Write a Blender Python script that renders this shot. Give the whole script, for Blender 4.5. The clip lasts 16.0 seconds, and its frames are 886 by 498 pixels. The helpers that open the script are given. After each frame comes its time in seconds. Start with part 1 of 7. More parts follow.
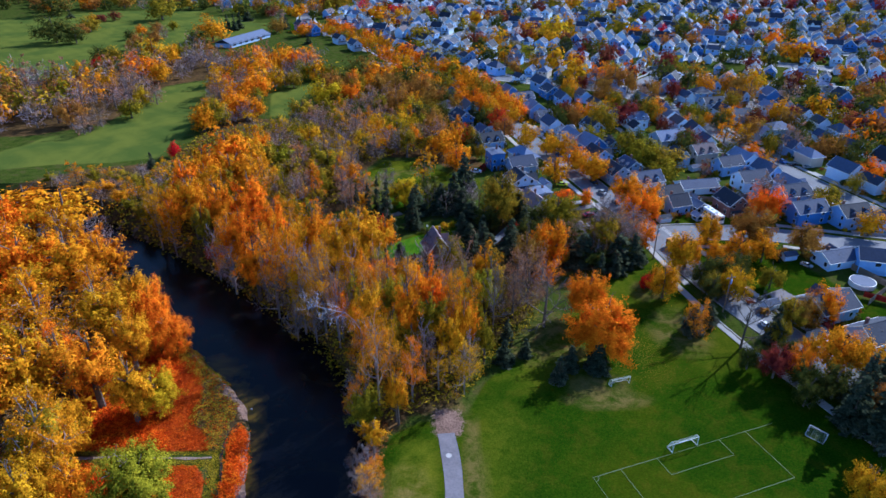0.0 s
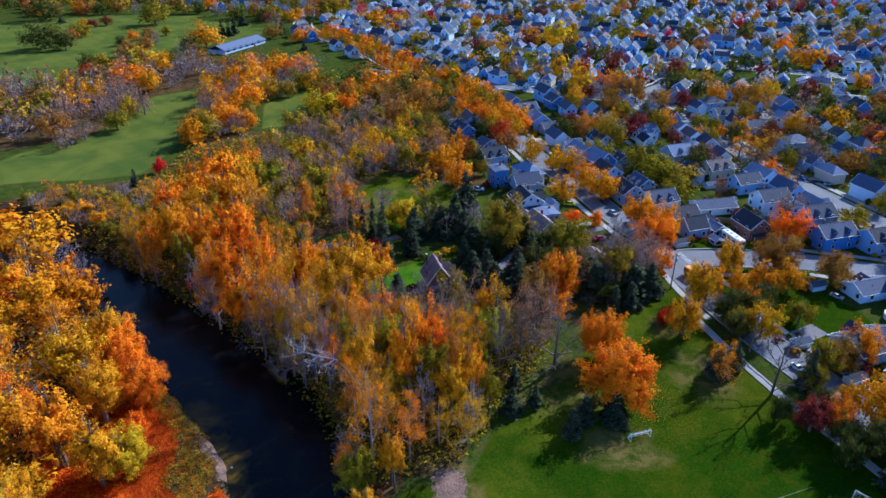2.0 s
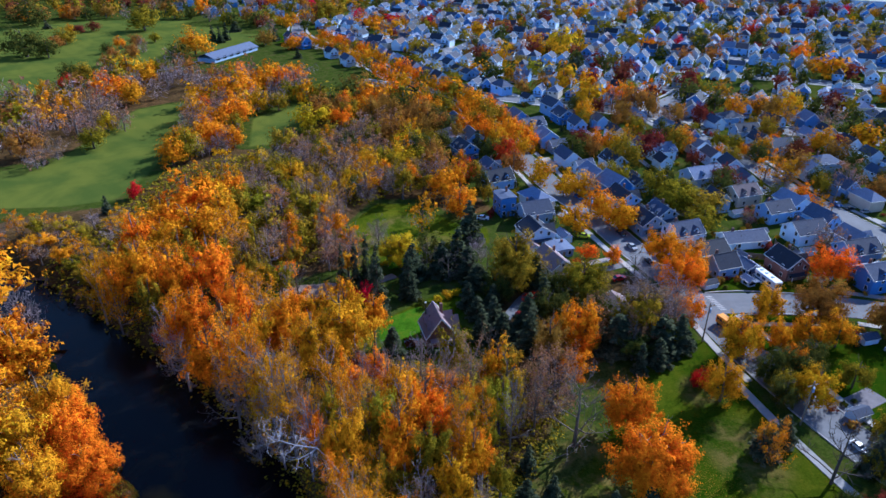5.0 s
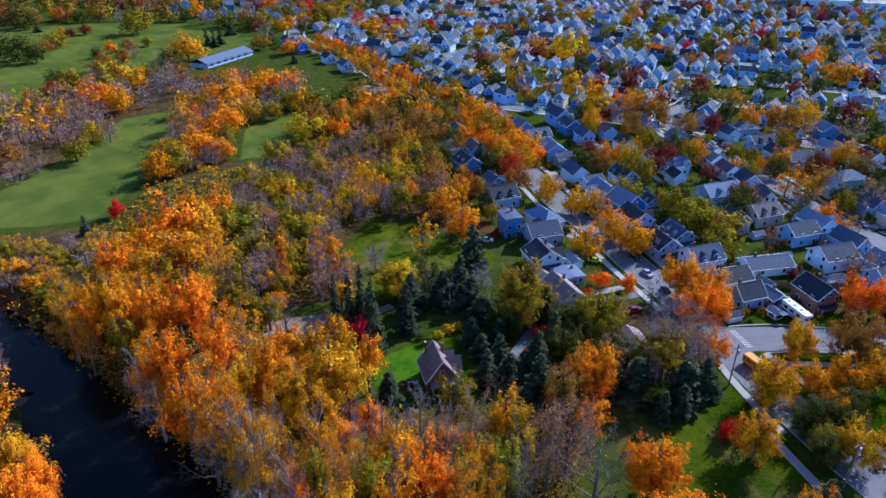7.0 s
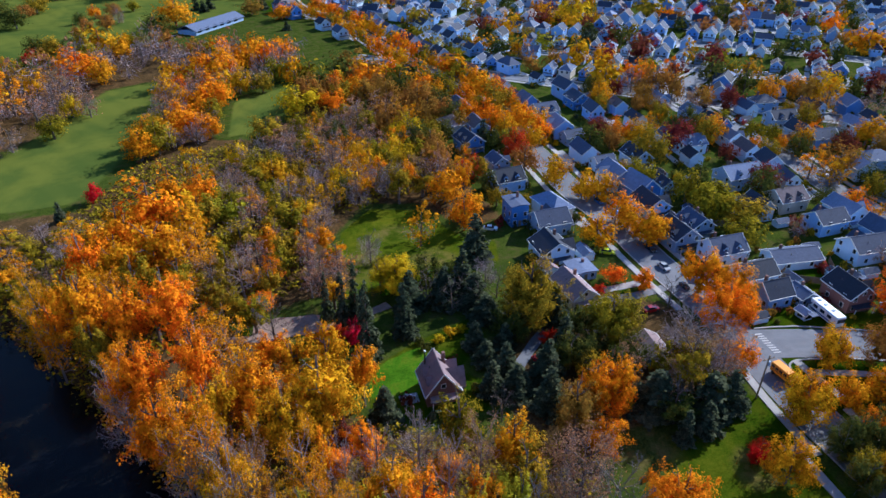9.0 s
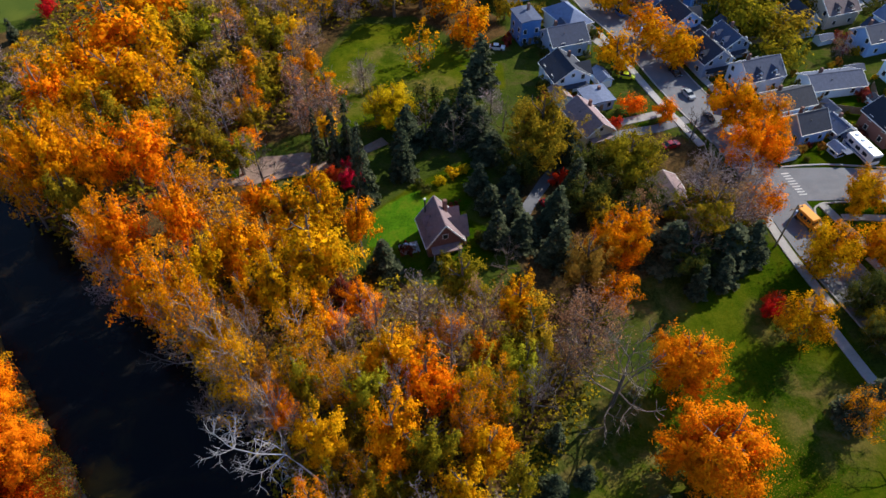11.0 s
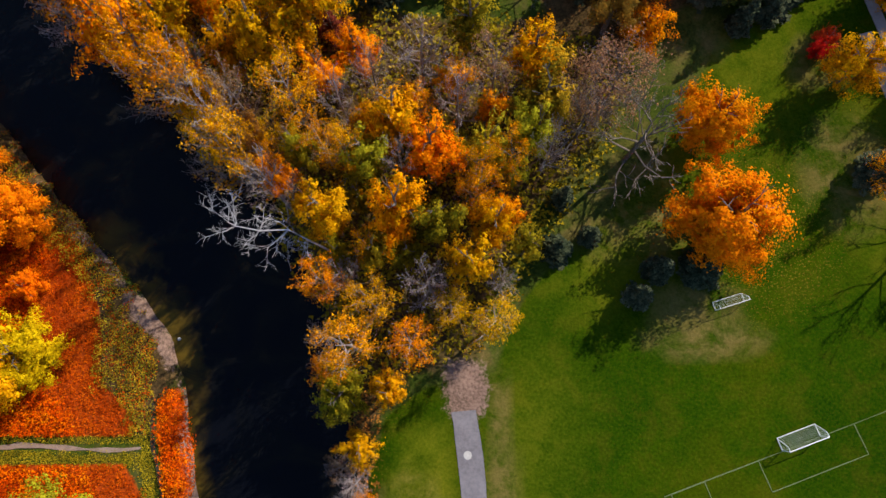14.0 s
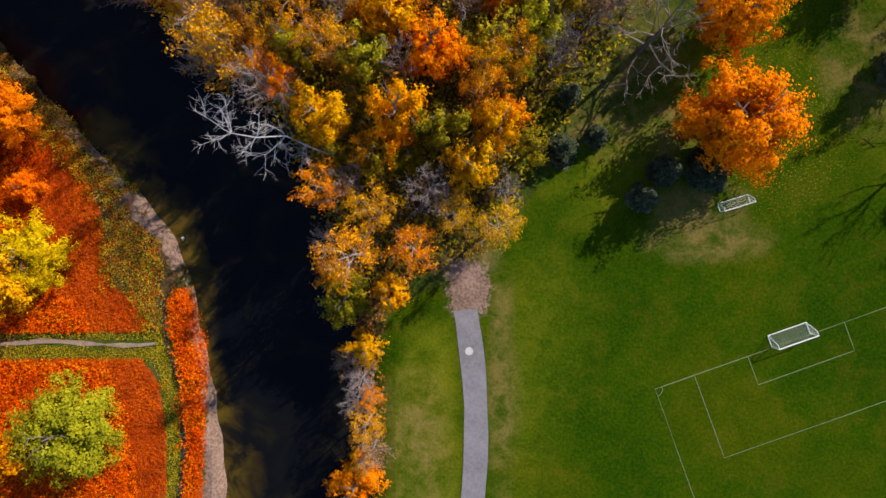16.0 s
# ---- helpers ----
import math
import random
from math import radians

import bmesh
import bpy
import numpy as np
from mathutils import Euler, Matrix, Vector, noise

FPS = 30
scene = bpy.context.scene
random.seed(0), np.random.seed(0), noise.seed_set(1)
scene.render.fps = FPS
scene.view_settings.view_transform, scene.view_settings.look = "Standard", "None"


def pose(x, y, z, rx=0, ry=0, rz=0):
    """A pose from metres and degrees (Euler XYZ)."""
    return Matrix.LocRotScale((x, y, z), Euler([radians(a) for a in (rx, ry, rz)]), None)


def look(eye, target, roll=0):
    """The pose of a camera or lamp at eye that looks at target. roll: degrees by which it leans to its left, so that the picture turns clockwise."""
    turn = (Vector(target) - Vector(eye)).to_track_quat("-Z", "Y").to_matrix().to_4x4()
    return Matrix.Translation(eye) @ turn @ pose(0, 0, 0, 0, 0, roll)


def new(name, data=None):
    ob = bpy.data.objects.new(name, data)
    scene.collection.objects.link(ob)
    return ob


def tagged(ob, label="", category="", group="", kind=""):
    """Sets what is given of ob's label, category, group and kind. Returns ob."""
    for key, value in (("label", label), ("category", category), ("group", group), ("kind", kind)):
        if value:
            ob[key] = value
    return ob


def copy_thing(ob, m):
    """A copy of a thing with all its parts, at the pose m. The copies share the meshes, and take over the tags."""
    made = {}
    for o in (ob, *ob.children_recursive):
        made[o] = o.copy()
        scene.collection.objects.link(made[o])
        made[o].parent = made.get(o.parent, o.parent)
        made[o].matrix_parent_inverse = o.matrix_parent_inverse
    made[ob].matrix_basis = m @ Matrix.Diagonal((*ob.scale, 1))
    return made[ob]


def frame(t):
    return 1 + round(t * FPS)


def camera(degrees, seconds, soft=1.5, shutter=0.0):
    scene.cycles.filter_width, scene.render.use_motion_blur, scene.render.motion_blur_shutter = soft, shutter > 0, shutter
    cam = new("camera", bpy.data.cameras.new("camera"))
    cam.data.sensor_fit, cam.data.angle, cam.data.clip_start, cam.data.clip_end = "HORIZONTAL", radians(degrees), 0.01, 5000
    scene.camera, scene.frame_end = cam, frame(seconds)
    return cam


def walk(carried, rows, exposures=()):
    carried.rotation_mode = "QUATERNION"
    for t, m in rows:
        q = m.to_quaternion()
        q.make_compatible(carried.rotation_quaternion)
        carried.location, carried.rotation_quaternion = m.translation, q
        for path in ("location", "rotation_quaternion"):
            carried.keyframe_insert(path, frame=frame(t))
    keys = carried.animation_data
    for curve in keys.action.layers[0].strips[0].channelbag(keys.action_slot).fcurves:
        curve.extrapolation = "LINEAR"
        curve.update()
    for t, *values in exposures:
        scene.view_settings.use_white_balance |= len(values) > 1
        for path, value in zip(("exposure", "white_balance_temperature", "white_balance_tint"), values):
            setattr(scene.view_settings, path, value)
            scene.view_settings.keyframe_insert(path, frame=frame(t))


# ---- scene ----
cam = camera(68.5, 16.0, soft=1.55)
METRES, EYE, TILT, LEAN, TURN = 116.84, 100.46, 0.0, 0.0, 0.0
ROWS = [
    (0.0, 0.0, 0.0, 0.0, -0.07, -28.13, 0.12),
    (0.5, -0.0005, 0.0368, 0.0004, -0.07, -28.09, 0.12),
    (1.0, -0.0009, 0.0739, 0.0006, -0.08, -28.06, 0.13),
    (1.5, -0.0013, 0.111, 0.0011, -0.1, -28.03, 0.14),
    (2.0, -0.0018, 0.148, 0.0016, -0.1, -28.01, 0.15),
    (2.5, -0.0021, 0.185, 0.0021, -0.1, -27.99, 0.16),
    (3.0, -0.0027, 0.2219, 0.0023, -0.11, -27.97, 0.17),
    (3.5, -0.0033, 0.2587, 0.0028, -0.12, -27.96, 0.17),
    (4.0, -0.0038, 0.2957, 0.0025, -0.13, -27.95, 0.17),
    (6.5, -0.0063, 0.4773, 0.0045, -0.12, -27.95, 0.16),
    (7.0, -0.0069, 0.5137, 0.0042, -0.1, -27.93, 0.14),
    (7.5, -0.0073, 0.5501, 0.004, -0.09, -27.91, 0.13),
    (8.0, -0.0079, 0.5866, 0.0035, -0.08, -27.62, 0.11),
    (10.5, -0.0092, 0.7578, -0.0018, -0.2, -43.75, 0.32),
    (11.0, -0.0093, 0.7892, -0.0021, -0.2, -48.51, 0.38),
    (11.5, -0.0094, 0.8187, -0.002, -0.2, -53.27, 0.45),
    (12.0, -0.0092, 0.8468, -0.0021, -0.18, -58.05, 0.54),
    (12.5, -0.0098, 0.8727, -0.0024, -0.2, -62.8, 0.6),
    (13.0, -0.0104, 0.8961, -0.0027, -0.22, -67.24, 0.63),
    (13.5, -0.0097, 0.9187, -0.0031, -0.2, -71.48, 0.72),
    (14.0, -0.0097, 0.9381, -0.0025, -0.19, -77.95, 0.79),
    (14.5, -0.0101, 0.958, -0.0021, -0.21, -85.44, 0.84),
    (15.0, -0.0102, 0.9728, -0.0039, -0.28, -90.58, 0.92),
    (15.5, -0.0103, 0.988, -0.0043, -0.25, -90.6, 0.93),
    (16.0, -0.0102, 0.9996, -0.0051, -0.21, -90.62, 0.96),
]
walk(cam, [(t, pose(0, 0, EYE, TILT, LEAN, TURN) @ pose(METRES * x, METRES * y, METRES * z, 90 + pitch, roll, yaw)) for t, x, y, z, yaw, pitch, roll in ROWS],
     exposures=[(0.0, 0.50, 4930, 12.8), (8.0, 0.50, 4930, 12.8), (11.0, 0.44, 6250, 10), (16.0, 0.52, 6600, 10)])
UNIT = 1.27  # metres to one unit of the plan below

# ---- light ----
SUN_AZ, SUN_EL = radians(49.0), radians(33.0)
world = bpy.data.worlds.new("sky")
scene.world = world
world.use_nodes = True
sky = world.node_tree.nodes.new("ShaderNodeTexSky")
sky.sky_type, sky.sun_disc = "NISHITA", False
sky.sun_elevation, sky.sun_rotation = SUN_EL, SUN_AZ
sky.altitude, sky.air_density, sky.dust_density, sky.ozone_density = 200.0, 1.0, 0.3, 4.0
world.node_tree.links.new(sky.outputs[0], world.node_tree.nodes["Background"].inputs[0])
world.node_tree.nodes["Background"].inputs[1].default_value = 0.122
sun_way = Vector((math.sin(SUN_AZ) * math.cos(SUN_EL), math.cos(SUN_AZ) * math.cos(SUN_EL), math.sin(SUN_EL)))
sun = new("sun", bpy.data.lights.new("sun", "SUN"))
sun.data.energy, sun.data.angle, sun.data.color = 5.0, radians(0.55), (1.0, 0.91, 0.76)
sun.matrix_world = look(sun_way * 300, (0, 0, 0))


# ---- materials ----
def nodes_of(name):
    m = bpy.data.materials.new(name)
    m.use_nodes = True
    nt = m.node_tree
    bsdf = nt.nodes["Principled BSDF"]
    return m, nt, bsdf


def ramp(nt, fac, stops):
    n = nt.nodes.new("ShaderNodeValToRGB")
    e = n.color_ramp.elements
    while len(e) < len(stops):
        e.new(0.5)
    for i, (p, c) in enumerate(stops):
        e[i].position, e[i].color = p, (*c, 1)
    nt.links.new(fac, n.inputs[0])
    return n.outputs[0]


def noise_tex(nt, scale, detail=4, rough=0.6, warp=0.0, vec=None):
    n = nt.nodes.new("ShaderNodeTexNoise")
    n.inputs["Scale"].default_value, n.inputs["Detail"].default_value = scale, detail
    n.inputs["Roughness"].default_value, n.inputs["Distortion"].default_value = rough, warp
    if vec is None:
        g = nt.nodes.new("ShaderNodeNewGeometry")
        vec = g.outputs["Position"]
    nt.links.new(vec, n.inputs["Vector"])
    return n.outputs[0]


def mix(nt, fac, a, b, mode="MIX"):
    n = nt.nodes.new("ShaderNodeMix")
    n.data_type, n.blend_type = "RGBA", mode
    for sock, v in ((n.inputs[0], fac), (n.inputs[6], a), (n.inputs[7], b)):
        if isinstance(v, (int, float)):
            sock.default_value = v
        elif isinstance(v, tuple):
            sock.default_value = (*v, 1)
        else:
            nt.links.new(v, sock)
    return n.outputs[2]


def maths(nt, op, a, b=0.0, clamp=False):
    n = nt.nodes.new("ShaderNodeMath")
    n.operation, n.use_clamp = op, clamp
    for sock, v in ((n.inputs[0], a), (n.inputs[1], b)):
        if isinstance(v, (int, float)):
            sock.default_value = v
        else:
            nt.links.new(v, sock)
    return n.outputs[0]


def bump(nt, bsdf, height, strength=0.3, distance=0.05):
    n = nt.nodes.new("ShaderNodeBump")
    n.inputs["Strength"].default_value, n.inputs["Distance"].default_value = strength, distance
    nt.links.new(height, n.inputs["Height"])
    nt.links.new(n.outputs[0], bsdf.inputs["Normal"])


def own_tone(nt):
    """A random number for each thing: the object's own, or the one laid down for each piece of a joined mesh."""
    info, at = nt.nodes.new("ShaderNodeObjectInfo"), nt.nodes.new("ShaderNodeAttribute")
    at.attribute_name = "tone"
    return maths(nt, "FRACT", maths(nt, "ADD", info.outputs["Random"], at.outputs["Fac"]))


def plain(name, colour, rough=0.8, grain=0.25, scale=1.5, metal=0.0, vary=0.25, bumps=0.15):
    """Painted, mineral or metal surface: base colour with stains, grain and a shade of its own for each object."""
    m, nt, b = nodes_of(name)
    tone = own_tone(nt)
    co = nt.nodes.new("ShaderNodeTexCoord").outputs["Object"]
    n1 = noise_tex(nt, scale, 5, 0.65, vec=co)
    n2 = noise_tex(nt, scale * 9, 3, 0.6, vec=co)
    dark = tuple(c * (1 - grain) for c in colour)
    light = tuple(min(1, c * (1 + grain)) for c in colour)
    c1 = ramp(nt, n1, [(0.3, dark), (0.7, light)])
    c2 = mix(nt, 0.35, c1, ramp(nt, n2, [(0.35, dark), (0.65, light)]))
    hsv = nt.nodes.new("ShaderNodeHueSaturation")
    nt.links.new(c2, hsv.inputs["Color"])
    nt.links.new(maths(nt, "ADD", maths(nt, "MULTIPLY", tone, vary * 2), 1 - vary), hsv.inputs["Value"])
    nt.links.new(hsv.outputs[0], b.inputs["Base Color"])
    b.inputs["Roughness"].default_value, b.inputs["Metallic"].default_value = rough, metal
    bump(nt, b, n2, bumps)
    return m


def leafy(name, dark, mid, light, clear=0.35, patch=0.55):
    """Foliage: each leaf clump has its own shade, the crown has patches that also paint in its self-shadow, each tree
    its own tone; light shines through.
    """
    m, nt, b = nodes_of(name)
    nt.nodes.remove(b)
    geo, tone = nt.nodes.new("ShaderNodeNewGeometry"), own_tone(nt)
    co = nt.nodes.new("ShaderNodeTexCoord").outputs["Object"]
    patchy = noise_tex(nt, patch, 3, 0.55, vec=co)
    f = maths(nt, "ADD", maths(nt, "MULTIPLY", geo.outputs["Random Per Island"], 0.42), maths(nt, "MULTIPLY", maths(nt, "SUBTRACT", patchy, 0.29), 1.5), True)
    # dark stop doubles as the shadow between boughs
    col = ramp(nt, f, [(0.12, dark), (0.5, mid), (0.9, light)])
    hsv = nt.nodes.new("ShaderNodeHueSaturation")
    nt.links.new(col, hsv.inputs["Color"])
    nt.links.new(maths(nt, "ADD", maths(nt, "MULTIPLY", tone, 0.030), 0.485), hsv.inputs["Hue"])
    nt.links.new(maths(nt, "ADD", maths(nt, "MULTIPLY", tone, -0.3), 1.15), hsv.inputs["Value"])
    dif, tra, mx = (nt.nodes.new("ShaderNodeBsdfDiffuse"), nt.nodes.new("ShaderNodeBsdfTranslucent"), nt.nodes.new("ShaderNodeMixShader"))
    nt.links.new(hsv.outputs[0], dif.inputs[0])
    nt.links.new(hsv.outputs[0], tra.inputs[0])
    mx.inputs[0].default_value = clear
    nt.links.new(dif.outputs[0], mx.inputs[1])
    nt.links.new(tra.outputs[0], mx.inputs[2])
    nt.links.new(mx.outputs[0], nt.nodes["Material Output"].inputs[0])
    return m


LEAF = {
    "orange": leafy("orange leaves", (0.21, 0.052, 0.002), (0.77, 0.250, 0.002), (0.96, 0.45, 0.004), 0.20),
    "amber": leafy("deep orange leaves", (0.46, 0.105, 0.003), (0.82, 0.205, 0.003), (0.93, 0.32, 0.005), 0.20),
    "gold": leafy("golden leaves", (0.13, 0.060, 0.002), (0.65, 0.280, 0.003), (0.94, 0.49, 0.006), 0.20),
    "yellow": leafy("bright yellow leaves", (0.20, 0.13, 0.003), (0.62, 0.36, 0.004), (0.86, 0.55, 0.008), 0.20),
    "lime": leafy("yellow-green leaves", (0.15, 0.145, 0.010), (0.34, 0.295, 0.014), (0.54, 0.43, 0.020), 0.20),
    "olive": leafy("olive green turning leaves", (0.080, 0.072, 0.008), (0.25, 0.185, 0.010), (0.54, 0.35, 0.014), 0.20),
    "green": leafy("dull green leaves", (0.030, 0.045, 0.012), (0.075, 0.090, 0.018), (0.19, 0.16, 0.022)),
    "red": leafy("scarlet leaves", (0.30, 0.008, 0.010), (0.58, 0.016, 0.014), (0.76, 0.045, 0.016), 0.3),
    "maroon": leafy("maroon leaves", (0.080, 0.016, 0.018), (0.19, 0.036, 0.028), (0.33, 0.085, 0.034)),
    "russet": leafy("russet brown leaves", (0.17, 0.075, 0.020), (0.34, 0.155, 0.026), (0.50, 0.25, 0.034)),
    "conifer": leafy("spruce needles", (0.016, 0.024, 0.014), (0.050, 0.062, 0.034), (0.13, 0.138, 0.075), 0.15),
    "flame": leafy("orange-red creeper leaves", (0.55, 0.028, 0.002), (0.90, 0.090, 0.002), (0.96, 0.27, 0.004), 0.35, 0.4),
    "twigs": leafy("fine bare twigs", (0.13, 0.092, 0.092), (0.31, 0.235, 0.235), (0.54, 0.43, 0.43), 0.05),
    "faded": leafy("faded brown leaves", (0.16, 0.080, 0.045), (0.34, 0.180, 0.095), (0.50, 0.27, 0.12)),
    "verge": leafy("golden green grass", (0.17, 0.125, 0.010), (0.36, 0.25, 0.012), (0.52, 0.36, 0.020), 0.2, 0.5),
    "crimson": leafy("dull red creeper leaves", (0.26, 0.013, 0.003), (0.60, 0.044, 0.003), (0.78, 0.115, 0.005), 0.3, 0.3),
}
BARK = plain("grey-brown bark", (0.13, 0.10, 0.082), 0.95, 0.45, 3.0, 0, 0.3, 0.5)
TWIG = plain("pale bare twigs", (0.235, 0.195, 0.185), 0.95, 0.35, 3.0, 0, 0.3, 0.3)
PATHWAY = plain("weathered lilac-grey asphalt", (0.165, 0.152, 0.172), 0.95, 0.32, 0.3, 0, 0.0, 0.4)
SOIL = plain("dark trodden earth", (0.035, 0.027, 0.018), 1.0, 0.4, 1.0, 0, 0.0, 0.6)
DEADWOOD = plain("bleached dead wood", (0.52, 0.50, 0.52), 0.9, 0.3, 2.0, 0, 0.1, 0.4)

# blue of distance haze and skylight is mixed into these roof colours
ROOF = {
    "slate": plain("blue-grey roof shingles", (0.050, 0.066, 0.118), 0.85, 0.3, 1.2, 0, 0.35, 0.5),
    "charcoal": plain("charcoal roof shingles", (0.020, 0.027, 0.048), 0.85, 0.3, 1.2, 0, 0.35, 0.5),
    "pale": plain("pale blue-grey roof shingles", (0.13, 0.165, 0.27), 0.85, 0.25, 1.2, 0, 0.3, 0.5),
    "brown": plain("brown roof shingles", (0.12, 0.090, 0.095), 0.9, 0.3, 1.2, 0, 0.3, 0.5),
    "mauve": plain("weathered pinkish roof shingles", (0.235, 0.165, 0.175), 0.9, 0.3, 1.2, 0, 0.1, 0.5),
}
# siding carries haze and sky blue in its colour, the white one too
WALL = {
    "white": plain("haze-tinted white siding", (0.61, 0.755, 0.98), 0.6, 0.08, 0.8, 0, 0.08, 0.1),
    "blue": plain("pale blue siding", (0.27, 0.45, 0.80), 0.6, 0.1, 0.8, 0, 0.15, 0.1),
    "grey": plain("haze-tinted grey siding", (0.29, 0.40, 0.60), 0.6, 0.1, 0.8, 0, 0.2, 0.1),
    "cream": plain("cream siding", (0.60, 0.53, 0.44), 0.6, 0.1, 0.8, 0, 0.15, 0.1),
    "brick": plain("red-brown brick", (0.19, 0.085, 0.070), 0.9, 0.35, 5.0, 0, 0.15, 0.4),
    "azure": plain("bright blue siding", (0.08, 0.22, 0.58), 0.6, 0.1, 0.8, 0, 0.15, 0.1),
}
TRIM = plain("white painted trim", (0.80, 0.80, 0.79), 0.5, 0.06, 2.0, 0, 0.05, 0.05)
CONCRETE = plain("pale concrete", (0.36, 0.345, 0.34), 0.9, 0.2, 0.5, 0, 0.15, 0.3)
BRICKWORK = plain("chimney brick", (0.20, 0.10, 0.08), 0.9, 0.3, 6.0, 0, 0.2, 0.4)
TIMBER = plain("weathered timber", (0.22, 0.16, 0.11), 0.9, 0.3, 2.0, 0, 0.2, 0.4)
RUBBER = plain("black rubber", (0.02, 0.02, 0.02), 0.8, 0.2, 2.0, 0, 0.0, 0.1)
DARKMETAL = plain("dark metal", (0.06, 0.06, 0.065), 0.5, 0.2, 2.0, 0.6, 0.1, 0.1)
PALEPAINT = plain("white enamelled steel", (0.82, 0.82, 0.82), 0.35, 0.06, 1.0, 0, 0.05, 0.05)
LINEPAINT = plain("worn white line paint", (0.115, 0.150, 0.060), 0.9, 0.3, 2.0, 0, 0.0, 0.1)
STRIPE = plain("worn road paint", (0.50, 0.50, 0.50), 0.8, 0.25, 1.5, 0, 0.1, 0.2)
ENAMEL = plain("yellow bus enamel", (0.80, 0.30, 0.002), 0.7, 0.1, 1.0, 0, 0.0, 0.05)
NETTING = plain("white nylon netting", (0.42, 0.46, 0.40), 0.8, 0.15, 2.0, 0, 0.0, 0.1)
GRAVEL = plain("pale gravel and mud", (0.25, 0.175, 0.14), 0.95, 0.4, 0.9, 0, 0.0, 0.8)

glass, _nt, _b = nodes_of("dark window glass")
_b.inputs["Base Color"].default_value = (0.02, 0.025, 0.035, 1)
_b.inputs["Roughness"].default_value = 0.08
GLASS = glass


def car_paint(name, c):
    m, nt, b = nodes_of(name)
    n = noise_tex(nt, 2.0)
    nt.links.new(ramp(nt, n, [(0.3, tuple(v * 0.9 for v in c)), (0.7, c)]), b.inputs["Base Color"])
    b.inputs["Roughness"].default_value = 0.25
    b.inputs["Coat Weight"].default_value = 0.6
    return m


PAINT = {k: car_paint(k + " car paint", c) for k, c in dict(white=(0.75, 0.76, 0.78), black=(0.02, 0.02, 0.025), silver=(0.40, 0.42, 0.44), red=(0.42, 0.02, 0.02), lime=(0.62, 0.72, 0.02), blue=(0.05, 0.12, 0.35)).items()}

# asphalt, lit concrete roads, with some haze blue put into the grey
ASPHALT, _nt, _b = nodes_of("worn asphalt")
_n1, _n2 = noise_tex(_nt, 0.12, 6, 0.7, 0.6), noise_tex(_nt, 6.0, 3)
_c = mix(_nt, 0.14, ramp(_nt, _n1, [(0.3, (0.105, 0.110, 0.128)), (0.72, (0.185, 0.192, 0.22))]), ramp(_nt, _n2, [(0.3, (0.09, 0.095, 0.11)), (0.7, (0.235, 0.24, 0.27))]))
_nt.links.new(_c, _b.inputs["Base Color"])
_b.inputs["Roughness"].default_value = 0.9
bump(_nt, _b, _n2, 0.4)

# river water: dark, murky, with slow ripples
WATER, _nt, _b = nodes_of("dark river water")
_n1 = noise_tex(_nt, 0.09, 4, 0.6, 1.0)
_at = _nt.nodes.new("ShaderNodeAttribute")
_at.attribute_name = "sunlit_shallow"
_deep = ramp(_nt, _n1, [(0.42, (0.0025, 0.003, 0.005)), (0.56, (0.005, 0.005, 0.005)), (0.70, (0.016, 0.012, 0.006))])
# brown of sunlit shallows; noise darkens it in patches like tree shade
_bed = ramp(_nt, _n1, [(0.35, (0.035, 0.022, 0.004)), (0.6, (0.085, 0.054, 0.007))])
_sun_gaps = maths(_nt, "MULTIPLY", _at.outputs["Fac"], ramp(_nt, noise_tex(_nt, 0.16, 4, 0.6, 0.8), [(0.40, (0.3, 0.3, 0.3)), (0.58, (1, 1, 1))]))
_nt.links.new(mix(_nt, ramp(_nt, _sun_gaps, [(0.15, (0, 0, 0)), (0.8, (1, 1, 1))]), _deep, _bed), _b.inputs["Base Color"])
_b.inputs["Roughness"].default_value = 0.2
_b.inputs["IOR"].default_value = 1.33
_b.inputs["Specular IOR Level"].default_value = 0.22
bump(_nt, _b, noise_tex(_nt, 1.3, 4, 0.6, 0.5), 0.12, 0.1)


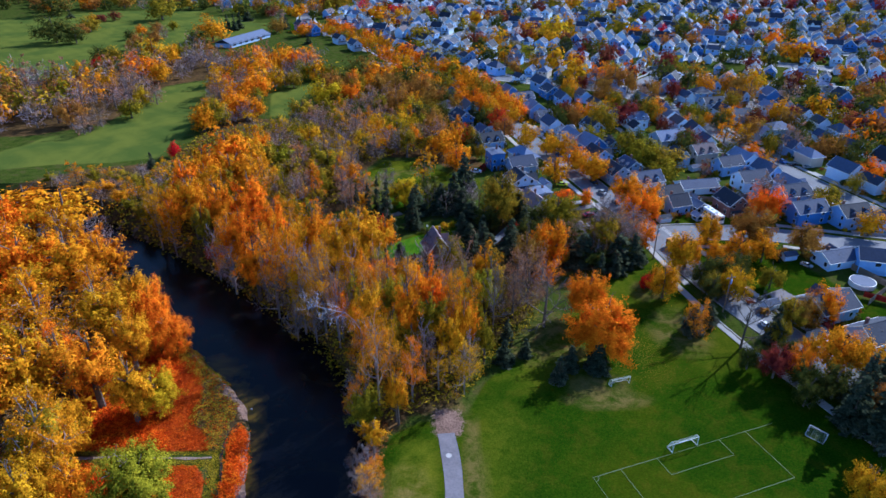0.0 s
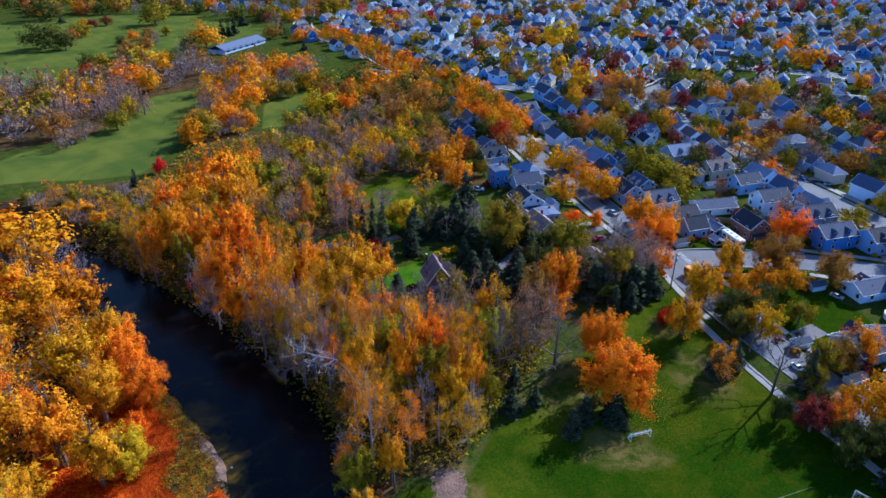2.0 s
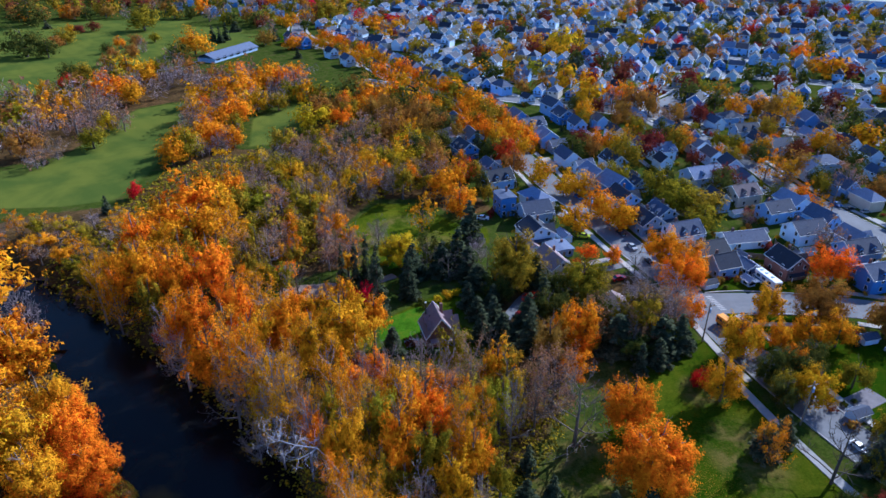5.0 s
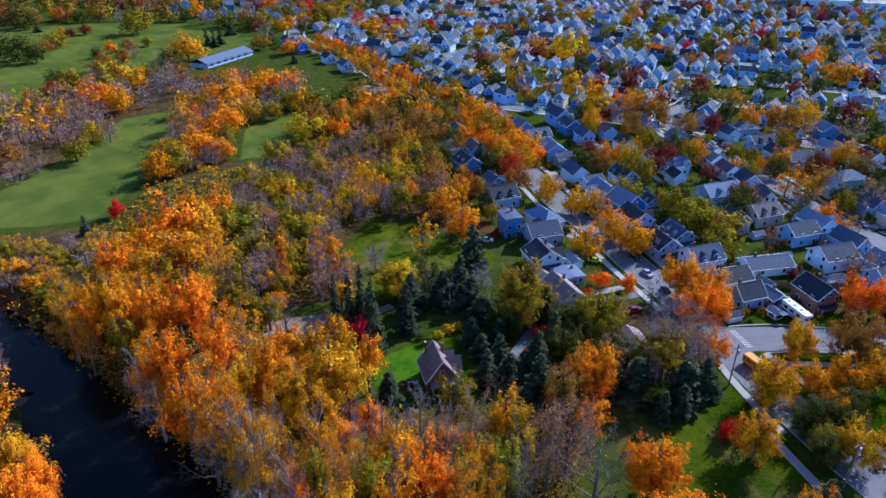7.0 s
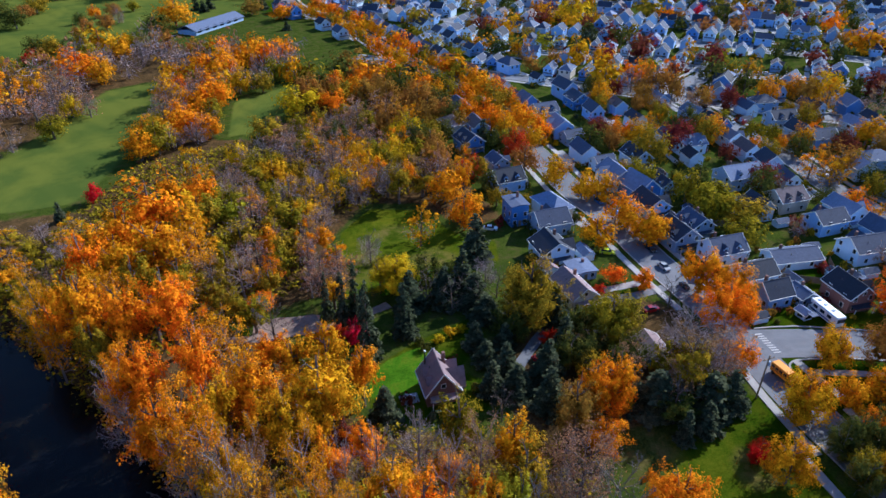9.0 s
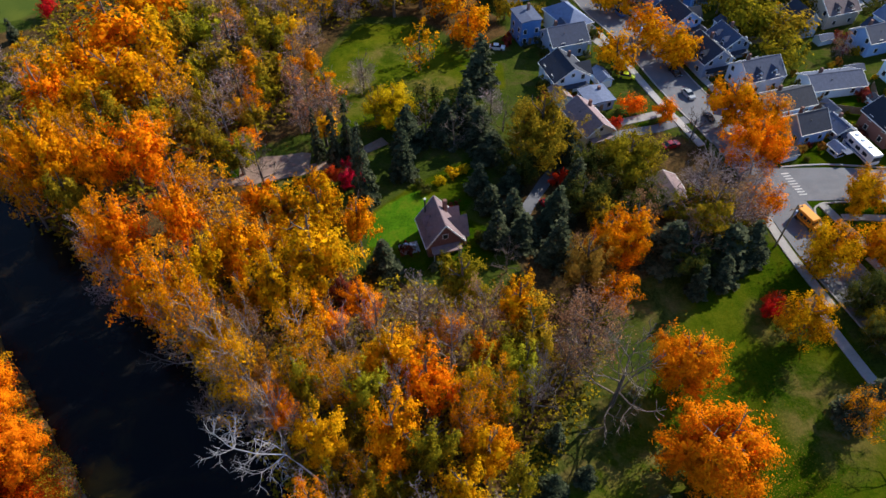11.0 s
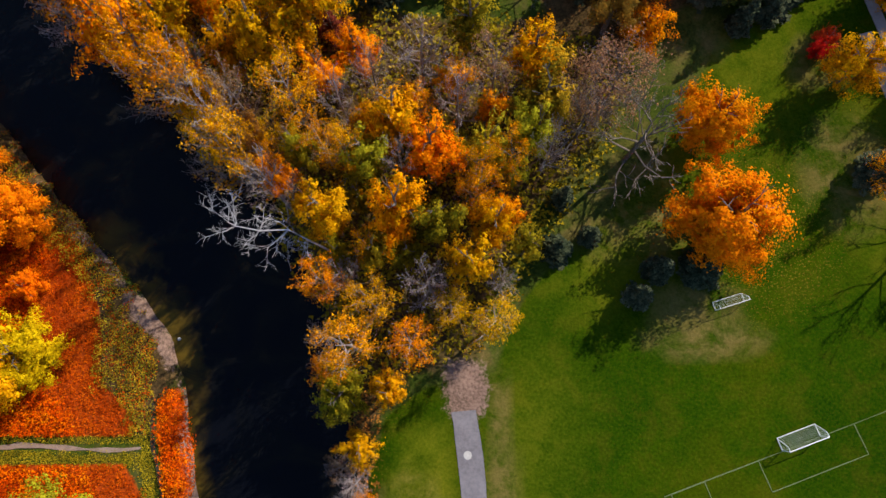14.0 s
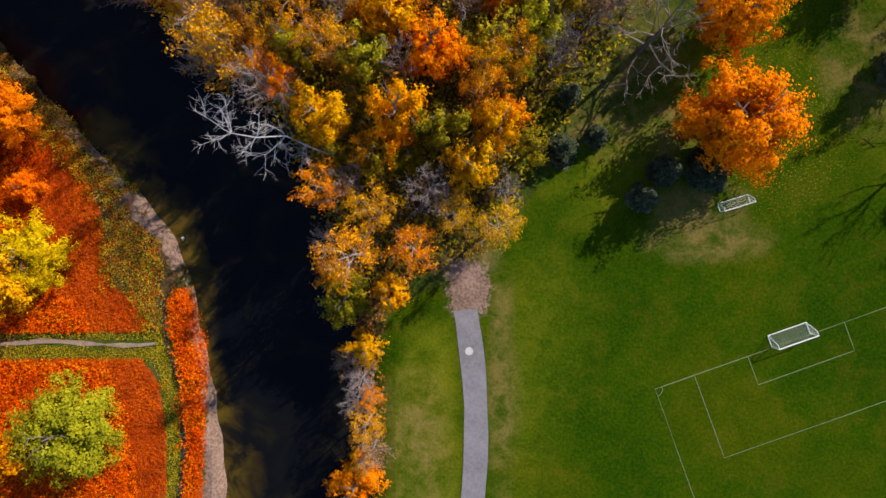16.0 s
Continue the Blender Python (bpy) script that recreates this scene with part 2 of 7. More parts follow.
def ground_material():
    m, nt, b = nodes_of("grass, leaf litter and earth")

    def zone(name):
        n = nt.nodes.new("ShaderNodeAttribute")
        n.attribute_name = name
        return n.outputs["Fac"]
    big, med = noise_tex(nt, 0.035, 5, 0.6, 0.5), noise_tex(nt, 0.22, 5, 0.65, 0.4)
    fine, speck = noise_tex(nt, 2.2, 4, 0.7), noise_tex(nt, 3.6, 2, 0.5)

    def edge(w, amount=0.5):
        s = maths(nt, "ADD", w, maths(nt, "MULTIPLY", maths(nt, "SUBTRACT", maths(nt, "ADD", maths(nt, "MULTIPLY", med, 0.6), maths(nt, "MULTIPLY", fine, 0.4)), 0.5), amount * 2))
        r = nt.nodes.new("ShaderNodeMapRange")
        r.inputs[1].default_value, r.inputs[2].default_value = 0.38, 0.62
        nt.links.new(s, r.inputs[0])
        return r.outputs[0]
    yard = mix(nt, 0.5, ramp(nt, med, [(0.38, (0.024, 0.042, 0.006)), (0.5, (0.050, 0.078, 0.006)), (0.62, (0.095, 0.078, 0.025))]), ramp(nt, fine, [(0.36, (0.016, 0.028, 0.006)), (0.64, (0.080, 0.095, 0.018))]))
    lawn = mix(nt, 0.5, ramp(nt, big, [(0.38, (0.008, 0.034, 0.001)), (0.5, (0.024, 0.057, 0.001)), (0.61, (0.070, 0.077, 0.002))]), ramp(nt, med, [(0.38, (0.006, 0.029, 0.001)), (0.5, (0.017, 0.044, 0.001)), (0.62, (0.062, 0.058, 0.004))]))
    lawn = mix(nt, 0.4, lawn, ramp(nt, fine, [(0.34, (0.006, 0.022, 0.001)), (0.66, (0.046, 0.086, 0.002))]))
    fallen = ramp(nt, speck, [(0.60, (0, 0, 0)), (0.64, (1, 1, 1))])
    lawn = mix(nt, maths(nt, "MULTIPLY", fallen, maths(nt, "ADD", zone("leaves"), 0.05), True), lawn, (0.34, 0.19, 0.03))
    wood = mix(nt, 0.5, ramp(nt, med, [(0.38, (0.030, 0.022, 0.010)), (0.5, (0.075, 0.048, 0.018)), (0.62, (0.14, 0.080, 0.034))]), ramp(nt, fine, [(0.36, (0.022, 0.017, 0.010)), (0.5, (0.085, 0.052, 0.022)), (0.66, (0.21, 0.12, 0.045))]))
    wave = nt.nodes.new("ShaderNodeTexWave")
    wave.inputs["Scale"].default_value, wave.inputs["Distortion"].default_value = 0.045, 1.5
    wave.bands_direction = "DIAGONAL"
    geo = nt.nodes.new("ShaderNodeNewGeometry")
    nt.links.new(geo.outputs["Position"], wave.inputs["Vector"])
    golf = mix(nt, 0.15, ramp(nt, big, [(0.4, (0.070, 0.098, 0.018)), (0.6, (0.125, 0.140, 0.022))]), ramp(nt, wave.outputs["Fac"], [(0.2, (0.062, 0.100, 0.016)), (0.8, (0.110, 0.140, 0.022))]))
    red = mix(nt, 0.5, ramp(nt, med, [(0.3, (0.22, 0.028, 0.005)), (0.6, (0.42, 0.045, 0.005)), (0.8, (0.38, 0.085, 0.012))]), ramp(nt, fine, [(0.3, (0.12, 0.022, 0.008)), (0.7, (0.55, 0.12, 0.012))]))
    bank = mix(nt, 0.55, ramp(nt, med, [(0.35, (0.13, 0.082, 0.060)), (0.65, (0.27, 0.175, 0.140))]), ramp(nt, fine, [(0.36, (0.06, 0.040, 0.030)), (0.66, (0.33, 0.215, 0.175))]))
    dry = mix(nt, 0.5, ramp(nt, med, [(0.3, (0.11, 0.095, 0.025)), (0.7, (0.20, 0.135, 0.045))]), ramp(nt, fine, [(0.3, (0.08, 0.07, 0.02)), (0.7, (0.24, 0.165, 0.06))]))
    # yellower grass, and sunlight on parts of the lawn mixed into its colour
    lawn = mix(nt, maths(nt, "MULTIPLY", zone("sunny"), ramp(nt, med, [(0.36, (0.35, 0.35, 0.35)), (0.6, (1, 1, 1))])), lawn, mix(nt, 0.5, ramp(nt, big, [(0.4, (0.075, 0.11, 0.003)), (0.6, (0.15, 0.135, 0.008))]), ramp(nt, fine, [(0.35, (0.06, 0.095, 0.003)), (0.65, (0.17, 0.16, 0.012))])))
    c = mix(nt, edge(zone("lawn"), 0.25), yard, lawn)
    # brighter green painted where sunlight falls on the lawn
    c = mix(nt, edge(zone("sunlit"), 0.3), c, mix(nt, 0.5, ramp(nt, fine, [(0.34, (0.028, 0.085, 0.004)), (0.66, (0.090, 0.180, 0.006))]), ramp(nt, med, [(0.38, (0.026, 0.085, 0.004)), (0.5, (0.050, 0.145, 0.005)), (0.62, (0.120, 0.150, 0.010))])))
    c = mix(nt, edge(zone("golf"), 0.12), c, golf)
    c = mix(nt, edge(zone("wood"), 0.5), c, wood)
    c = mix(nt, maths(nt, "MULTIPLY", maths(nt, "MULTIPLY", zone("dry"), ramp(nt, med, [(0.40, (0.1, 0.1, 0.1)), (0.58, (1, 1, 1))])), 0.72), c, dry)
    c = mix(nt, edge(zone("red"), 0.4), c, red)
    c = mix(nt, edge(zone("bank"), 1.1), c, bank)
    nt.links.new(c, b.inputs["Base Color"])
    b.inputs["Roughness"].default_value = 1.0
    b.inputs["Specular IOR Level"].default_value = 0.0
    bump(nt, b, fine, 0.6, 0.12)
    return m


GROUND = ground_material()


# ---- building helpers ----
def mesh_of(name, verts, faces, material):
    me = bpy.data.meshes.new(name)
    me.from_pydata([tuple(v) for v in verts], [], [tuple(f) for f in faces])
    me.materials.append(material)
    me.update()
    return me


def part(name, bm, material, parent=None, label="", smooth=False):
    """Links a bmesh, or a finished mesh, as one mesh object under a thing or a part."""
    if isinstance(bm, bpy.types.Mesh):
        me = bm
    else:
        me = bpy.data.meshes.new(name)
        bm.to_mesh(me)
        bm.free()
        me.materials.append(material)
    if smooth:
        for p in me.polygons:
            p.use_smooth = True
    ob = new(name, me)
    ob.parent = parent
    return tagged(ob, label)


def box(bm, x0, y0, z0, x1, y1, z1, bev=0.0, m=None):
    r = bmesh.ops.create_cube(bm, size=1)
    mat = Matrix.Translation(((x0 + x1) / 2, (y0 + y1) / 2, (z0 + z1) / 2)) @ Matrix.Diagonal((x1 - x0, y1 - y0, z1 - z0, 1))
    bmesh.ops.transform(bm, matrix=(m @ mat) if m else mat, verts=r["verts"])
    if bev:
        es = list({e for v in r["verts"] for e in v.link_edges})
        bmesh.ops.bevel(bm, geom=es, offset=bev, segments=1, affect="EDGES")
    return bm


def rod(bm, a, b, r0, r1=None, n=6):
    a, b = Vector(a), Vector(b)
    q = (b - a).to_track_quat("Z", "Y").to_matrix().to_4x4()
    bmesh.ops.create_cone(bm, cap_ends=True, segments=n, radius1=r0, radius2=r0 if r1 is None else r1, depth=(b - a).length, matrix=Matrix.Translation((a + b) / 2) @ q)
    return bm


def empty(name, m=None):
    ob = new(name)
    ob.empty_display_size = 0.5
    if m is not None:
        ob.matrix_basis = m
    return ob


def ribbon(name, pts, width, z, material, thick=0.06, kind="structure", label="", side=0.0, wob=0.0):
    """A strip of even width along a line of plan points, with its own thickness."""
    p = np.array(smooth_line(pts))
    d = np.gradient(p, axis=0)
    d /= np.linalg.norm(d, axis=1)[:, None]
    nrm = np.stack([d[:, 1], -d[:, 0]], 1)
    rng = np.random.RandomState(len(p))
    hw = width / 2 + wob * rng.uniform(-1, 1, (len(p), 2))
    a, b = p + nrm * (side - hw[:, :1]), p + nrm * (side + hw[:, 1:])
    n = len(p)
    za, zb = (z + field_drop(q[:, 0], q[:, 1]) * (z > -1) for q in (a, b))
    v = [(x, y, h) for (x, y), h in zip(a, za)] + [(x, y, h) for (x, y), h in zip(b, zb)]
    v += [(x, y, h - thick) for x, y, h in v]
    f = []
    for i in range(n - 1):
        f += [(i, n + i, n + i + 1, i + 1), (2 * n + i, i, i + 1, 2 * n + i + 1), (n + i, 3 * n + i, 3 * n + i + 1, n + i + 1)]
    f += [(0, 2 * n, 3 * n, n), (n - 1, 2 * n - 1, 4 * n - 1, 3 * n - 1)]
    ob = new(name, mesh_of(name, v, f, material))
    return tagged(ob, label, kind=kind)


def smooth_line(pts, step=3.0):
    """Catmull-Rom through plan points, sampled about every step metres."""
    p = [np.array(q, float) for q in pts]
    p = [2 * p[0] - p[1]] + p + [2 * p[-1] - p[-2]]
    out = []
    for i in range(1, len(p) - 2):
        n = max(2, int(np.linalg.norm(p[i + 1] - p[i]) / step))
        for k in range(n):
            t = k / n
            out.append(0.5 * (2 * p[i] + (p[i + 1] - p[i - 1]) * t + (2 * p[i - 1] - 5 * p[i] + 4 * p[i + 1] - p[i + 2]) * t * t + (3 * p[i] - p[i - 1] - 3 * p[i + 1] + p[i + 2]) * t ** 3))
    out.append(p[-2])
    return out


def inside(poly, x, y):
    """Signed distance of many points to a polygon, positive within."""
    x, y = np.asarray(x, float), np.asarray(y, float)
    d, odd = np.full(x.shape, 1e9), np.zeros(x.shape, bool)
    for (ax, ay), (bx, by) in zip(poly, poly[1:] + poly[:1]):
        ex, ey = bx - ax, by - ay
        t = np.clip(((x - ax) * ex + (y - ay) * ey) / (ex * ex + ey * ey + 1e-9), 0, 1)
        d = np.minimum(d, np.hypot(x - ax - t * ex, y - ay - t * ey))
        odd ^= ((ay > y) != (by > y)) & (x < ex * (y - ay) / (by - ay + 1e-12) + ax)
    return np.where(odd, d, -d)


def along(pts, x, y):
    """Distance of many points to a line of plan points."""
    x, y = np.asarray(x, float), np.asarray(y, float)
    d = np.full(x.shape, 1e9)
    for (ax, ay), (bx, by) in zip(pts, pts[1:]):
        ex, ey = bx - ax, by - ay
        t = np.clip(((x - ax) * ex + (y - ay) * ey) / (ex * ex + ey * ey + 1e-9), 0, 1)
        d = np.minimum(d, np.hypot(x - ax - t * ex, y - ay - t * ey))
    return d

# ---- plan: river, zones, streets ----
def low(pts, k=1.033):
    """Plan points of the sunken river bank, spread out from the middle of the plan as they lie deeper."""
    return [(-0.8 + (x + 0.8) * k, 90.9 + (y - 90.9) * k) if y < 135 else (x, y) for x, y in pts]


RIVER = low([(-28, -300), (-28, 0), (-28.6, 40), (-29.3, 58), (-29.6, 66), (-30.3, 71.5), (-31.2, 76.5), (-32.5, 83), (-34.5, 90), (-36.6, 94), (-40, 98), (-44.5, 103), (-51, 110), (-58, 118), (-71, 131), (-89, 151), (-125, 166), (-300, 185),
         (-300, 205), (-125, 190), (-97, 173), (-77, 158), (-57, 142), (-36, 125), (-30, 119), (-23, 110.5), (-17, 100), (-13, 89), (-11.5, 80), (-11, 69), (-11, 61), (-10.5, 40), (-10, 0), (-10, -300)], 1.045)
WATER_Z = -4.0
LOWLAND = [(-300, -300), (-300, 205)] + RIVER[19:]
LEFT_BANK = low([(-60, 40), (-27, 40), (-28, 70), (-30, 86), (-36, 95), (-46, 108), (-56, 119), (-62, 116), (-60, 100)])
FIELD = [(-12, -60), (-11.8, 60), (-11.2, 74), (-9, 83), (-4, 86.5), (4, 88), (8, 97), (14, 104), (24, 112), (32, 126), (38, 138), (46, 144), (54, 143), (56, 132), (60, 112), (66, 98), (76, 78), (90, 40), (100, -60)]
PARK_LAWNS = [
    [(-24, 172), (-26, 200), (-20, 213), (-8, 212), (4, 198), (12, 196), (12, 186), (2, 182), (-8, 178)],
    [(-13, 140), (-14, 150), (-6, 158), (4, 165), (8, 160), (2, 150), (8, 146), (7, 140), (2, 138), (-6, 138)],
    [(12, 150), (20, 160), (24, 164), (26, 160), (20, 152), (16, 148)], [(-46, 150), (-28, 152), (-24, 160), (-40, 162)],
    [(62, 159), (66, 170), (80, 168), (90, 165), (90, 158), (72, 160)], [(70, 178), (82, 172), (86, 182), (74, 186)], [(61, 153), (70, 154), (86, 150), (92, 128), (100, 116), (84, 112), (74, 116), (67, 128), (60, 142)],
    [(112, 232), (128, 232), (134, 244), (120, 246)], [(122, 240), (140, 244), (150, 262), (132, 262)], [(55, 452), (60, 424), (82, 424), (84, 446)], [(-130, 500), (-112, 470), (-88, 470), (-100, 500)], [(30, 178), (38, 176), (42, 170), (34, 170)],
]
GOLF = [
    [(-190, 190), (-149, 205), (-132, 210), (-115, 211), (-101, 216), (-99, 232), (-98, 250), (-101, 275), (-113, 332), (-135, 314), (-131, 284), (-138, 252), (-150, 240), (-160, 220), (-200, 225)],
    [(-72, 265), (-80, 302), (-64, 320), (-55, 288), (-63, 268)],
    [(-330, 300), (-198, 333), (-183, 343), (-166, 374), (-146, 399), (-150, 434), (-132, 460), (-118, 492), (-159, 525), (-231, 572), (-268, 560), (-291, 546), (-330, 525), (-400, 480)],
]
WOODS = [
    low([(-33.4, 88), (-35.6, 84.6), (-36.5, 81), (-38.3, 81), (-39.2, 84.2), (-43.4, 87.4), (-43.6, 93), (-48, 100), (-58, 112), (-70, 132), (-60, 124), (-48, 108), (-40, 97.5), (-36.6, 93.4)]),
    [(-300, -100), (-60, -100), (-58, 60), (-56, 84), (-54, 106), (-60, 116), (-90, 150), (-125, 164), (-300, 180)],
    [(-12.6, 62), (-12.2, 72), (-10, 83), (-6, 88), (2, 89.5), (4.5, 99), (8, 107), (14, 114), (22, 124), (24, 138), (6, 134), (-14, 136), (-24, 150), (-46, 164), (-20, 176), (-28, 196), (-22, 216), (-8, 216), (6, 202), (14, 208), (2, 240), (-8, 262), (-20, 300), (-50, 330), (-52, 290), (-62, 262), (-76, 262), (-84, 300), (-78, 330), (-112, 340), (-98, 275), (-94, 240), (-96, 212), (-120, 205), (-140, 190), (-99, 171), (-60, 140), (-33, 117), (-20, 99), (-14, 80)],
    [(14, 128), (8, 150), (14, 176), (28, 178), (48, 168), (54, 150), (44, 144), (34, 138)],
    [(-330, 240), (-160, 240), (-138, 254), (-134, 284), (-136, 316), (-112, 336), (-110, 370), (-146, 396), (-166, 372), (-183, 340), (-200, 330), (-330, 290)],
]
RED_BEDS = [low(p) for p in [[(-70, 84), (-62, 108), (-53, 107.6), (-47.8, 104.2), (-44.1, 96), (-43.2, 91.9), (-43.4, 87.4), (-41.4, 86), (-39.2, 83.7), (-38.3, 81), (-58, 81.1)], [(-64, 58), (-64, 77.5), (-49.7, 77.9), (-39.2, 77.9), (-37, 74.7), (-36.1, 68.4), (-36, 40), (-60, 40)], [(-35.1, 86), (-33.7, 86.6), (-32.6, 83.3), (-31.4, 79.7), (-31.1, 74.7), (-31.5, 68.4), (-32.1, 50), (-34.3, 50), (-33.7, 68.4), (-34.3, 75.6), (-35.4, 80.6), (-35.9, 83.7)]]]
SHINGLE = [low(p) for p in [[(-41, 99.3), (-45.5, 104.3), (-49, 109.5), (-52, 113.6), (-55, 118), (-55.8, 117.6), (-52.7, 112.9), (-49.7, 108.7), (-46.1, 103.7), (-41.6, 98.5)], [(-41.3, 99), (-38.5, 97.2), (-35.4, 94.1), (-33.4, 90.2), (-35.1, 88.9), (-37.3, 92.3), (-40.4, 95.9)], [(-32.9, 86.4), (-31.6, 83.3), (-30.3, 76.5), (-29.2, 71.1), (-28.6, 65.7), (-28.2, 50), (-32, 50), (-31.5, 65.7), (-31.1, 71.1), (-31.5, 76.5), (-32.8, 82.8)]]]
DRY = [(29, 96, 7, 4), (20, 109, 9, 8), (25, 107, 5, 7), (50, 113, 7, 9), (22, 116, 6, 6), (31, 132, 6, 5), (-4, 188, 8, 5), (-13, 200, 6, 4), (-19, 186, 4, 9), (0.5, 89, 4.5, 5), (4.6, 84, 1.6, 5), (-30, 160, 6, 3), (48, 128, 5, 5), (-9.2, 72.3, 1.6, 3), (-5.5, 66, 4.5, 12), (30, 92, 9, 3), (4.8, 72, 2.2, 14)]

# stretches of yellower, thinner grass, with sunlit lawn painted brighter too: (outline, width of the edge, strength)
SUNNY = [([(-10, 50), (-9.5, 72), (-6, 81), (-1.5, 82.5), (-0.6, 74), (-0.4, 60), (-1.5, 50)], 3.0, 0.85), ([(3.2, 58), (3.4, 84), (9, 92), (15, 86), (11, 70), (8, 56)], 8.0, 0.45), ([(10, 98), (18, 110), (26, 118), (34, 134), (44, 142), (50, 138), (44, 122), (38, 112), (26, 98), (18, 94)], 9.0, 0.55), ([(52, 100), (50, 122), (58, 124), (62, 104)], 6.0, 0.5), ([(-24, 172), (-26, 200), (-20, 213), (-8, 212), (4, 198), (12, 196), (12, 186), (2, 182), (-8, 178)], 8.0, 0.75), ([(-12, 140), (-13, 150), (-6, 157), (1, 160), (-1, 150), (-5, 140)], 4.0, 0.6)]
# lawn patches that the sun reaches round the villa, coloured brighter
SUNLIT = [[(-13.6, 143), (-13.8, 149.5), (-10.5, 153), (-4.6, 157), (-3, 152), (-3.7, 147), (-5.4, 142.5)], [(12, 147.5), (16.5, 157), (20.5, 159), (18, 151), (14, 147)], [(-16, 176), (-10, 181), (-2, 184), (8, 187), (9, 184), (0, 180), (-8, 177), (-13, 173)]]
STREET_A = [(100, 20), (88, 62), (79, 88), (73, 103), (66.5, 119), (60.5, 138), (57.5, 152), (53.5, 170), (48.5, 184), (45, 196), (41, 209), (35, 224), (27, 255), (14, 299), (-6, 336), (-24, 372), (-46, 418), (-66, 449), (-88, 478), (-104, 520), (-112, 600)]
STREET_B = [(58, 157), (72, 157), (90, 155), (103, 151), (116, 147), (160, 136), (230, 116), (330, 90)]
STREET_C = [(131, 144), (124, 170), (116, 195), (111, 212), (107.5, 226), (106.5, 240), (103, 260), (97, 276), (93, 292), (92, 305), (100, 322), (110, 334), (118, 345)]
U, V = np.array((0.905, -0.425)), np.array((0.425, 0.905))


def far_street(k):
    o = np.array((30.0, 400.0)) + V * 46 * (k - 0.35)
    return o


def field_drop(x, y):
    """The playing field and the wood beside it lie lower than the streets."""
    x, y = np.asarray(x, float), np.asarray(y, float)
    a = np.clip((140 - y) / 28, 0, 1)
    return -1.5 * a * np.clip((along(STREET_A, x, y) - 6) / 12, 0, 1) * np.clip((100 - x) / 20, 0, 1)


def terrain(x, y):
    d = inside(RIVER, x, y)
    d = d + np.where(np.abs(d) < 8, 0.4 * np.sin(x * 0.45 + 1.7 * np.sin(y * 0.31)) * np.sin(y * 0.52 + 0.6), 0)
    t = np.clip((d + 1.1) / 3.2, 0, 1)
    b = np.clip((inside(LOWLAND, x, y) + 4) / 6, 0, 1)
    f = field_drop(x, y)
    return f + (-2.6 - f) * b * b * (3 - 2 * b) - 3.0 * t * t * (3 - 2 * t), d


# ---- ground ----
def lines(stops):
    out = []
    for (a, s), (b, _) in zip(stops, stops[1:]):
        out += list(np.arange(a, b, s))
    return np.array(out + [stops[-1][0]])


def make_ground():
    gx = lines([(-3000, 300), (-600, 30), (-180, 6), (-80, 1.25), (-46, 0.6), (-27, 1.25), (66, 3), (140, 12), (480, 60), (900, 300), (3000, 1)])
    gy = lines([(-2000, 200), (-200, 20), (20, 4), (52, 0.8), (108, 1.25), (150, 2.2), (260, 5), (480, 15), (800, 60), (1400, 200), (4000, 1)])
    X, Y = np.meshgrid(gx, gy)
    x, y = X.ravel(), Y.ravel()
    z, river = terrain(x, y)
    rng = np.random.RandomState(3)
    z = z + np.where(inside(FIELD, x, y) > 1, 0, rng.uniform(-0.06, 0.02, len(x)))
    nx, ny = len(gx), len(gy)
    i = (np.arange(ny - 1)[:, None] * nx + np.arange(nx - 1)[None, :]).ravel()
    me = mesh_of("ground", np.stack([x, y, z], 1), np.stack([i, i + 1, i + nx + 1, i + nx], 1), GROUND)
    soft = lambda d, w: np.clip(d / w + 0.5, 0, 1)

    def most(polys, w):
        return np.max([soft(inside(p, x, y), w) for p in polys], axis=0)
    wood = most(WOODS, 5)
    zones = {
        "lawn": most([FIELD] + PARK_LAWNS, 2.5), "golf": most(GOLF, 4), "wood": wood, "red": most(RED_BEDS, 1.2),
        "bank": np.where(np.abs(river + 0.2) < 6, np.clip(1 - np.abs(river + 0.3) / 2.2, 0, 1), 0) * np.where(inside(LEFT_BANK, x, y) > 0, 0.3 + 0.15 * np.sin(y * 0.8), 0.1) + np.where(y > 87, 0.55, 0.85) * most(SHINGLE, 1.4) + (river > 1.5) + 0.9 * np.clip(1.15 - np.hypot((x - 0.6) / 4.0, (y - 86) / 5.0) ** 2, 0, 1),
        "dry": np.max([np.clip(1.1 - np.hypot((x - a) / c, (y - b) / d) ** 2, 0, 1) for a, b, c, d in DRY], axis=0),
        "sunny": np.clip(np.max([soft(inside(p, x, y), w) * k for p, w, k in SUNNY], axis=0), 0, 1),
        "sunlit": most(SUNLIT, 1.8),
        "leaves": np.clip(0.6 * soft(inside(WOODS[2], x, y), 6) + 0.6 * soft(9 - np.hypot(x - 37, y - 106), 10) * 0.9, 0, 1),
    }
    for k, v in zones.items():
        me.attributes.new(k, "FLOAT", "POINT").data.foreach_set("value", v.astype(np.float32))
    tagged(new("ground", me), "grassy ground with leaf litter, red creeper beds and river banks", "ground", kind="structure")


make_ground()


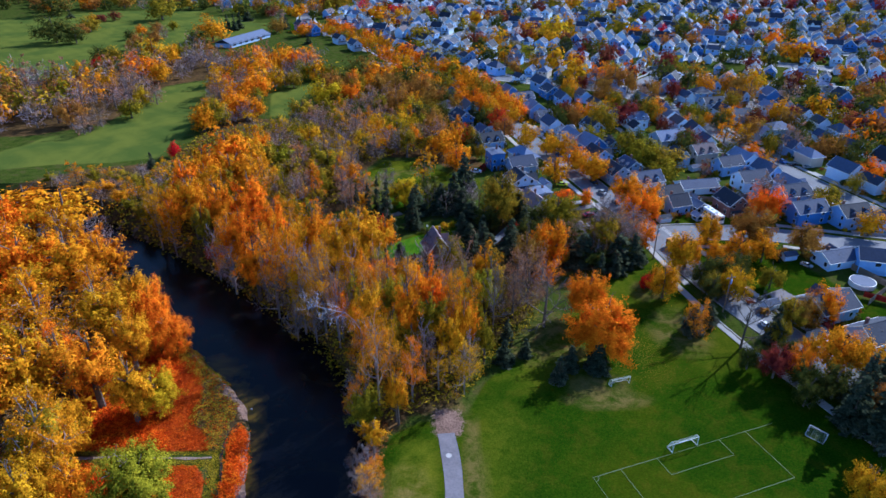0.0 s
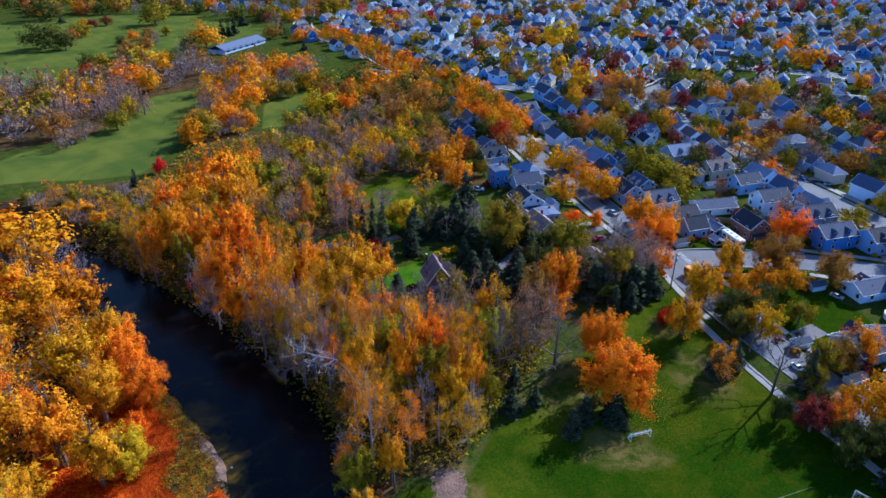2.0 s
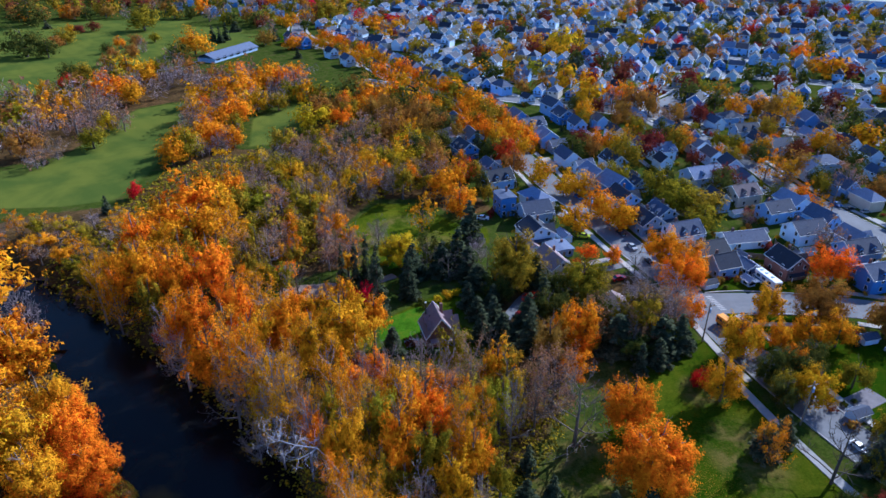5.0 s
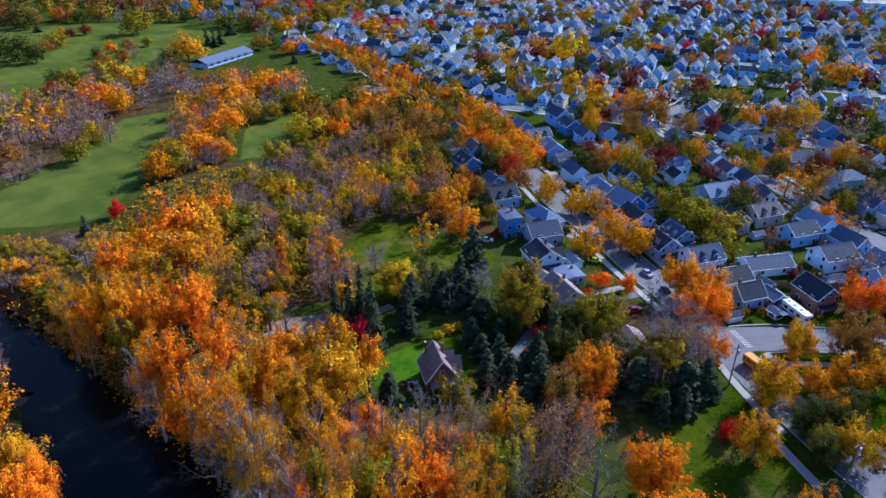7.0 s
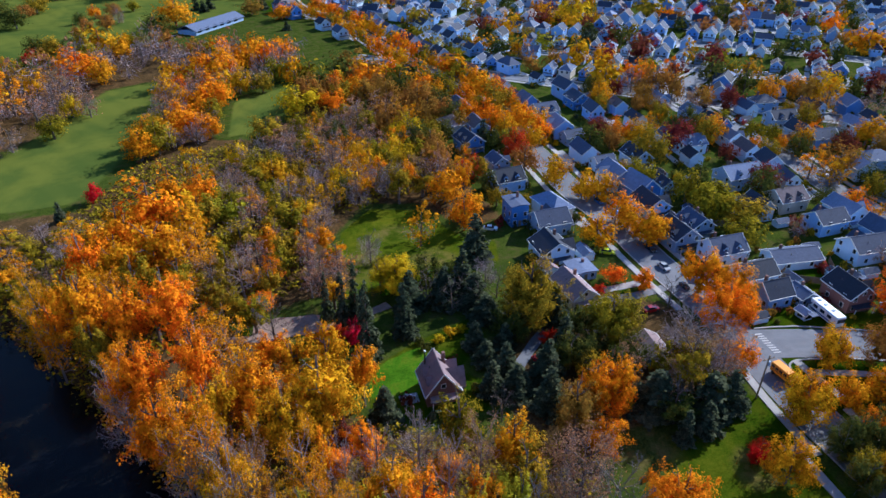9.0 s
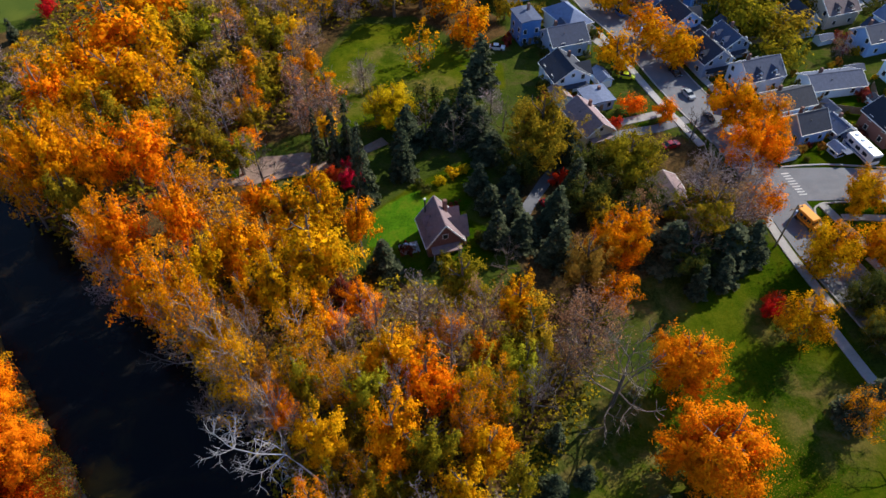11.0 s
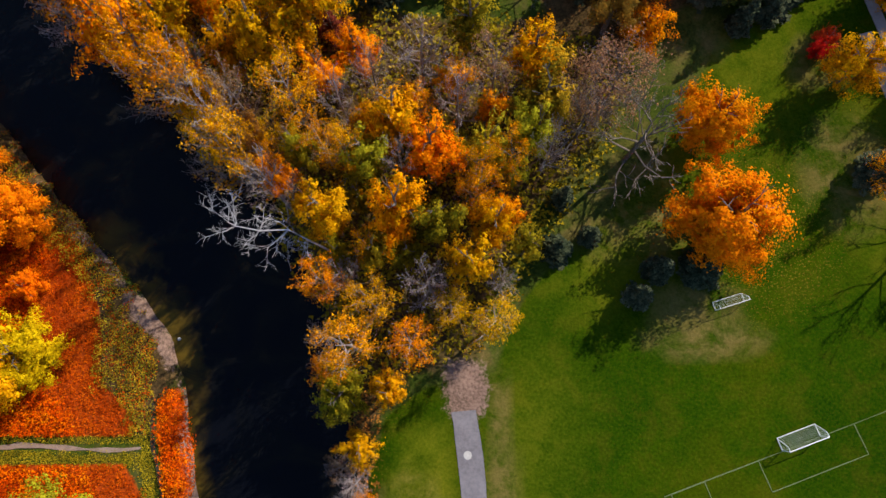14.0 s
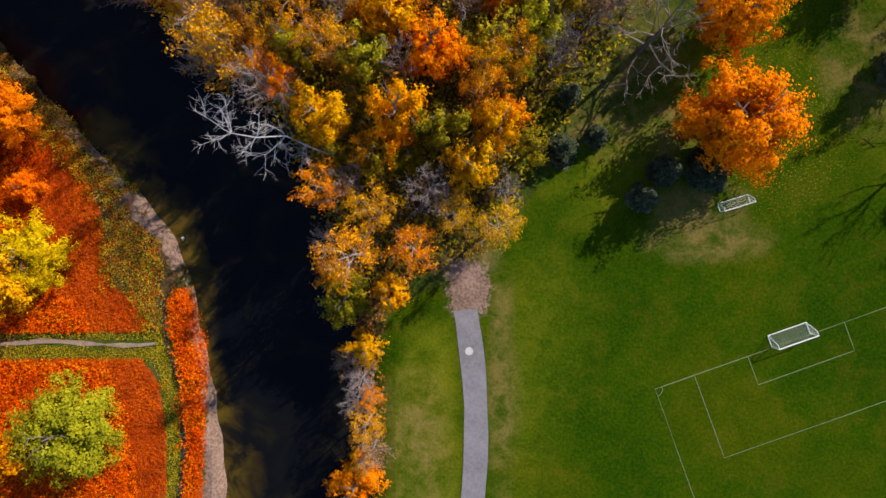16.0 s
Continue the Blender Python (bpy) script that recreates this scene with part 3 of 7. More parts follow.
def make_water():
    X, Y = np.meshgrid(lines([(-340, 20), (-80, 2), (-46, 0.8), (-20, 2), (-5, 1)]), lines([(-300, 30), (30, 1.5), (130, 8), (215, 1)]))
    x, y = X.ravel(), Y.ravel()
    nx, ny = X.shape[1], X.shape[0]
    i = (np.arange(ny - 1)[:, None] * nx + np.arange(nx - 1)[None, :]).ravel()
    cx, cy = (x[i] + x[i + 1]) / 2, (y[i] + y[i + nx]) / 2
    i = i[inside(RIVER, cx, cy) > -6]
    me = mesh_of("water", np.stack([x, y, np.full(len(x), WATER_Z)], 1), np.stack([i, i + 1, i + nx + 1, i + nx], 1), WATER)
    shore = along(RIVER[2:12], x, y)
    # brown band kept narrow where shade hides the shallows
    sunlit_shallow = np.clip(1.15 - shore / np.interp(y, [40, 64, 74, 84, 96, 125], [7, 6, 2.5, 3.5, 6, 7]), 0, 1)
    me.attributes.new("sunlit_shallow", "FLOAT", "POINT").data.foreach_set("value", sunlit_shallow.astype(np.float32))
    tagged(new("water", me), "dark murky slow river, brown over its sunlit shallows", "river", kind="structure")


make_water()

# ---- streets and paths ----
for _name, _pts, _wid in (("road", STREET_A, 8.0), ("road", STREET_B, 8.4), ("road", STREET_C, 8.0)):
    ribbon(_name, _pts, _wid, 0.06 if _pts is STREET_A else 0.075 if _pts is STREET_B else 0.09, ASPHALT, 0.2, label="worn pale asphalt residential street")
_cut_a = [p for p in STREET_A if p[1] >= 165]
_cut_s = [p for p in STREET_A if p[1] <= 145]
_cut_b = STREET_B[2:]
for _pts, _sd in ((_cut_a, 6.4), (_cut_a, -6.4), (_cut_s, 6.4), (_cut_b, -6.6), (_cut_b, 6.6), (STREET_C[1:], 6.4), (STREET_C[1:], -6.4)):
    ribbon("pavement", _pts, 1.5, 0.16, CONCRETE, 0.3, label="pale concrete pavement beside the street", side=_sd)
for _pts, _sd in ((_cut_a, 4.1), (_cut_a, -4.1), (_cut_s, -4.1), (_cut_s, 4.1), (STREET_C[1:], 4.1), (STREET_C[1:], -4.1)):
    ribbon("kerb", _pts, 0.22, 0.17, CONCRETE, 0.3, label="concrete kerb", side=_sd)
for _pts in ([(64, 152.2), (62.2, 151), (61.6, 148), (61.8, 143), (62.6, 139)], [(64, 152.2), (70, 152.6), (78, 152.2), (86, 151)], [(60, 161.5), (68, 162.2), (80, 161), (92, 159.5)]):
    ribbon("kerb", _pts, 0.3, 0.18, CONCRETE, 0.3, label="pale concrete kerb round the junction")
ribbon("pavement", [(63.8, 152), (65.5, 147), (68, 141)], 1.6, 0.15, CONCRETE, 0.3, label="concrete walk across a grass corner")
ribbon("pavement", [(66, 148.8), (72, 148.6), (82, 147.6)], 1.4, 0.155, CONCRETE, 0.3, label="concrete walk across a grass corner")
ribbon("pavement", [(53.2, 149), (54, 143), (55.2, 137), (57, 130)], 1.5, 0.15, CONCRETE, 0.3, label="concrete walk beside the road")
ribbon("park_path", [(54, 132), (55.5, 126), (57.3, 119), (59.5, 112), (62.5, 103), (67, 92), (74, 74)], 1.6, 0.1, CONCRETE, 0.2, label="narrow grey asphalt park path")
ribbon("park_path", [(0.55, 83.6), (0.85, 80.5), (1.5, 75), (1.75, 68), (1.45, 62), (0.7, 54), (-1.0, 42), (-3.4, 20), (-5, 0), (-6, -60)], 3.0, 0.05, PATHWAY, 0.15, label="grey asphalt path across the lawn", wob=0.12)
ribbon("driveway", [(-38, 161.5), (-33, 162.3), (-29, 163.4), (-25.5, 163.6)], 6.0, 0.03, GRAVEL, 0.1, label="pale bare gravel yard in the wood", wob=0.5)
ribbon("driveway", [(-46, 158), (-36, 159), (-27, 161.5), (-19, 165), (-12, 170)], 2.2, 0.05, GRAVEL, 0.1, label="pale gravel drive in the wood", wob=0.2)
ribbon("driveway", [(10, 144), (12, 149), (17, 158), (24, 167), (32, 171), (40, 173), (47, 176)], 2.2, 0.05, ASPHALT, 0.1, label="pale concrete drive", wob=0.1)
_ob = part("path_patch", rod(bmesh.new(), (0.9, 78.5, -1.5), (0.9, 78.5, -1.438), 0.5, 0.5, 16), CONCRETE, None)
tagged(_ob, "round pale concrete patch in the asphalt path", "manhole", kind="structure")
ribbon("dirt_track", low([(-36.5, 84.8), (-36.2, 81), (-35.4, 77.9), (-34.5, 74.7), (-34.05, 70.6), (-34.05, 65.7), (-34.6, 59.8), (-35, 45)]), 0.42, -2.55, SOIL, 0.2, label="narrow trodden dark earth path through the grass", wob=0.1)
ribbon("dirt_track", low([(-90, 79.8), (-56.6, 79.5), (-52, 80.1), (-46.1, 79.7), (-41.5, 79.4), (-37.4, 79.7)]), 0.5, -2.55, GRAVEL, 0.2, label="bare dirt track", wob=0.25)
_n = 9
for _i in range(_n):
    _f = _i / (_n - 1)
    _bm = box(bmesh.new(), -0.7, -0.13, 0.09, 0.7, 0.13, 0.098)
    _ob = part("crossing_stripe", _bm, STRIPE, None)
    _ob.matrix_basis = pose(60.2 + 1.3 * _f, 159.8 - 5.4 * _f, 0, 0, 0, 8)
    tagged(_ob, "white painted crossing stripe on asphalt", "road marking", "crossing stripes", "structure")
for k in range(-1, 9):
    o = far_street(k)
    a, b = max(-70, -60 - 10 * k), 460
    ribbon("road", [tuple(o + U * s) for s in np.linspace(a, b, 6)], 7.0, 0.05 + 0.004 * (k % 2), ASPHALT, 0.2, label="pale street between rows of small houses")
    for sd in (5.2, -5.2):
        ribbon("pavement", [tuple(o + U * s) for s in np.linspace(a, b, 6)], 1.4, 0.14, CONCRETE, 0.3, label="pale concrete pavement", side=sd)
for s in (-40,):
    o = np.array((30.0, 400.0)) + U * s
    ribbon("road", [tuple(o + V * q) for q in np.linspace(-40, 360, 4)], 6.5, 0.062, ASPHALT, 0.2, label="cross street between blocks of houses")


# ---- trees ----
def tube(V_, F_, pts, radii, n=5):
    """Adds a tapered tube through the points to the vertex and face lists."""
    base = len(V_)
    pts = [Vector(p) for p in pts]
    for i, p in enumerate(pts):
        d = (pts[min(i + 1, len(pts) - 1)] - pts[max(i - 1, 0)]).normalized()
        s = d.orthogonal().normalized()
        t = d.cross(s)
        for k in range(n):
            a = 2 * math.pi * k / n
            V_.append(p + (s * math.cos(a) + t * math.sin(a)) * radii[i])
    for i in range(len(pts) - 1):
        for k in range(n):
            a, b = base + i * n + k, base + i * n + (k + 1) % n
            F_.append((a, b, b + n, a + n))


def limb_tree(rng, r, z0, h, limbs, levels, lean=0.0, twig=0.03, n=4, droop=0.0, stout=0.0):
    """Trunk and branches, forking level by level. Returns vertices, faces and the branch tips."""
    V_, F_, tips = [], [], []
    trunk = [Vector((lean * h * f * f, 0, h * f)) + Vector((rng.uniform(-0.15, 0.15), rng.uniform(-0.15, 0.15), 0)) * f * 3 for f in (0, 0.3, 0.6, 0.9)]
    rad = (stout or (0.028 if levels < 3 else 0.019)) * h
    tube(V_, F_, trunk, [rad * 1.25, rad, rad * 0.6, rad * 0.15], 6)

    def fork(p, d, length, w, level):
        mid = p + d * length * 0.5 + Vector(rng.uniform(-1, 1, 3)) * length * 0.09
        end = p + d * length + Vector((0, 0, length * 0.10 * (1 - 2 * droop)))
        tube(V_, F_, [p, mid, end], [w, w * 0.7, w * 0.3], n if level < 2 else 3)
        tips.append((end, level))
        if level + 1 < levels:
            for _ in range(rng.randint(3, 5)):
                f = rng.uniform(0.3, 1.0)
                q = p.lerp(mid, f * 2) if f < 0.5 else mid.lerp(end, f * 2 - 1)
                nd = (d + Vector(rng.normal(0, 0.62, 3)) + Vector((0, 0, 0.18 - droop))).normalized()
                fork(q, nd, length * rng.uniform(0.38, 0.62), max(twig, w * 0.5), level + 1)
    for i in range(limbs):
        a = 2 * math.pi * (i * 0.382 + rng.uniform(-0.06, 0.06)) * 1.0
        f = (i + 0.5) / limbs
        z = z0 + (h * 0.85 - z0) * f
        up = 0.25 + 0.9 * f
        d = Vector((math.cos(a), math.sin(a), up)).normalized()
        length = r * (1.02 - 0.45 * f) * rng.uniform(0.8, 1.1)
        p = Vector((lean * z * z / h, 0, z))
        fork(p, d, length, rad * (0.55 - 0.25 * f), 0)
    return V_, F_, tips


def leaf_cards(pos, nrm, size, rng, ratio=0.7, fold=0.22):
    """Folded diamond leaf clumps at the given places."""
    n = len(pos)
    t = np.cross(nrm, rng.normal(size=(n, 3)))
    t /= np.linalg.norm(t, axis=1)[:, None] + 1e-9
    b = np.cross(nrm, t)
    s = size * rng.uniform(0.6, 1.35, (n, 1))
    v = np.empty((n, 4, 3))
    v[:, 0] = pos - t * s * 0.5
    v[:, 1] = pos - b * s * ratio * 0.5 - nrm * s * fold
    v[:, 2] = pos + t * s * 0.5
    v[:, 3] = pos + b * s * ratio * 0.5 - nrm * s * fold
    i = np.arange(n)[:, None] * 4
    return v.reshape(-1, 3), np.concatenate([i + [[0, 1, 2]], i + [[0, 2, 3]]])


def leaf_tips(pos, nrm, size, rng, ratio=0.75):
    """Small pointed leaf sprays, one face each."""
    n = len(pos)
    t = np.cross(nrm, rng.normal(size=(n, 3)))
    t /= np.linalg.norm(t, axis=1)[:, None] + 1e-9
    b = np.cross(nrm, t)
    s = size * rng.uniform(0.6, 1.35, (n, 1))
    v = np.stack([pos + t * s * 0.55, pos - t * s * 0.45 - b * s * ratio * 0.5, pos - t * s * 0.45 + b * s * ratio * 0.5], 1)
    return v.reshape(-1, 3), np.arange(n * 3).reshape(-1, 3)


def crown_points(rng, r, z0, z1, n, lobes, full=1.0, ragged=True):
    """Places and directions of leaves on slender sprays along the boughs of an uneven crown."""
    mid, hz = (z0 + z1) / 2, (z1 - z0) / 2
    root = np.array((0, 0, z0 + (z1 - z0) * 0.12))
    nb = max(9, lobes // 7)
    ends = []
    for k in range(nb):
        a = 2 * math.pi * (k * 0.382 + rng.uniform(-0.07, 0.07))
        up = -0.6 + 1.58 * (k + 0.5 + rng.uniform(-0.4, 0.4)) / nb
        flat = math.sqrt(max(0.03, 1 - up * up))
        e = np.array((math.cos(a) * flat * r, math.sin(a) * flat * r, mid + up * hz))
        ends.append(root + (e - root) * rng.uniform(*((0.60, 1.0) if ragged else (0.80, 0.98))))
    small = (38 / max(lobes, 24)) ** 0.4
    c, d, ln, rad = np.empty((lobes, 3)), np.empty((lobes, 3)), np.empty(lobes), np.empty(lobes)
    for k in range(lobes):
        e = ends[k % nb]
        q = rng.uniform(0.22, 1.0) ** 0.5 if ragged else rng.uniform(0.5, 1.0) ** 0.6
        ax = (e - root) / np.linalg.norm(e - root)
        c[k] = root + (e - root) * q + rng.normal(0, 0.10 if ragged else 0.13, 3) * r
        v = ax + rng.normal(0, 0.45, 3) + np.array((0, 0, 0.25))
        d[k] = v / np.linalg.norm(v)
        ln[k] = r * rng.uniform(0.20, 0.44) * full * small
        rad[k] = ln[k] * (rng.uniform(0.26, 0.46) if ragged else rng.uniform(0.38, 0.62)) * (1.0 if lobes > 80 else 1.45)
    heavy = ln * rad * rng.choice((0.3, 0.9, 1.3), lobes)
    pick = rng.choice(lobes, n, p=heavy / heavy.sum())
    s = rng.uniform(-1, 1, n)
    u = rng.normal(size=(n, 3))
    p = c[pick] + d[pick] * (ln[pick] * s)[:, None] + u * (rad[pick] * (1.0 - 0.55 * np.abs(s)))[:, None]
    stray = rng.uniform(size=n) < (0.08 if ragged else 0.05)
    p[stray] += rng.normal(0, (0.11 if ragged else 0.06) * r, (stray.sum(), 3))
    ok = (p[:, 2] > z0 * 0.8) & (p[:, 2] < z1 * 1.05)
    p, u, w = p[ok], u[ok], d[pick][ok]
    out = p - np.array((0, 0, z0 + (z1 - z0) * 0.40))
    out /= np.linalg.norm(out, axis=1)[:, None] + 1e-6
    v = u * 0.26 + w * 0.22 + out * 0.55 + np.array((0, 0, 0.22)) + rng.normal(0, 0.20, p.shape)
    return p, v / np.linalg.norm(v, axis=1)[:, None]


TEMPLATES = {}
SHAPES = {"wood": (5.0, 3.8, 15.0), "open": (5.0, 0.5, 10.5)}
DETAIL = {"close": (16000, 0.25, 190, 9, 2), "near": (7000, 0.31, 110, 7, 2), "semi": (4200, 0.42, 90, 6, 2), "mid": (1350, 0.72, 60, 4, 1), "far": (220, 1.6, 22, 3, 1)}
WORDS = {
    "orange": "bright orange autumn maple with a full rounded crown", "gold": "golden yellow autumn tree with a dense crown", "yellow": "bright yellow autumn tree with a broad crown",
    "olive": "tree with olive green leaves turning yellow", "green": "dark green leafy tree with a broad crown", "red": "small scarlet ornamental tree", "maroon": "dark maroon leaved tree",
    "russet": "russet brown autumn oak", "amber": "deep orange autumn maple with a full spreading crown", "lime": "tree with fresh yellow-green leaves and a rounded crown", "bare": "leafless grey tree with fine twigs", "bgold": "half bare tree with thinning golden leaves", "brus": "half bare tree with sparse brown leaves", "conifer": "dark green spruce with drooping branches",
}


def conifer_mesh(rng, r, h, n, size):
    """Needle sprays along drooping boughs that stand in uneven whorls."""
    boughs = 110
    f = 0.05 + 0.93 * (1 - np.sqrt(rng.uniform(0, 1, boughs)))
    f[:12] = np.linspace(0.78, 0.99, 12)
    a = rng.uniform(0, 2 * math.pi, boughs)
    reach = r * (1 - f) ** 0.72 * rng.uniform(0.62, 1.12, boughs) + 0.12
    w = reach + 0.15
    b = rng.choice(boughs, n, p=w / w.sum())
    q = rng.uniform(0.08, 1.0, n) ** 0.7
    side = rng.normal(0, 1, n) * (0.10 + 0.20 * reach[b] * (1.1 - q))
    out = np.stack([np.cos(a[b]), np.sin(a[b]), np.zeros(n)], 1)
    across = np.stack([-out[:, 1], out[:, 0], np.zeros(n)], 1)
    p = out * (reach[b] * q)[:, None] + across * side[:, None]
    p[:, 2] = h * f[b] - 0.30 * reach[b] * q ** 1.5 - np.abs(side) * 0.25 + rng.normal(0, 0.10, n) + 0.15
    nrm = out * 0.45 + np.array((0, 0, 0.85)) + rng.normal(0, 0.32, (n, 3))
    nrm /= np.linalg.norm(nrm, axis=1)[:, None]
    return leaf_tips(p, nrm, size, rng, 0.6)


def tree_template(kind, shape, detail, variant):
    key = (kind, shape, detail, variant)
    if key in TEMPLATES:
        return TEMPLATES[key]
    rng = np.random.RandomState(abs(hash_of(kind + shape + detail)) + variant * 17)
    n, size, lobes, limbs, levels = DETAIL[detail]
    made = {}
    if shape == "conifer":
        V_, F_ = [], []
        tube(V_, F_, [(0, 0, 0), (0, 0, 5), (0, 0, 10)], [0.24, 0.15, 0.03], 6)
        made["trunk"] = mesh_of("trunk", V_, F_, BARK)
        v, f = conifer_mesh(rng, 2.6, 10.5, {"close": 3600, "near": 3600, "semi": 3600, "mid": 1200, "far": 400}[detail], {"close": 0.5, "near": 0.5, "semi": 0.5, "mid": 0.85, "far": 1.4}[detail])
        made["crown"] = mesh_of("crown", v, f, LEAF["conifer"])
    else:
        r, z0, h = SHAPES[shape]
        thin = {"bgold": 0.55, "brus": 0.24, "bare": 0.0}.get(kind, 1.0)
        lv = levels + (0 if thin == 1 or detail == "far" else 2 if thin == 0 and detail in ("near", "close", "semi") else 1)
        V_, F_, tips = limb_tree(rng, r * (1.0 if thin < 1 else 0.72), z0 * 0.8, h, limbs + (4 if thin == 0 else 2 if thin < 1 else 0), lv, rng.uniform(-0.06, 0.06), {"close": 0.03, "near": 0.026, "semi": 0.03, "mid": 0.05, "far": 0.09}[detail], stout=0.021 if shape == "open" and kind == "bare" else 0.0)
        made["trunk"] = mesh_of("trunk", V_, F_, TWIG if thin < 1 and detail in ("near", "semi") and shape == "wood" else BARK)
        if thin < 1 and not (shape == "open" and kind == "bare" and detail in ("near", "semi")):
            k = int(n * {"bgold": 0.06, "brus": 0.16, "bare": 0.24}[kind] * (1 if detail in ("near", "close", "semi") else 2.6))
            p, d = crown_points(rng, r, z0, h, k, lobes)
            out = p - np.array((0, 0, z0 + (h - z0) * 0.25))
            out = out / np.linalg.norm(out, axis=1)[:, None] + rng.normal(0, 0.35, p.shape)
            nrm = np.cross(out, rng.normal(size=p.shape))
            nrm /= np.linalg.norm(nrm, axis=1)[:, None]
            v, f = leaf_cards(p, nrm, size * 1.9, rng, 0.075, 0.02)
            made["twig_crown"] = mesh_of("twig_crown", v, f, LEAF["twigs"])
        if thin > 0:
            p, d = crown_points(rng, r, z0, h, int(n * thin), lobes, 1.0, shape == "wood")
            if thin < 1:
                tp = np.array([t[0] for t in tips])
                take = rng.choice(len(tp), len(p))
                p = np.where(rng.uniform(size=(len(p), 1)) < 0.7, tp[take] + rng.normal(0, 0.38, p.shape), p)
            v, f = leaf_tips(p, d, size * (0.85 if thin < 1 else 1), rng)
            if thin == 1:
                # oversized inner sprays, added to block light and darken the crown and its shadow
                k = max(14, len(p) // 22)
                heart = np.array((0, 0, z0 + (h - z0) * 0.5))
                q = heart + (p[rng.choice(len(p), k)] - heart) * rng.uniform(0.3, 0.78, (k, 1))
                u = rng.normal(size=(k, 3))
                v2, f2 = leaf_tips(q, u / np.linalg.norm(u, axis=1)[:, None], size * {"close": 4.2, "near": 3.4, "semi": 2.8}.get(detail, 1.7), rng)
                v, f = np.concatenate([v, v2]), np.concatenate([f, f2 + len(v)])
            col = {"bgold": "gold" if variant else "orange", "brus": "faded"}.get(kind, kind)
            made["crown"] = mesh_of("crown", v, f, LEAF[col])
    TEMPLATES[key] = made
    return made


def hash_of(s):
    return sum((i + 1) * ord(c) for i, c in enumerate(s)) % 9973


STANDING = []


def plant(kind, shape, x, y, h, r, rng, group="", loose=True):
    if shape == "open":
        h = min(max(h, 1.5 * r), 2.4 * r)
    if shape == "wood" and 84 < y < 165 and -10 < inside(RIVER, np.array([x]), np.array([y]))[0] < 0 and inside(LOWLAND, np.array([x]), np.array([y]))[0] < 3:
        # the trees along the wood's river edge are slender
        x, r = x + 0.4, max(r * 0.8, h / 5.4)
    elif shape == "wood" and kind != "bare":
        r = max(r, h / 4.5)
    if inside(LOWLAND, np.array([x]), np.array([y]))[0] > 6:
        h += 2.2
    elif shape != "conifer":
        h -= float(field_drop([x], [y])[0])
    if shape == "conifer":
        base = (2.6, 10.5)
        h, r = h * rng.uniform(0.85, 1.12), r * rng.uniform(1.0, 1.3)
    else:
        base = (SHAPES[shape][0], SHAPES[shape][2])
    detail = "near" if y < 138 and abs(x) < 70 else "semi" if y < 176 and abs(x) < 95 else "mid" if (y < 310 and abs(x) < 150) or (loose and x < -60 and y < 600) else "far"
    if y < 30:
        detail = "mid"
    elif shape == "open" and kind != "bare" and ((y < 128 and -70 < x < 50 and r > 4) or (y < 180 and -30 < x < 95 and r > 4.8)):
        detail = "close"
    tp = tree_template(kind, shape, detail, rng.randint(0, 3 if detail != "far" else 4))
    m = pose(x, y, float(terrain(np.array([x]), np.array([y]))[0][0]) - 0.05, 0, 0, rng.uniform(0, 360)) @ Matrix.Diagonal((r / base[0], r / base[0] * rng.uniform(0.9, 1.1), h / base[1], 1))
    STANDING.append((x, y, r))
    if detail == "far" or (detail == "mid" and (not loose or y > 285)):
        for me in tp.values():
            FAR_TREES.append((me, m))
        return
    ob = empty("conifer_tree" if shape == "conifer" else "tree", m)
    tagged(ob, WORDS[kind], "conifer" if shape == "conifer" else "tree", group)
    for name, me in tp.items():
        part(name, me, None, ob)


def joined(name, label, category, pieces, rng):
    """One mesh out of many far pieces; each keeps its material and has a tone of its own."""
    mats, V_, F_, M_, T_, n = [], [], [], [], [], 0
    cache = {}
    for me, m in pieces:
        if me.name not in cache:
            v = np.empty(len(me.vertices) * 3)
            me.vertices.foreach_get("co", v)
            cache[me.name] = (v.reshape(-1, 3), [tuple(p.vertices) for p in me.polygons])
        v, f = cache[me.name]
        a = np.array(m)
        V_.append(v @ a[:3, :3].T + a[:3, 3])
        F_ += [tuple(i + n for i in q) for q in f]
        if me.materials[0] not in mats:
            mats.append(me.materials[0])
        M_ += [mats.index(me.materials[0])] * len(f)
        T_.append(np.full(len(v), rng.uniform(0.02, 0.98)))
        n += len(v)
    me = bpy.data.meshes.new(name)
    me.from_pydata(np.concatenate(V_).tolist(), [], F_)
    for k in mats:
        me.materials.append(k)
    me.polygons.foreach_set("material_index", M_)
    me.attributes.new("tone", "FLOAT", "POINT").data.foreach_set("value", np.concatenate(T_).astype(np.float32))
    me.update()
    return tagged(new(name, me), label, category, kind="stuff")


FAR_TREES = []
TREE_RNG = np.random.RandomState(11)


def grove(kind, shape, rows):
    for x, y, h, r in rows:
        plant(kind, shape, x, y, h, r, TREE_RNG, {"wood": "trees of the riverside wood", "open": "trees in parks and gardens", "conifer": "spruces"}[shape])


def on_road(x, y):
    """Whether a plan point lies on a street."""
    if y < 150 or x < -90:
        return False
    if min(along(q, np.array([x]), np.array([y]))[0] for q in (STREET_A, STREET_B, STREET_C)) < 5.2:
        return True
    v = float((np.array((x, y)) - (30.0, 400.0)) @ V) / 46 + 0.35
    return y > 330 and abs(v - round(v)) * 46 < 4.2


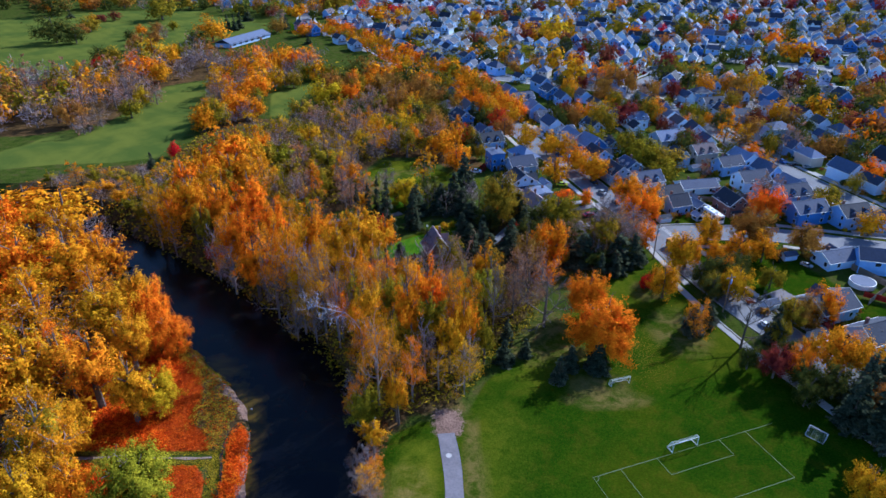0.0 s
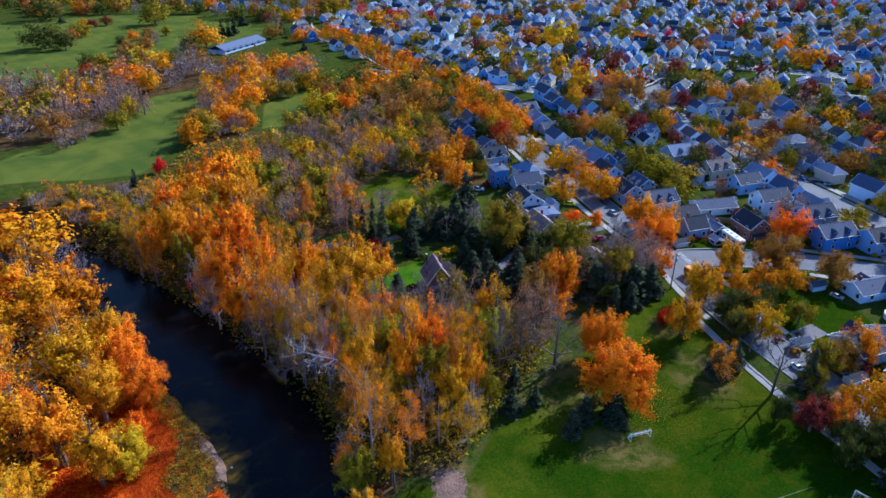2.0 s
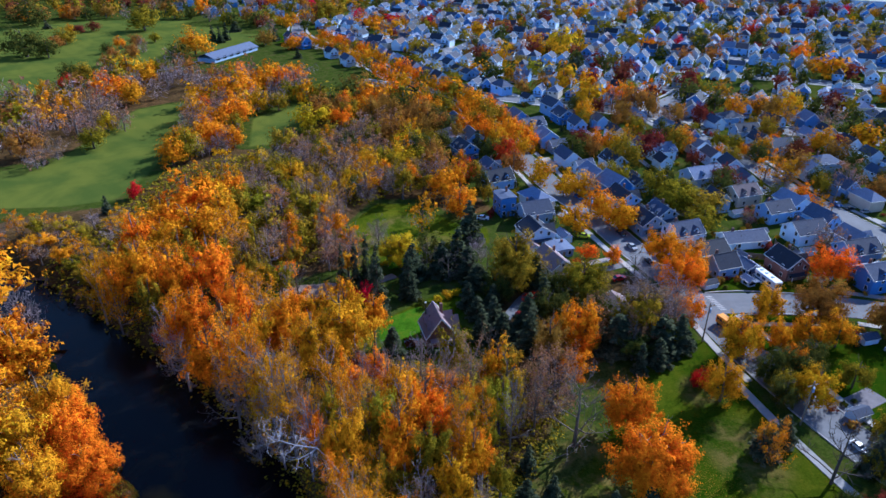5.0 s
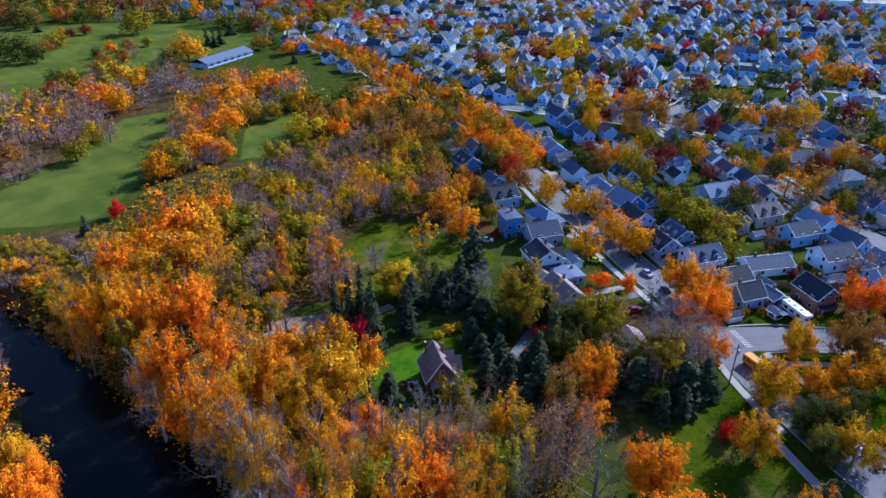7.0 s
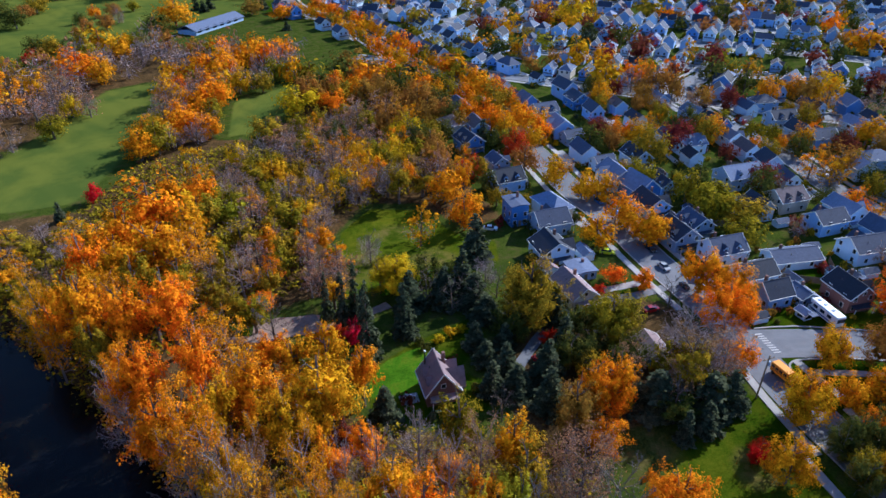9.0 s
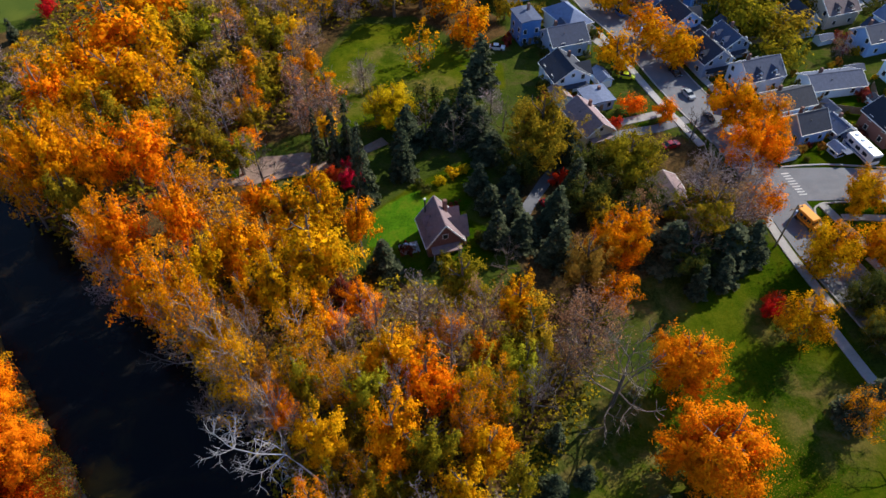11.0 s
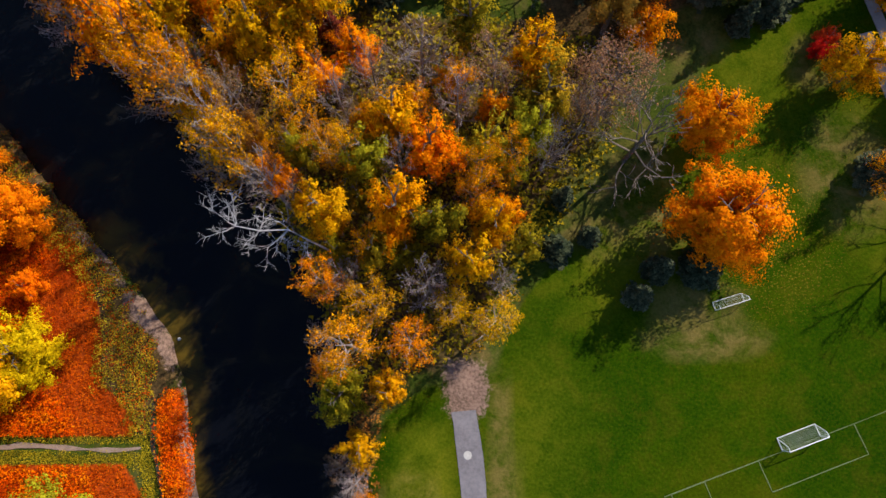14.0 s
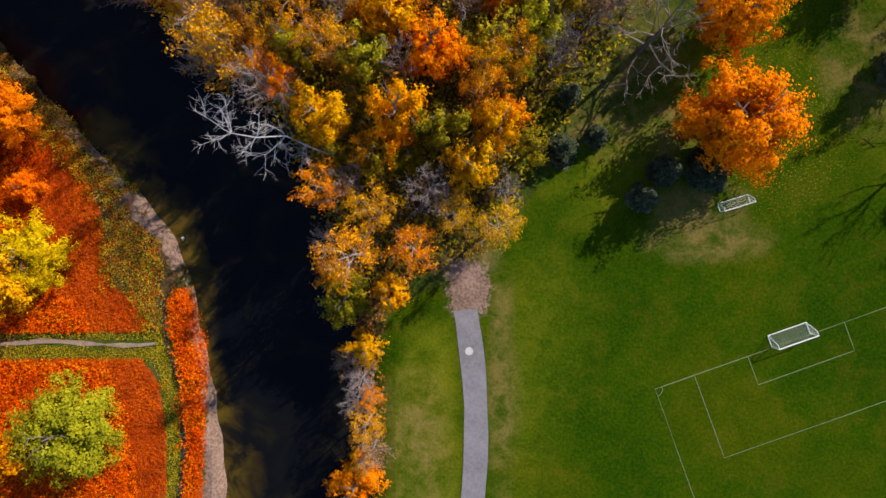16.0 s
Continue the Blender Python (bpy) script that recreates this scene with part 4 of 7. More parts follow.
def fill_wood(poly, gap, mixture, seed, hmin=10, hmax=16, rmin=3.0, rmax=4.8, limit=400, shape="wood", group="trees of the riverside wood"):
    """Fills a stretch of wood with trees that keep their distance from one another."""
    rng = np.random.RandomState(seed)
    xs, ys = [p[0] for p in poly], [p[1] for p in poly]
    kinds = [k for k, w in mixture for _ in range(w)]
    done = 0
    for _ in range(limit * 12):
        x, y = rng.uniform(min(xs), max(xs)), rng.uniform(min(ys), max(ys))
        if inside(poly, np.array([x]), np.array([y]))[0] < 0.5:
            continue
        if on_road(x, y):
            continue
        if any((x - a) ** 2 + (y - b) ** 2 < (gap * (0.55 + 0.09 * c)) ** 2 for a, b, c in STANDING):
            continue
        plant(kinds[rng.randint(len(kinds))], shape, x, y, rng.uniform(hmin, hmax), rng.uniform(rmin, rmax), rng, group, False)
        done += 1
        if done >= limit:
            break


grove("amber", "open", [(31.0, 117.8, 11, 4.6), (36.2, 178.5, 4, 2.5), (-55.6, 107.5, 8, 4.4), (-53.4, 98.8, 2, 2.0), (31.6, 105.6, 12, 6.3), (90.8, 166.7, 10, 4.7)])
grove("amber", "wood", [(-52.3, 140.0, 16.8, 2.4), (-13.0, 62.5, 7, 3.9)])
grove("bare", "open", [(45.5, 169.0, 9, 3.1), (8.3, 177.3, 9, 3.2), (-14.0, 174.2, 12, 3.2), (2.7, 171.3, 11, 3.1), (6.3, 168.7, 10, 3.1), (-1.4, 172.2, 10, 2.6), (8.8, 137.6, 9, 2.6), (59.9, 106.2, 12, 5.0), (-23.2, 214.4, 12, 3.9), (-15.7, 219.8, 11, 4.9)])
grove("bare", "wood", [(-4.4, 125.1, 14.4, 4.1), (-10.1, 122.4, 14.4, 3.3), (-33.3, 124.4, 14.4, 4.1), (-0.0, 119.0, 16.8, 2.8), (-6.5, 110.9, 16.8, 2.2), (10.5, 113.2, 15.6, 2.6), (-13.7, 118.9, 16.8, 2.4), (-16.4, 92.4, 9, 2.2), (-13.2, 98.6, 12, 3.0), (-3.5, 97.9, 12, 3.3), (5.0, 98.0, 10, 2.1), (-26.8, 112.8, 11, 2.8), (-31.1, 114.0, 11, 2.8), (42.6, 151.2, 14.4, 4.9), (49.6, 152.9, 11, 4.2), (-12.0, 75.7, 6, 2.1), (-12.9, 72.6, 6, 2.6), (-84.8, 143.0, 13, 4.1)])
grove("bgold", "open", [(-6.0, 193.8, 14, 4.0), (52.4, 111.7, 7, 2.9), (103.8, 230.5, 9, 4.3), (107.4, 225.2, 8, 4.2), (134.3, 283.0, 13, 5.3), (181.7, 454.8, 11, 7.5), (274.1, 493.9, 11, 7.4), (-36.1, 460.9, 13, 10.4), (-33.9, 211.9, 11, 3.9), (-154.0, 285.8, 13, 6.4)])
grove("bgold", "wood", [(-19.4, 119.2, 18, 4.5), (-29.8, 116.2, 14.4, 3.5), (-13.3, 112.8, 15.6, 3.0), (1.9, 110.9, 14.4, 2.6), (-16.3, 114.2, 14.4, 2.7), (-10.1, 95.5, 13, 3.6), (-6.0, 91.3, 12, 3.6), (3.8, 93.7, 10, 3.1), (-15.4, 88.8, 10, 2.5), (6.0, 112.4, 13, 2.3), (1.9, 108.4, 13, 2.7), (-22.5, 112.1, 11, 2.8), (-20.9, 114.8, 12, 2.7), (-10.7, 102.1, 12, 2.7), (-11.4, 70.2, 6, 2.3), (-10.9, 73.5, 4, 1.7), (-78.8, 105.5, 17, 7.6), (-60.9, 73.2, 16, 6.3), (-67.9, 93.5, 15, 4.0)])
grove("brus", "open", [(149.4, 277.8, 12, 5.7), (122.0, 217.3, 12, 4.8), (-29.5, 271.5, 11, 6.1), (-43.1, 236.4, 12, 4.4), (-31.9, 231.6, 12, 5.1), (-182.1, 440.2, 9, 4.3), (-144.2, 305.0, 13, 7.9), (-154.4, 275.4, 13, 6.1), (-141.2, 277.2, 12, 6.2), (-126.2, 284.3, 10, 4.2), (-138.7, 243.5, 8, 4.5), (-136.1, 252.3, 9, 4.7)])
grove("brus", "wood", [(4.3, 122.5, 15.6, 2.9), (-26.1, 119.0, 16.8, 2.4), (-14.2, 77.2, 6, 2.0), (-10.7, 67.3, 6, 2.3)])
# dark growth, thickened with added trees where shade blackens the ground
grove("green", "open", [(22.0, 150.0, 9, 3.4), (26.0, 152.4, 10, 3.4), (24.0, 159.0, 9, 3.2), (28.5, 147.5, 8, 3.2), (13.0, 158.5, 9, 3.0), (-4.0, 176.5, 9, 3.6), (2.5, 176.0, 9, 3.4), (33.0, 150.5, 9, 3.2)])
grove("conifer", "conifer", [(17.5, 147.5, 8, 2.9), (3.2, 173.2, 12, 3.0), (-16.0, 159.6, 12, 2.0)])
grove("bare", "open", [(1.0, 167.5, 9, 3.0), (-4.2, 170.5, 10, 3.2), (10.5, 172.5, 8, 2.8), (27.0, 145.0, 8, 2.8)])
grove("brus", "open", [(20.5, 139.0, 8, 2.8), (31.5, 146.5, 9, 3.2)])
grove("conifer", "conifer", [(-14.3, 152.4, 16.5, 2.2), (-18.1, 164.7, 13.12, 1.7), (-20.5, 163.6, 12.3, 1.6), (-8.1, 160.0, 11.48, 2.3), (6.6, 187.3, 13.94, 3.5), (6.9, 151.4, 6.56, 2.2), (7.5, 143.3, 7.38, 2.8), (10.7, 155.9, 5.74, 2.5), (7.8, 164.6, 6.56, 3.5), (21.6, 154.7, 8.2, 2.7), (34.4, 140.0, 9.02, 4.5), (43.0, 139.1, 8.2, 4.5), (46.9, 140.2, 8.2, 3.0), (41.2, 135.1, 6.56, 2.4), (16.9, 140.2, 9.02, 3.0), (37.2, 133.0, 6.56, 1.9), (-10.2, 137.8, 6.56, 3.0), (12.0, 143.8, 7.0, 3.1), (5.3, 155.9, 7, 2.7)])
grove("conifer", "conifer", [(10.1, 148.0, 8.2, 2.6), (20.7, 162.8, 9.84, 2.8), (-23.7, 164.5, 10.66, 1.5), (-7.5, 167.5, 9.84, 4.0), (-0.5, 170.5, 9.84, 4.0), (5.6, 169.7, 8.2, 4.0), (29.8, 100.4, 6.6, 2.5), (24.6, 100.4, 6.0, 1.7), (21.9, 97.2, 6.2, 1.6), (13.1, 109.6, 5.74, 1.7), (16.4, 104.7, 4.92, 1.5), (12.1, 103.0, 5.74, 1.9), (52.5, 112.8, 6.56, 2.7), (56.2, 114.9, 6.56, 2.7), (-150.6, 475.8, 10.66, 2.8), (-144.1, 469.9, 11.48, 2.8), (-142.8, 479.7, 11.48, 2.9), (-287.1, 527.2, 6.56, 3.2), (-146.2, 513.3, 6.56, 4.4), (-98.0, 206.7, 5.74, 1.6), (-138.2, 247.4, 4.1, 1.5), (12.4, 260.2, 7.38, 2.7), (-109.7, 477.1, 8.2, 3.3)])
grove("conifer", "conifer", [(-28.7, 450.0, 7.38, 3.5), (-84.3, 421.8, 5.74, 2.9)])
grove("conifer", "open", [(72.1, 391.2, 9, 3.5)])
grove("gold", "open", [(65.3, 123.6, 9, 3.7), (74.2, 98.0, 10, 4.4), (57.4, 137.2, 11, 4.4), (49.8, 125.3, 10, 3.7), (68.6, 150.0, 9, 3.7), (-67.1, 119.9, 13, 4.7), (78.8, 140.7, 9, 3.4), (71.8, 102.8, 7, 2.2), (-62.5, 80.9, 12, 4.1), (-60.9, 69.2, 13, 5.0), (59.2, 138.2, 10, 3.7), (78.2, 96.0, 10, 4.1), (63.2, 68.5, 9, 2.9), (113.2, 154.5, 8, 3.3), (70.3, 152.6, 7, 3.0), (44.8, 200.8, 8, 3.0), (40.8, 218.1, 9, 4.8), (36.7, 218.1, 9, 3.2), (30.8, 227.3, 10, 4.0), (61.5, 256.7, 12, 3.8), (63.0, 313.4, 12, 6.4), (57.3, 345.2, 15, 6.2)])
grove("gold", "open", [(24.4, 490.9, 10, 7.0), (54.0, 524.3, 7, 4.8), (40.9, 431.5, 7, 3.6), (111.2, 574.0, 11, 7.4), (197.4, 368.6, 12, 7.7), (27.1, 253.6, 9, 4.1), (-79.8, 310.5, 14, 4.6), (-147.3, 432.1, 14, 10.4), (-139.3, 324.6, 12, 6.1), (-149.6, 366.2, 10, 5.5), (-156.9, 307.2, 12, 4.6)])
grove("gold", "wood", [(-18.7, 130.2, 21.6, 6.3), (-23.9, 126.5, 19.2, 4.7), (-34.6, 128.6, 19.2, 4.8), (-73.2, 187.0, 16.8, 4.4), (-7.4, 116.2, 18, 3.7), (-15.1, 105.3, 18, 3.6), (1.2, 100.1, 14, 3.2), (-8.2, 85.8, 11, 2.1), (-17.8, 107.5, 13, 3.3), (-11.5, 79.7, 7, 2.6), (-12.2, 65.4, 5, 2.0), (-8.7, 86.6, 11, 2.4), (-68.0, 107.9, 16, 6.6), (-59.6, 101.0, 14, 4.8), (-62.1, 91.2, 16, 6.4), (-54.0, 87.3, 13, 4.8), (-60.5, 75.8, 12, 3.9), (-58.5, 62.4, 15, 4.9), (-76.4, 85.0, 17, 6.0)])
# the first three stand in for dark shade beside the street
grove("green", "open", [(60.0, 123.1, 8, 2.8), (59.7, 129.6, 9, 2.6), (66.3, 102.0, 8, 2.2), (58.7, 100.1, 6, 2.2), (107.9, 246.6, 8, 3.7), (163.3, 368.5, 9, 6.4), (-43.3, 330.6, 11, 5.6), (-307.3, 541.0, 14, 12.0), (-245.8, 428.4, 13, 12.0), (-232.2, 426.4, 11, 6.4), (-203.1, 438.3, 7, 3.3), (-150.7, 414.3, 12, 6.2), (-188.3, 366.7, 10, 6.0), (-181.6, 374.4, 7, 3.1), (-177.1, 338.4, 7, 3.8)])
grove("green", "wood", [(36.7, 137.1, 7, 3.6), (43.3, 139.8, 7, 3.6)])
grove("brus", "wood", [(41.8, 144.5, 13, 4.8), (38.3, 141.7, 10, 4.2), (47.5, 146.0, 11, 4.0)])
grove("olive", "wood", [(44.2, 141.8, 8, 3.4), (37.6, 145.6, 10, 3.6)])
grove("bare", "wood", [(45.0, 145.0, 11, 4.0), (40.5, 148.5, 13, 4.4)])
grove("lime", "open", [(-46.7, 69.8, 9, 6.1)])
grove("lime", "wood", [(3.3, 113.7, 14.4, 2.0), (-10.6, 112.3, 15.6, 2.0), (-18.9, 113.9, 14.4, 2.0), (8.8, 115.4, 14.4, 2.4), (6.8, 111.6, 10, 2.1), (-13.9, 85.5, 11, 3.1)])
grove("maroon", "open", [(-16.0, 132.0, 12, 2.4), (62.4, 97.2, 8.5, 3.0), (72.8, 252.6, 11, 4.7), (20.3, 413.3, 9, 6.2), (72.5, 352.6, 12, 4.7), (82.5, 392.3, 11, 4.4), (90.5, 361.3, 13, 5.4), (117.9, 346.6, 12, 5.7), (208.6, 370.3, 9, 5.6), (167.7, 310.2, 11, 4.2), (-34.4, 543.2, 9, 5.3), (-254.0, 509.1, 5, 4.2), (-247.9, 516.7, 6, 5.1)])
grove("olive", "open", [(16.3, 163.6, 15, 6.4)])
grove("olive", "open", [(30.6, 157.5, 12, 5.7), (24.4, 146.5, 8, 2.7), (73.9, 203.5, 8, 5.5), (67.5, 207.3, 9, 5.6), (29.3, 140.2, 6, 1.8), (67.8, 107.7, 8, 2.5), (69.3, 212.0, 9, 5.9), (61.2, 241.4, 13, 5.3), (103.4, 255.8, 9, 3.4), (99.6, 260.4, 8, 3.3), (119.3, 235.8, 10, 3.3), (117.4, 445.7, 14, 8.4), (109.9, 493.0, 12, 7.1), (90.7, 555.6, 12, 8.4), (157.7, 527.7, 12, 8.0), (164.3, 468.1, 10, 4.9), (200.4, 457.9, 10, 5.2), (121.1, 333.4, 9, 3.0), (-14.2, 425.1, 13, 8.0), (-13.4, 399.2, 9, 4.5), (-86.0, 559.0, 12, 12.0)])
grove("olive", "open", [(17.9, 286.1, 12, 6.4), (-56.4, 256.6, 11, 5.7), (-55.8, 330.6, 9, 5.6), (-70.1, 328.4, 10, 4.9), (-71.4, 312.8, 9, 4.2), (-37.8, 207.1, 9, 3.1), (-243.3, 468.2, 9, 7.1), (-212.3, 517.9, 13, 12.0), (-187.7, 474.1, 7, 4.3), (-182.8, 366.6, 10, 5.5), (-180.8, 334.6, 7, 3.8), (-128.7, 263.6, 9, 4.9), (-148.8, 381.0, 9, 5.7)])
grove("olive", "wood", [(1.7, 129.7, 14.4, 3.9), (10.2, 119.4, 15.6, 4.6), (-10.0, 101.7, 14.4, 3.3), (-12.1, 108.4, 11, 2.3), (-2.7, 104.8, 15.6, 2.8), (8.0, 102.7, 11, 2.4), (-13.3, 85.8, 12, 3.3), (-6.0, 101.8, 10, 2.5), (-14.5, 101.7, 11, 2.4), (39.9, 143.3, 14.4, 4.7), (-63.0, 74.1, 15, 5.0)])
grove("orange", "open", [(51.7, 148.9, 9, 3.2), (53.6, 161.0, 12, 5.4), (53.4, 174.2, 11, 4.7), (58.7, 169.8, 11, 4.1), (48.2, 194.8, 9, 4.4), (44.5, 205.2, 9, 4.3), (35.7, 193.8, 8, 4.4), (42.0, 175.7, 5, 2.4), (4.7, 201.5, 13, 4.2), (-61.8, 114.6, 11, 4.6), (-61.8, 104.7, 12, 4.2), (67.1, 133.3, 8, 2.7), (81.2, 116.2, 9, 3.6), (67.0, 140.0, 7, 3.1), (72.6, 140.7, 9, 3.4), (66.3, 95.8, 6, 2.3), (49.0, 194.6, 9, 3.9), (56.4, 260.2, 10, 3.7), (97.4, 251.5, 5, 2.4), (105.2, 252.5, 6, 2.4), (104.0, 208.0, 9, 3.5), (76.3, 324.5, 11, 4.4)])
grove("orange", "open", [(17.8, 375.2, 9, 5.4), (24.8, 410.3, 10, 4.0), (122.3, 432.5, 10, 4.9), (201.4, 409.3, 12, 5.5), (198.8, 385.7, 8, 3.8), (-52.4, 519.0, 12, 8.6), (-92.5, 447.5, 9, 6.4), (12.4, 305.5, 12, 6.8), (18.7, 267.9, 11, 4.0), (23.9, 271.0, 11, 4.0), (30.6, 259.3, 9, 3.9), (3.7, 334.9, 11, 6.3), (-0.4, 215.6, 11, 4.8), (6.5, 208.7, 9, 3.1), (-40.1, 289.0, 9, 4.7), (-76.8, 359.5, 10, 6.7), (-84.9, 348.6, 10, 5.2), (-92.8, 324.2, 16, 8.4), (-82.8, 290.1, 16, 6.4), (-85.6, 265.2, 13, 6.9), (-258.8, 506.4, 7, 3.8), (-201.0, 452.3, 8, 3.8)])
grove("orange", "open", [(-187.0, 339.2, 8, 3.3), (-150.0, 327.1, 13, 9.8)])
grove("orange", "wood", [(-30.3, 133.1, 20.4, 5.7), (-48.1, 136.3, 20.4, 5.5), (-40.3, 139.4, 20.4, 5.2), (-43.0, 130.0, 18, 5.3), (-65.0, 153.6, 20.4, 6.6), (-57.3, 151.9, 19.2, 4.8), (-49.4, 154.0, 20.4, 5.7), (-60.0, 173.5, 19.2, 7.6), (-73.6, 172.1, 16.8, 4.5), (-66.7, 191.1, 20.4, 8.3), (-57.5, 186.1, 18, 5.4), (9.0, 125.4, 14.4, 4.1), (4.3, 119.2, 11, 2.2), (-3.3, 112.4, 18, 3.9), (-6.8, 105.5, 19.2, 4.2), (-21.1, 110.4, 14.4, 2.6), (22.9, 136.8, 14.4, 3.6), (27.3, 138.5, 14.4, 3.7), (4.1, 104.6, 14.4, 2.5), (5.2, 106.2, 12, 2.4), (-115.2, 164.1, 17, 11.6), (-98.9, 154.1, 16, 8.8)])
grove("orange", "wood", [(-94.4, 126.8, 17, 8.1), (-83.1, 126.7, 17, 8.1), (-77.1, 129.7, 15, 5.7), (-71.4, 88.5, 16, 6.7), (-54.5, 67.3, 11, 3.6), (-94.9, 113.9, 17, 7.5)])
grove("red", "open", [(-17.1, 157.1, 6, 2.4), (-57.6, 144.2, 9, 2.2), (47.1, 129.0, 4, 1.4), (32.0, 173.0, 3, 1.4), (19.4, 158.0, 3, 1.8), (48.2, 130.7, 3, 1.6), (-37.7, 530.4, 9, 6.0), (-9.7, 537.8, 7, 4.9), (6.6, 232.6, 5, 4.3), (5.1, 282.2, 5, 2.1), (-183.6, 351.8, 7, 4.0), (-94.3, 217.5, 7, 2.4)])
grove("russet", "open", [(-16.6, 145.1, 10, 2.7), (79.4, 149.3, 11, 5.4), (91.4, 145.2, 9, 4.6), (75.4, 113.0, 9, 3.5), (74.8, 86.5, 9, 2.9), (94.1, 293.3, 8, 4.4), (80.9, 306.7, 13, 6.8), (42.7, 509.9, 9, 5.8), (244.1, 424.4, 12, 7.0), (-113.1, 462.8, 10, 6.3), (-9.7, 286.0, 14, 6.4), (-19.1, 267.7, 13, 5.9), (-1.2, 279.3, 12, 4.1), (-2.1, 236.8, 10, 4.8), (-244.3, 456.6, 8, 5.2), (-194.6, 461.3, 8, 5.2), (-181.7, 423.8, 9, 4.8), (-192.4, 422.2, 7, 3.8), (-187.8, 404.4, 7, 3.4)])
grove("russet", "open", [(-4.5, 247.0, 10, 4.2), (0.5, 228.0, 8, 3.2), (-6.0, 275.0, 11, 4.6), (6.0, 245.5, 7, 2.4)])
# the first one is added to deepen the shade by the street
grove("olive", "open", [(61.2, 125.2, 8, 2.8), (72.0, 112.0, 9, 3.2), (75.5, 128.5, 8, 2.8), (9.5, 232.5, 8, 3.0), (-3.5, 258.5, 9, 3.8), (13.5, 214.5, 7, 2.6), (21.0, 212.5, 6, 2.2)])
grove("green", "open", [(-9.0, 252.0, 11, 4.4), (0.0, 262.5, 9, 3.2), (11.5, 222.5, 8, 2.8)])
grove("russet", "wood", [(19.5, 132.7, 14.4, 3.9), (-24.7, 115.2, 14.4, 3.1)])
grove("yellow", "open", [(-11.0, 174.9, 9, 5.1), (-51.6, 90.5, 7, 4.5), (79.9, 212.1, 6, 2.2), (70.2, 434.2, 15, 7.8), (67.6, 417.3, 10, 4.7), (142.8, 300.0, 12, 6.3), (-13.7, 240.9, 9, 4.0), (-52.8, 288.8, 11, 7.5), (-61.9, 240.4, 8, 3.6), (-53.3, 219.5, 7, 2.0), (-46.2, 209.8, 7, 2.2), (-132.6, 284.4, 10, 3.6)])
grove("conifer", "conifer", [(70.0, 84.5, 11, 3.0), (66.8, 107.8, 8, 2.4), (73.0, 80.5, 12, 3.0), (73.5, 88.5, 11, 3.0), (76.0, 84.0, 12, 3.0), (77.5, 90.5, 11, 2.8)])
grove("amber", "open", [(67.4, 98.4, 8, 2.7)])
grove("bare", "open", [(21.5, 115.0, 13, 7.0), (15.0, 117.5, 12, 4.2)])
grove("brus", "open", [(18.6, 121.8, 13, 5.4), (13.5, 122.5, 11, 3.6)])
grove("orange", "open", [(24.0, 131.6, 7, 3.2), (27.0, 139.0, 8, 3.2)])
# the first three are added trees that darken shaded ground near the junction
grove("green", "open", [(63.0, 131.0, 9, 3.3), (66.4, 128.6, 9, 3.0), (69.5, 133.5, 9, 3.2), (66.0, 93.0, 7, 2.8), (70.0, 90.8, 8, 3.0), (64.5, 89.5, 6, 2.4)])

grove("bgold", "wood", [(-33, 121.5, 21, 3.6), (-25, 112.8, 21, 3.4), (-38, 126, 21, 3.6)])
grove("bare", "wood", [(-28.5, 117, 20, 3.4), (-21.5, 108.5, 18, 3.0)])
STANDING += [(-16.5, 102.4, 4.0), (-21, 103.5, 4.0), (-28.5, 163.5, 9.0), (-32, 159, 6.0)]
grove("bare", "open", [(-32.5, 157.0, 12, 4.2), (-17.3, 186.2, 11, 3.6)])
grove("yellow", "open", [(-1.7, 157.7, 2.0, 1.2), (0.5, 159.8, 2.2, 1.3), (2.7, 160.9, 1.9, 1.1)])
# two low shrubs, and an added tree on bare ground that lies in shadow
grove("green", "open", [(-4.2, 155.6, 1.8, 1.1), (-5.2, 157.4, 1.6, 0.9), (11.5, 159.5, 8, 3.2)])
grove("red", "open", [(-20.6, 158.6, 4, 1.6)])
fill_wood([(-120, 60), (-66, 60), (-64, 84), (-60, 108), (-66, 122), (-92, 148), (-128, 162), (-150, 150)], 6.0, [("gold", 4), ("orange", 3), ("bgold", 2)], 1, 12, 17, 3.6, 5.4, 70)
fill_wood([(-78, 176), (-77, 160), (-60, 146), (-47, 160), (-54, 186), (-62, 214), (-68, 224), (-71, 204)], 5.6, [("orange", 5), ("gold", 2), ("bgold", 3), ("olive", 1), ("brus", 1)], 2, 12, 17, 3.4, 5.0, 60)
fill_wood([(-46, 162), (-34, 172), (-34, 205), (-58, 232), (-62, 214), (-54, 186)], 5.0, [("brus", 4), ("bare", 2), ("bgold", 2), ("olive", 6), ("lime", 1), ("gold", 1)], 24, 7, 12, 2.6, 4.2, 44)
fill_wood([(-60, 235), (-34, 200), (-26, 216), (-8, 226), (2, 240), (-8, 262), (-18, 290), (-50, 270), (-58, 262)], 5.2, [("brus", 4), ("bare", 2), ("bgold", 2), ("olive", 6), ("yellow", 2), ("green", 1)], 3, 8, 12, 2.6, 4.2, 110, "open")
fill_wood([(-74, 262), (-96, 240), (-100, 275), (-112, 335), (-110, 372), (-70, 372), (-62, 330), (-82, 305)], 5.8, [("brus", 5), ("orange", 3), ("bare", 4), ("gold", 1), ("olive", 1)], 4, 10, 15, 3.2, 5.2, 80, "open")
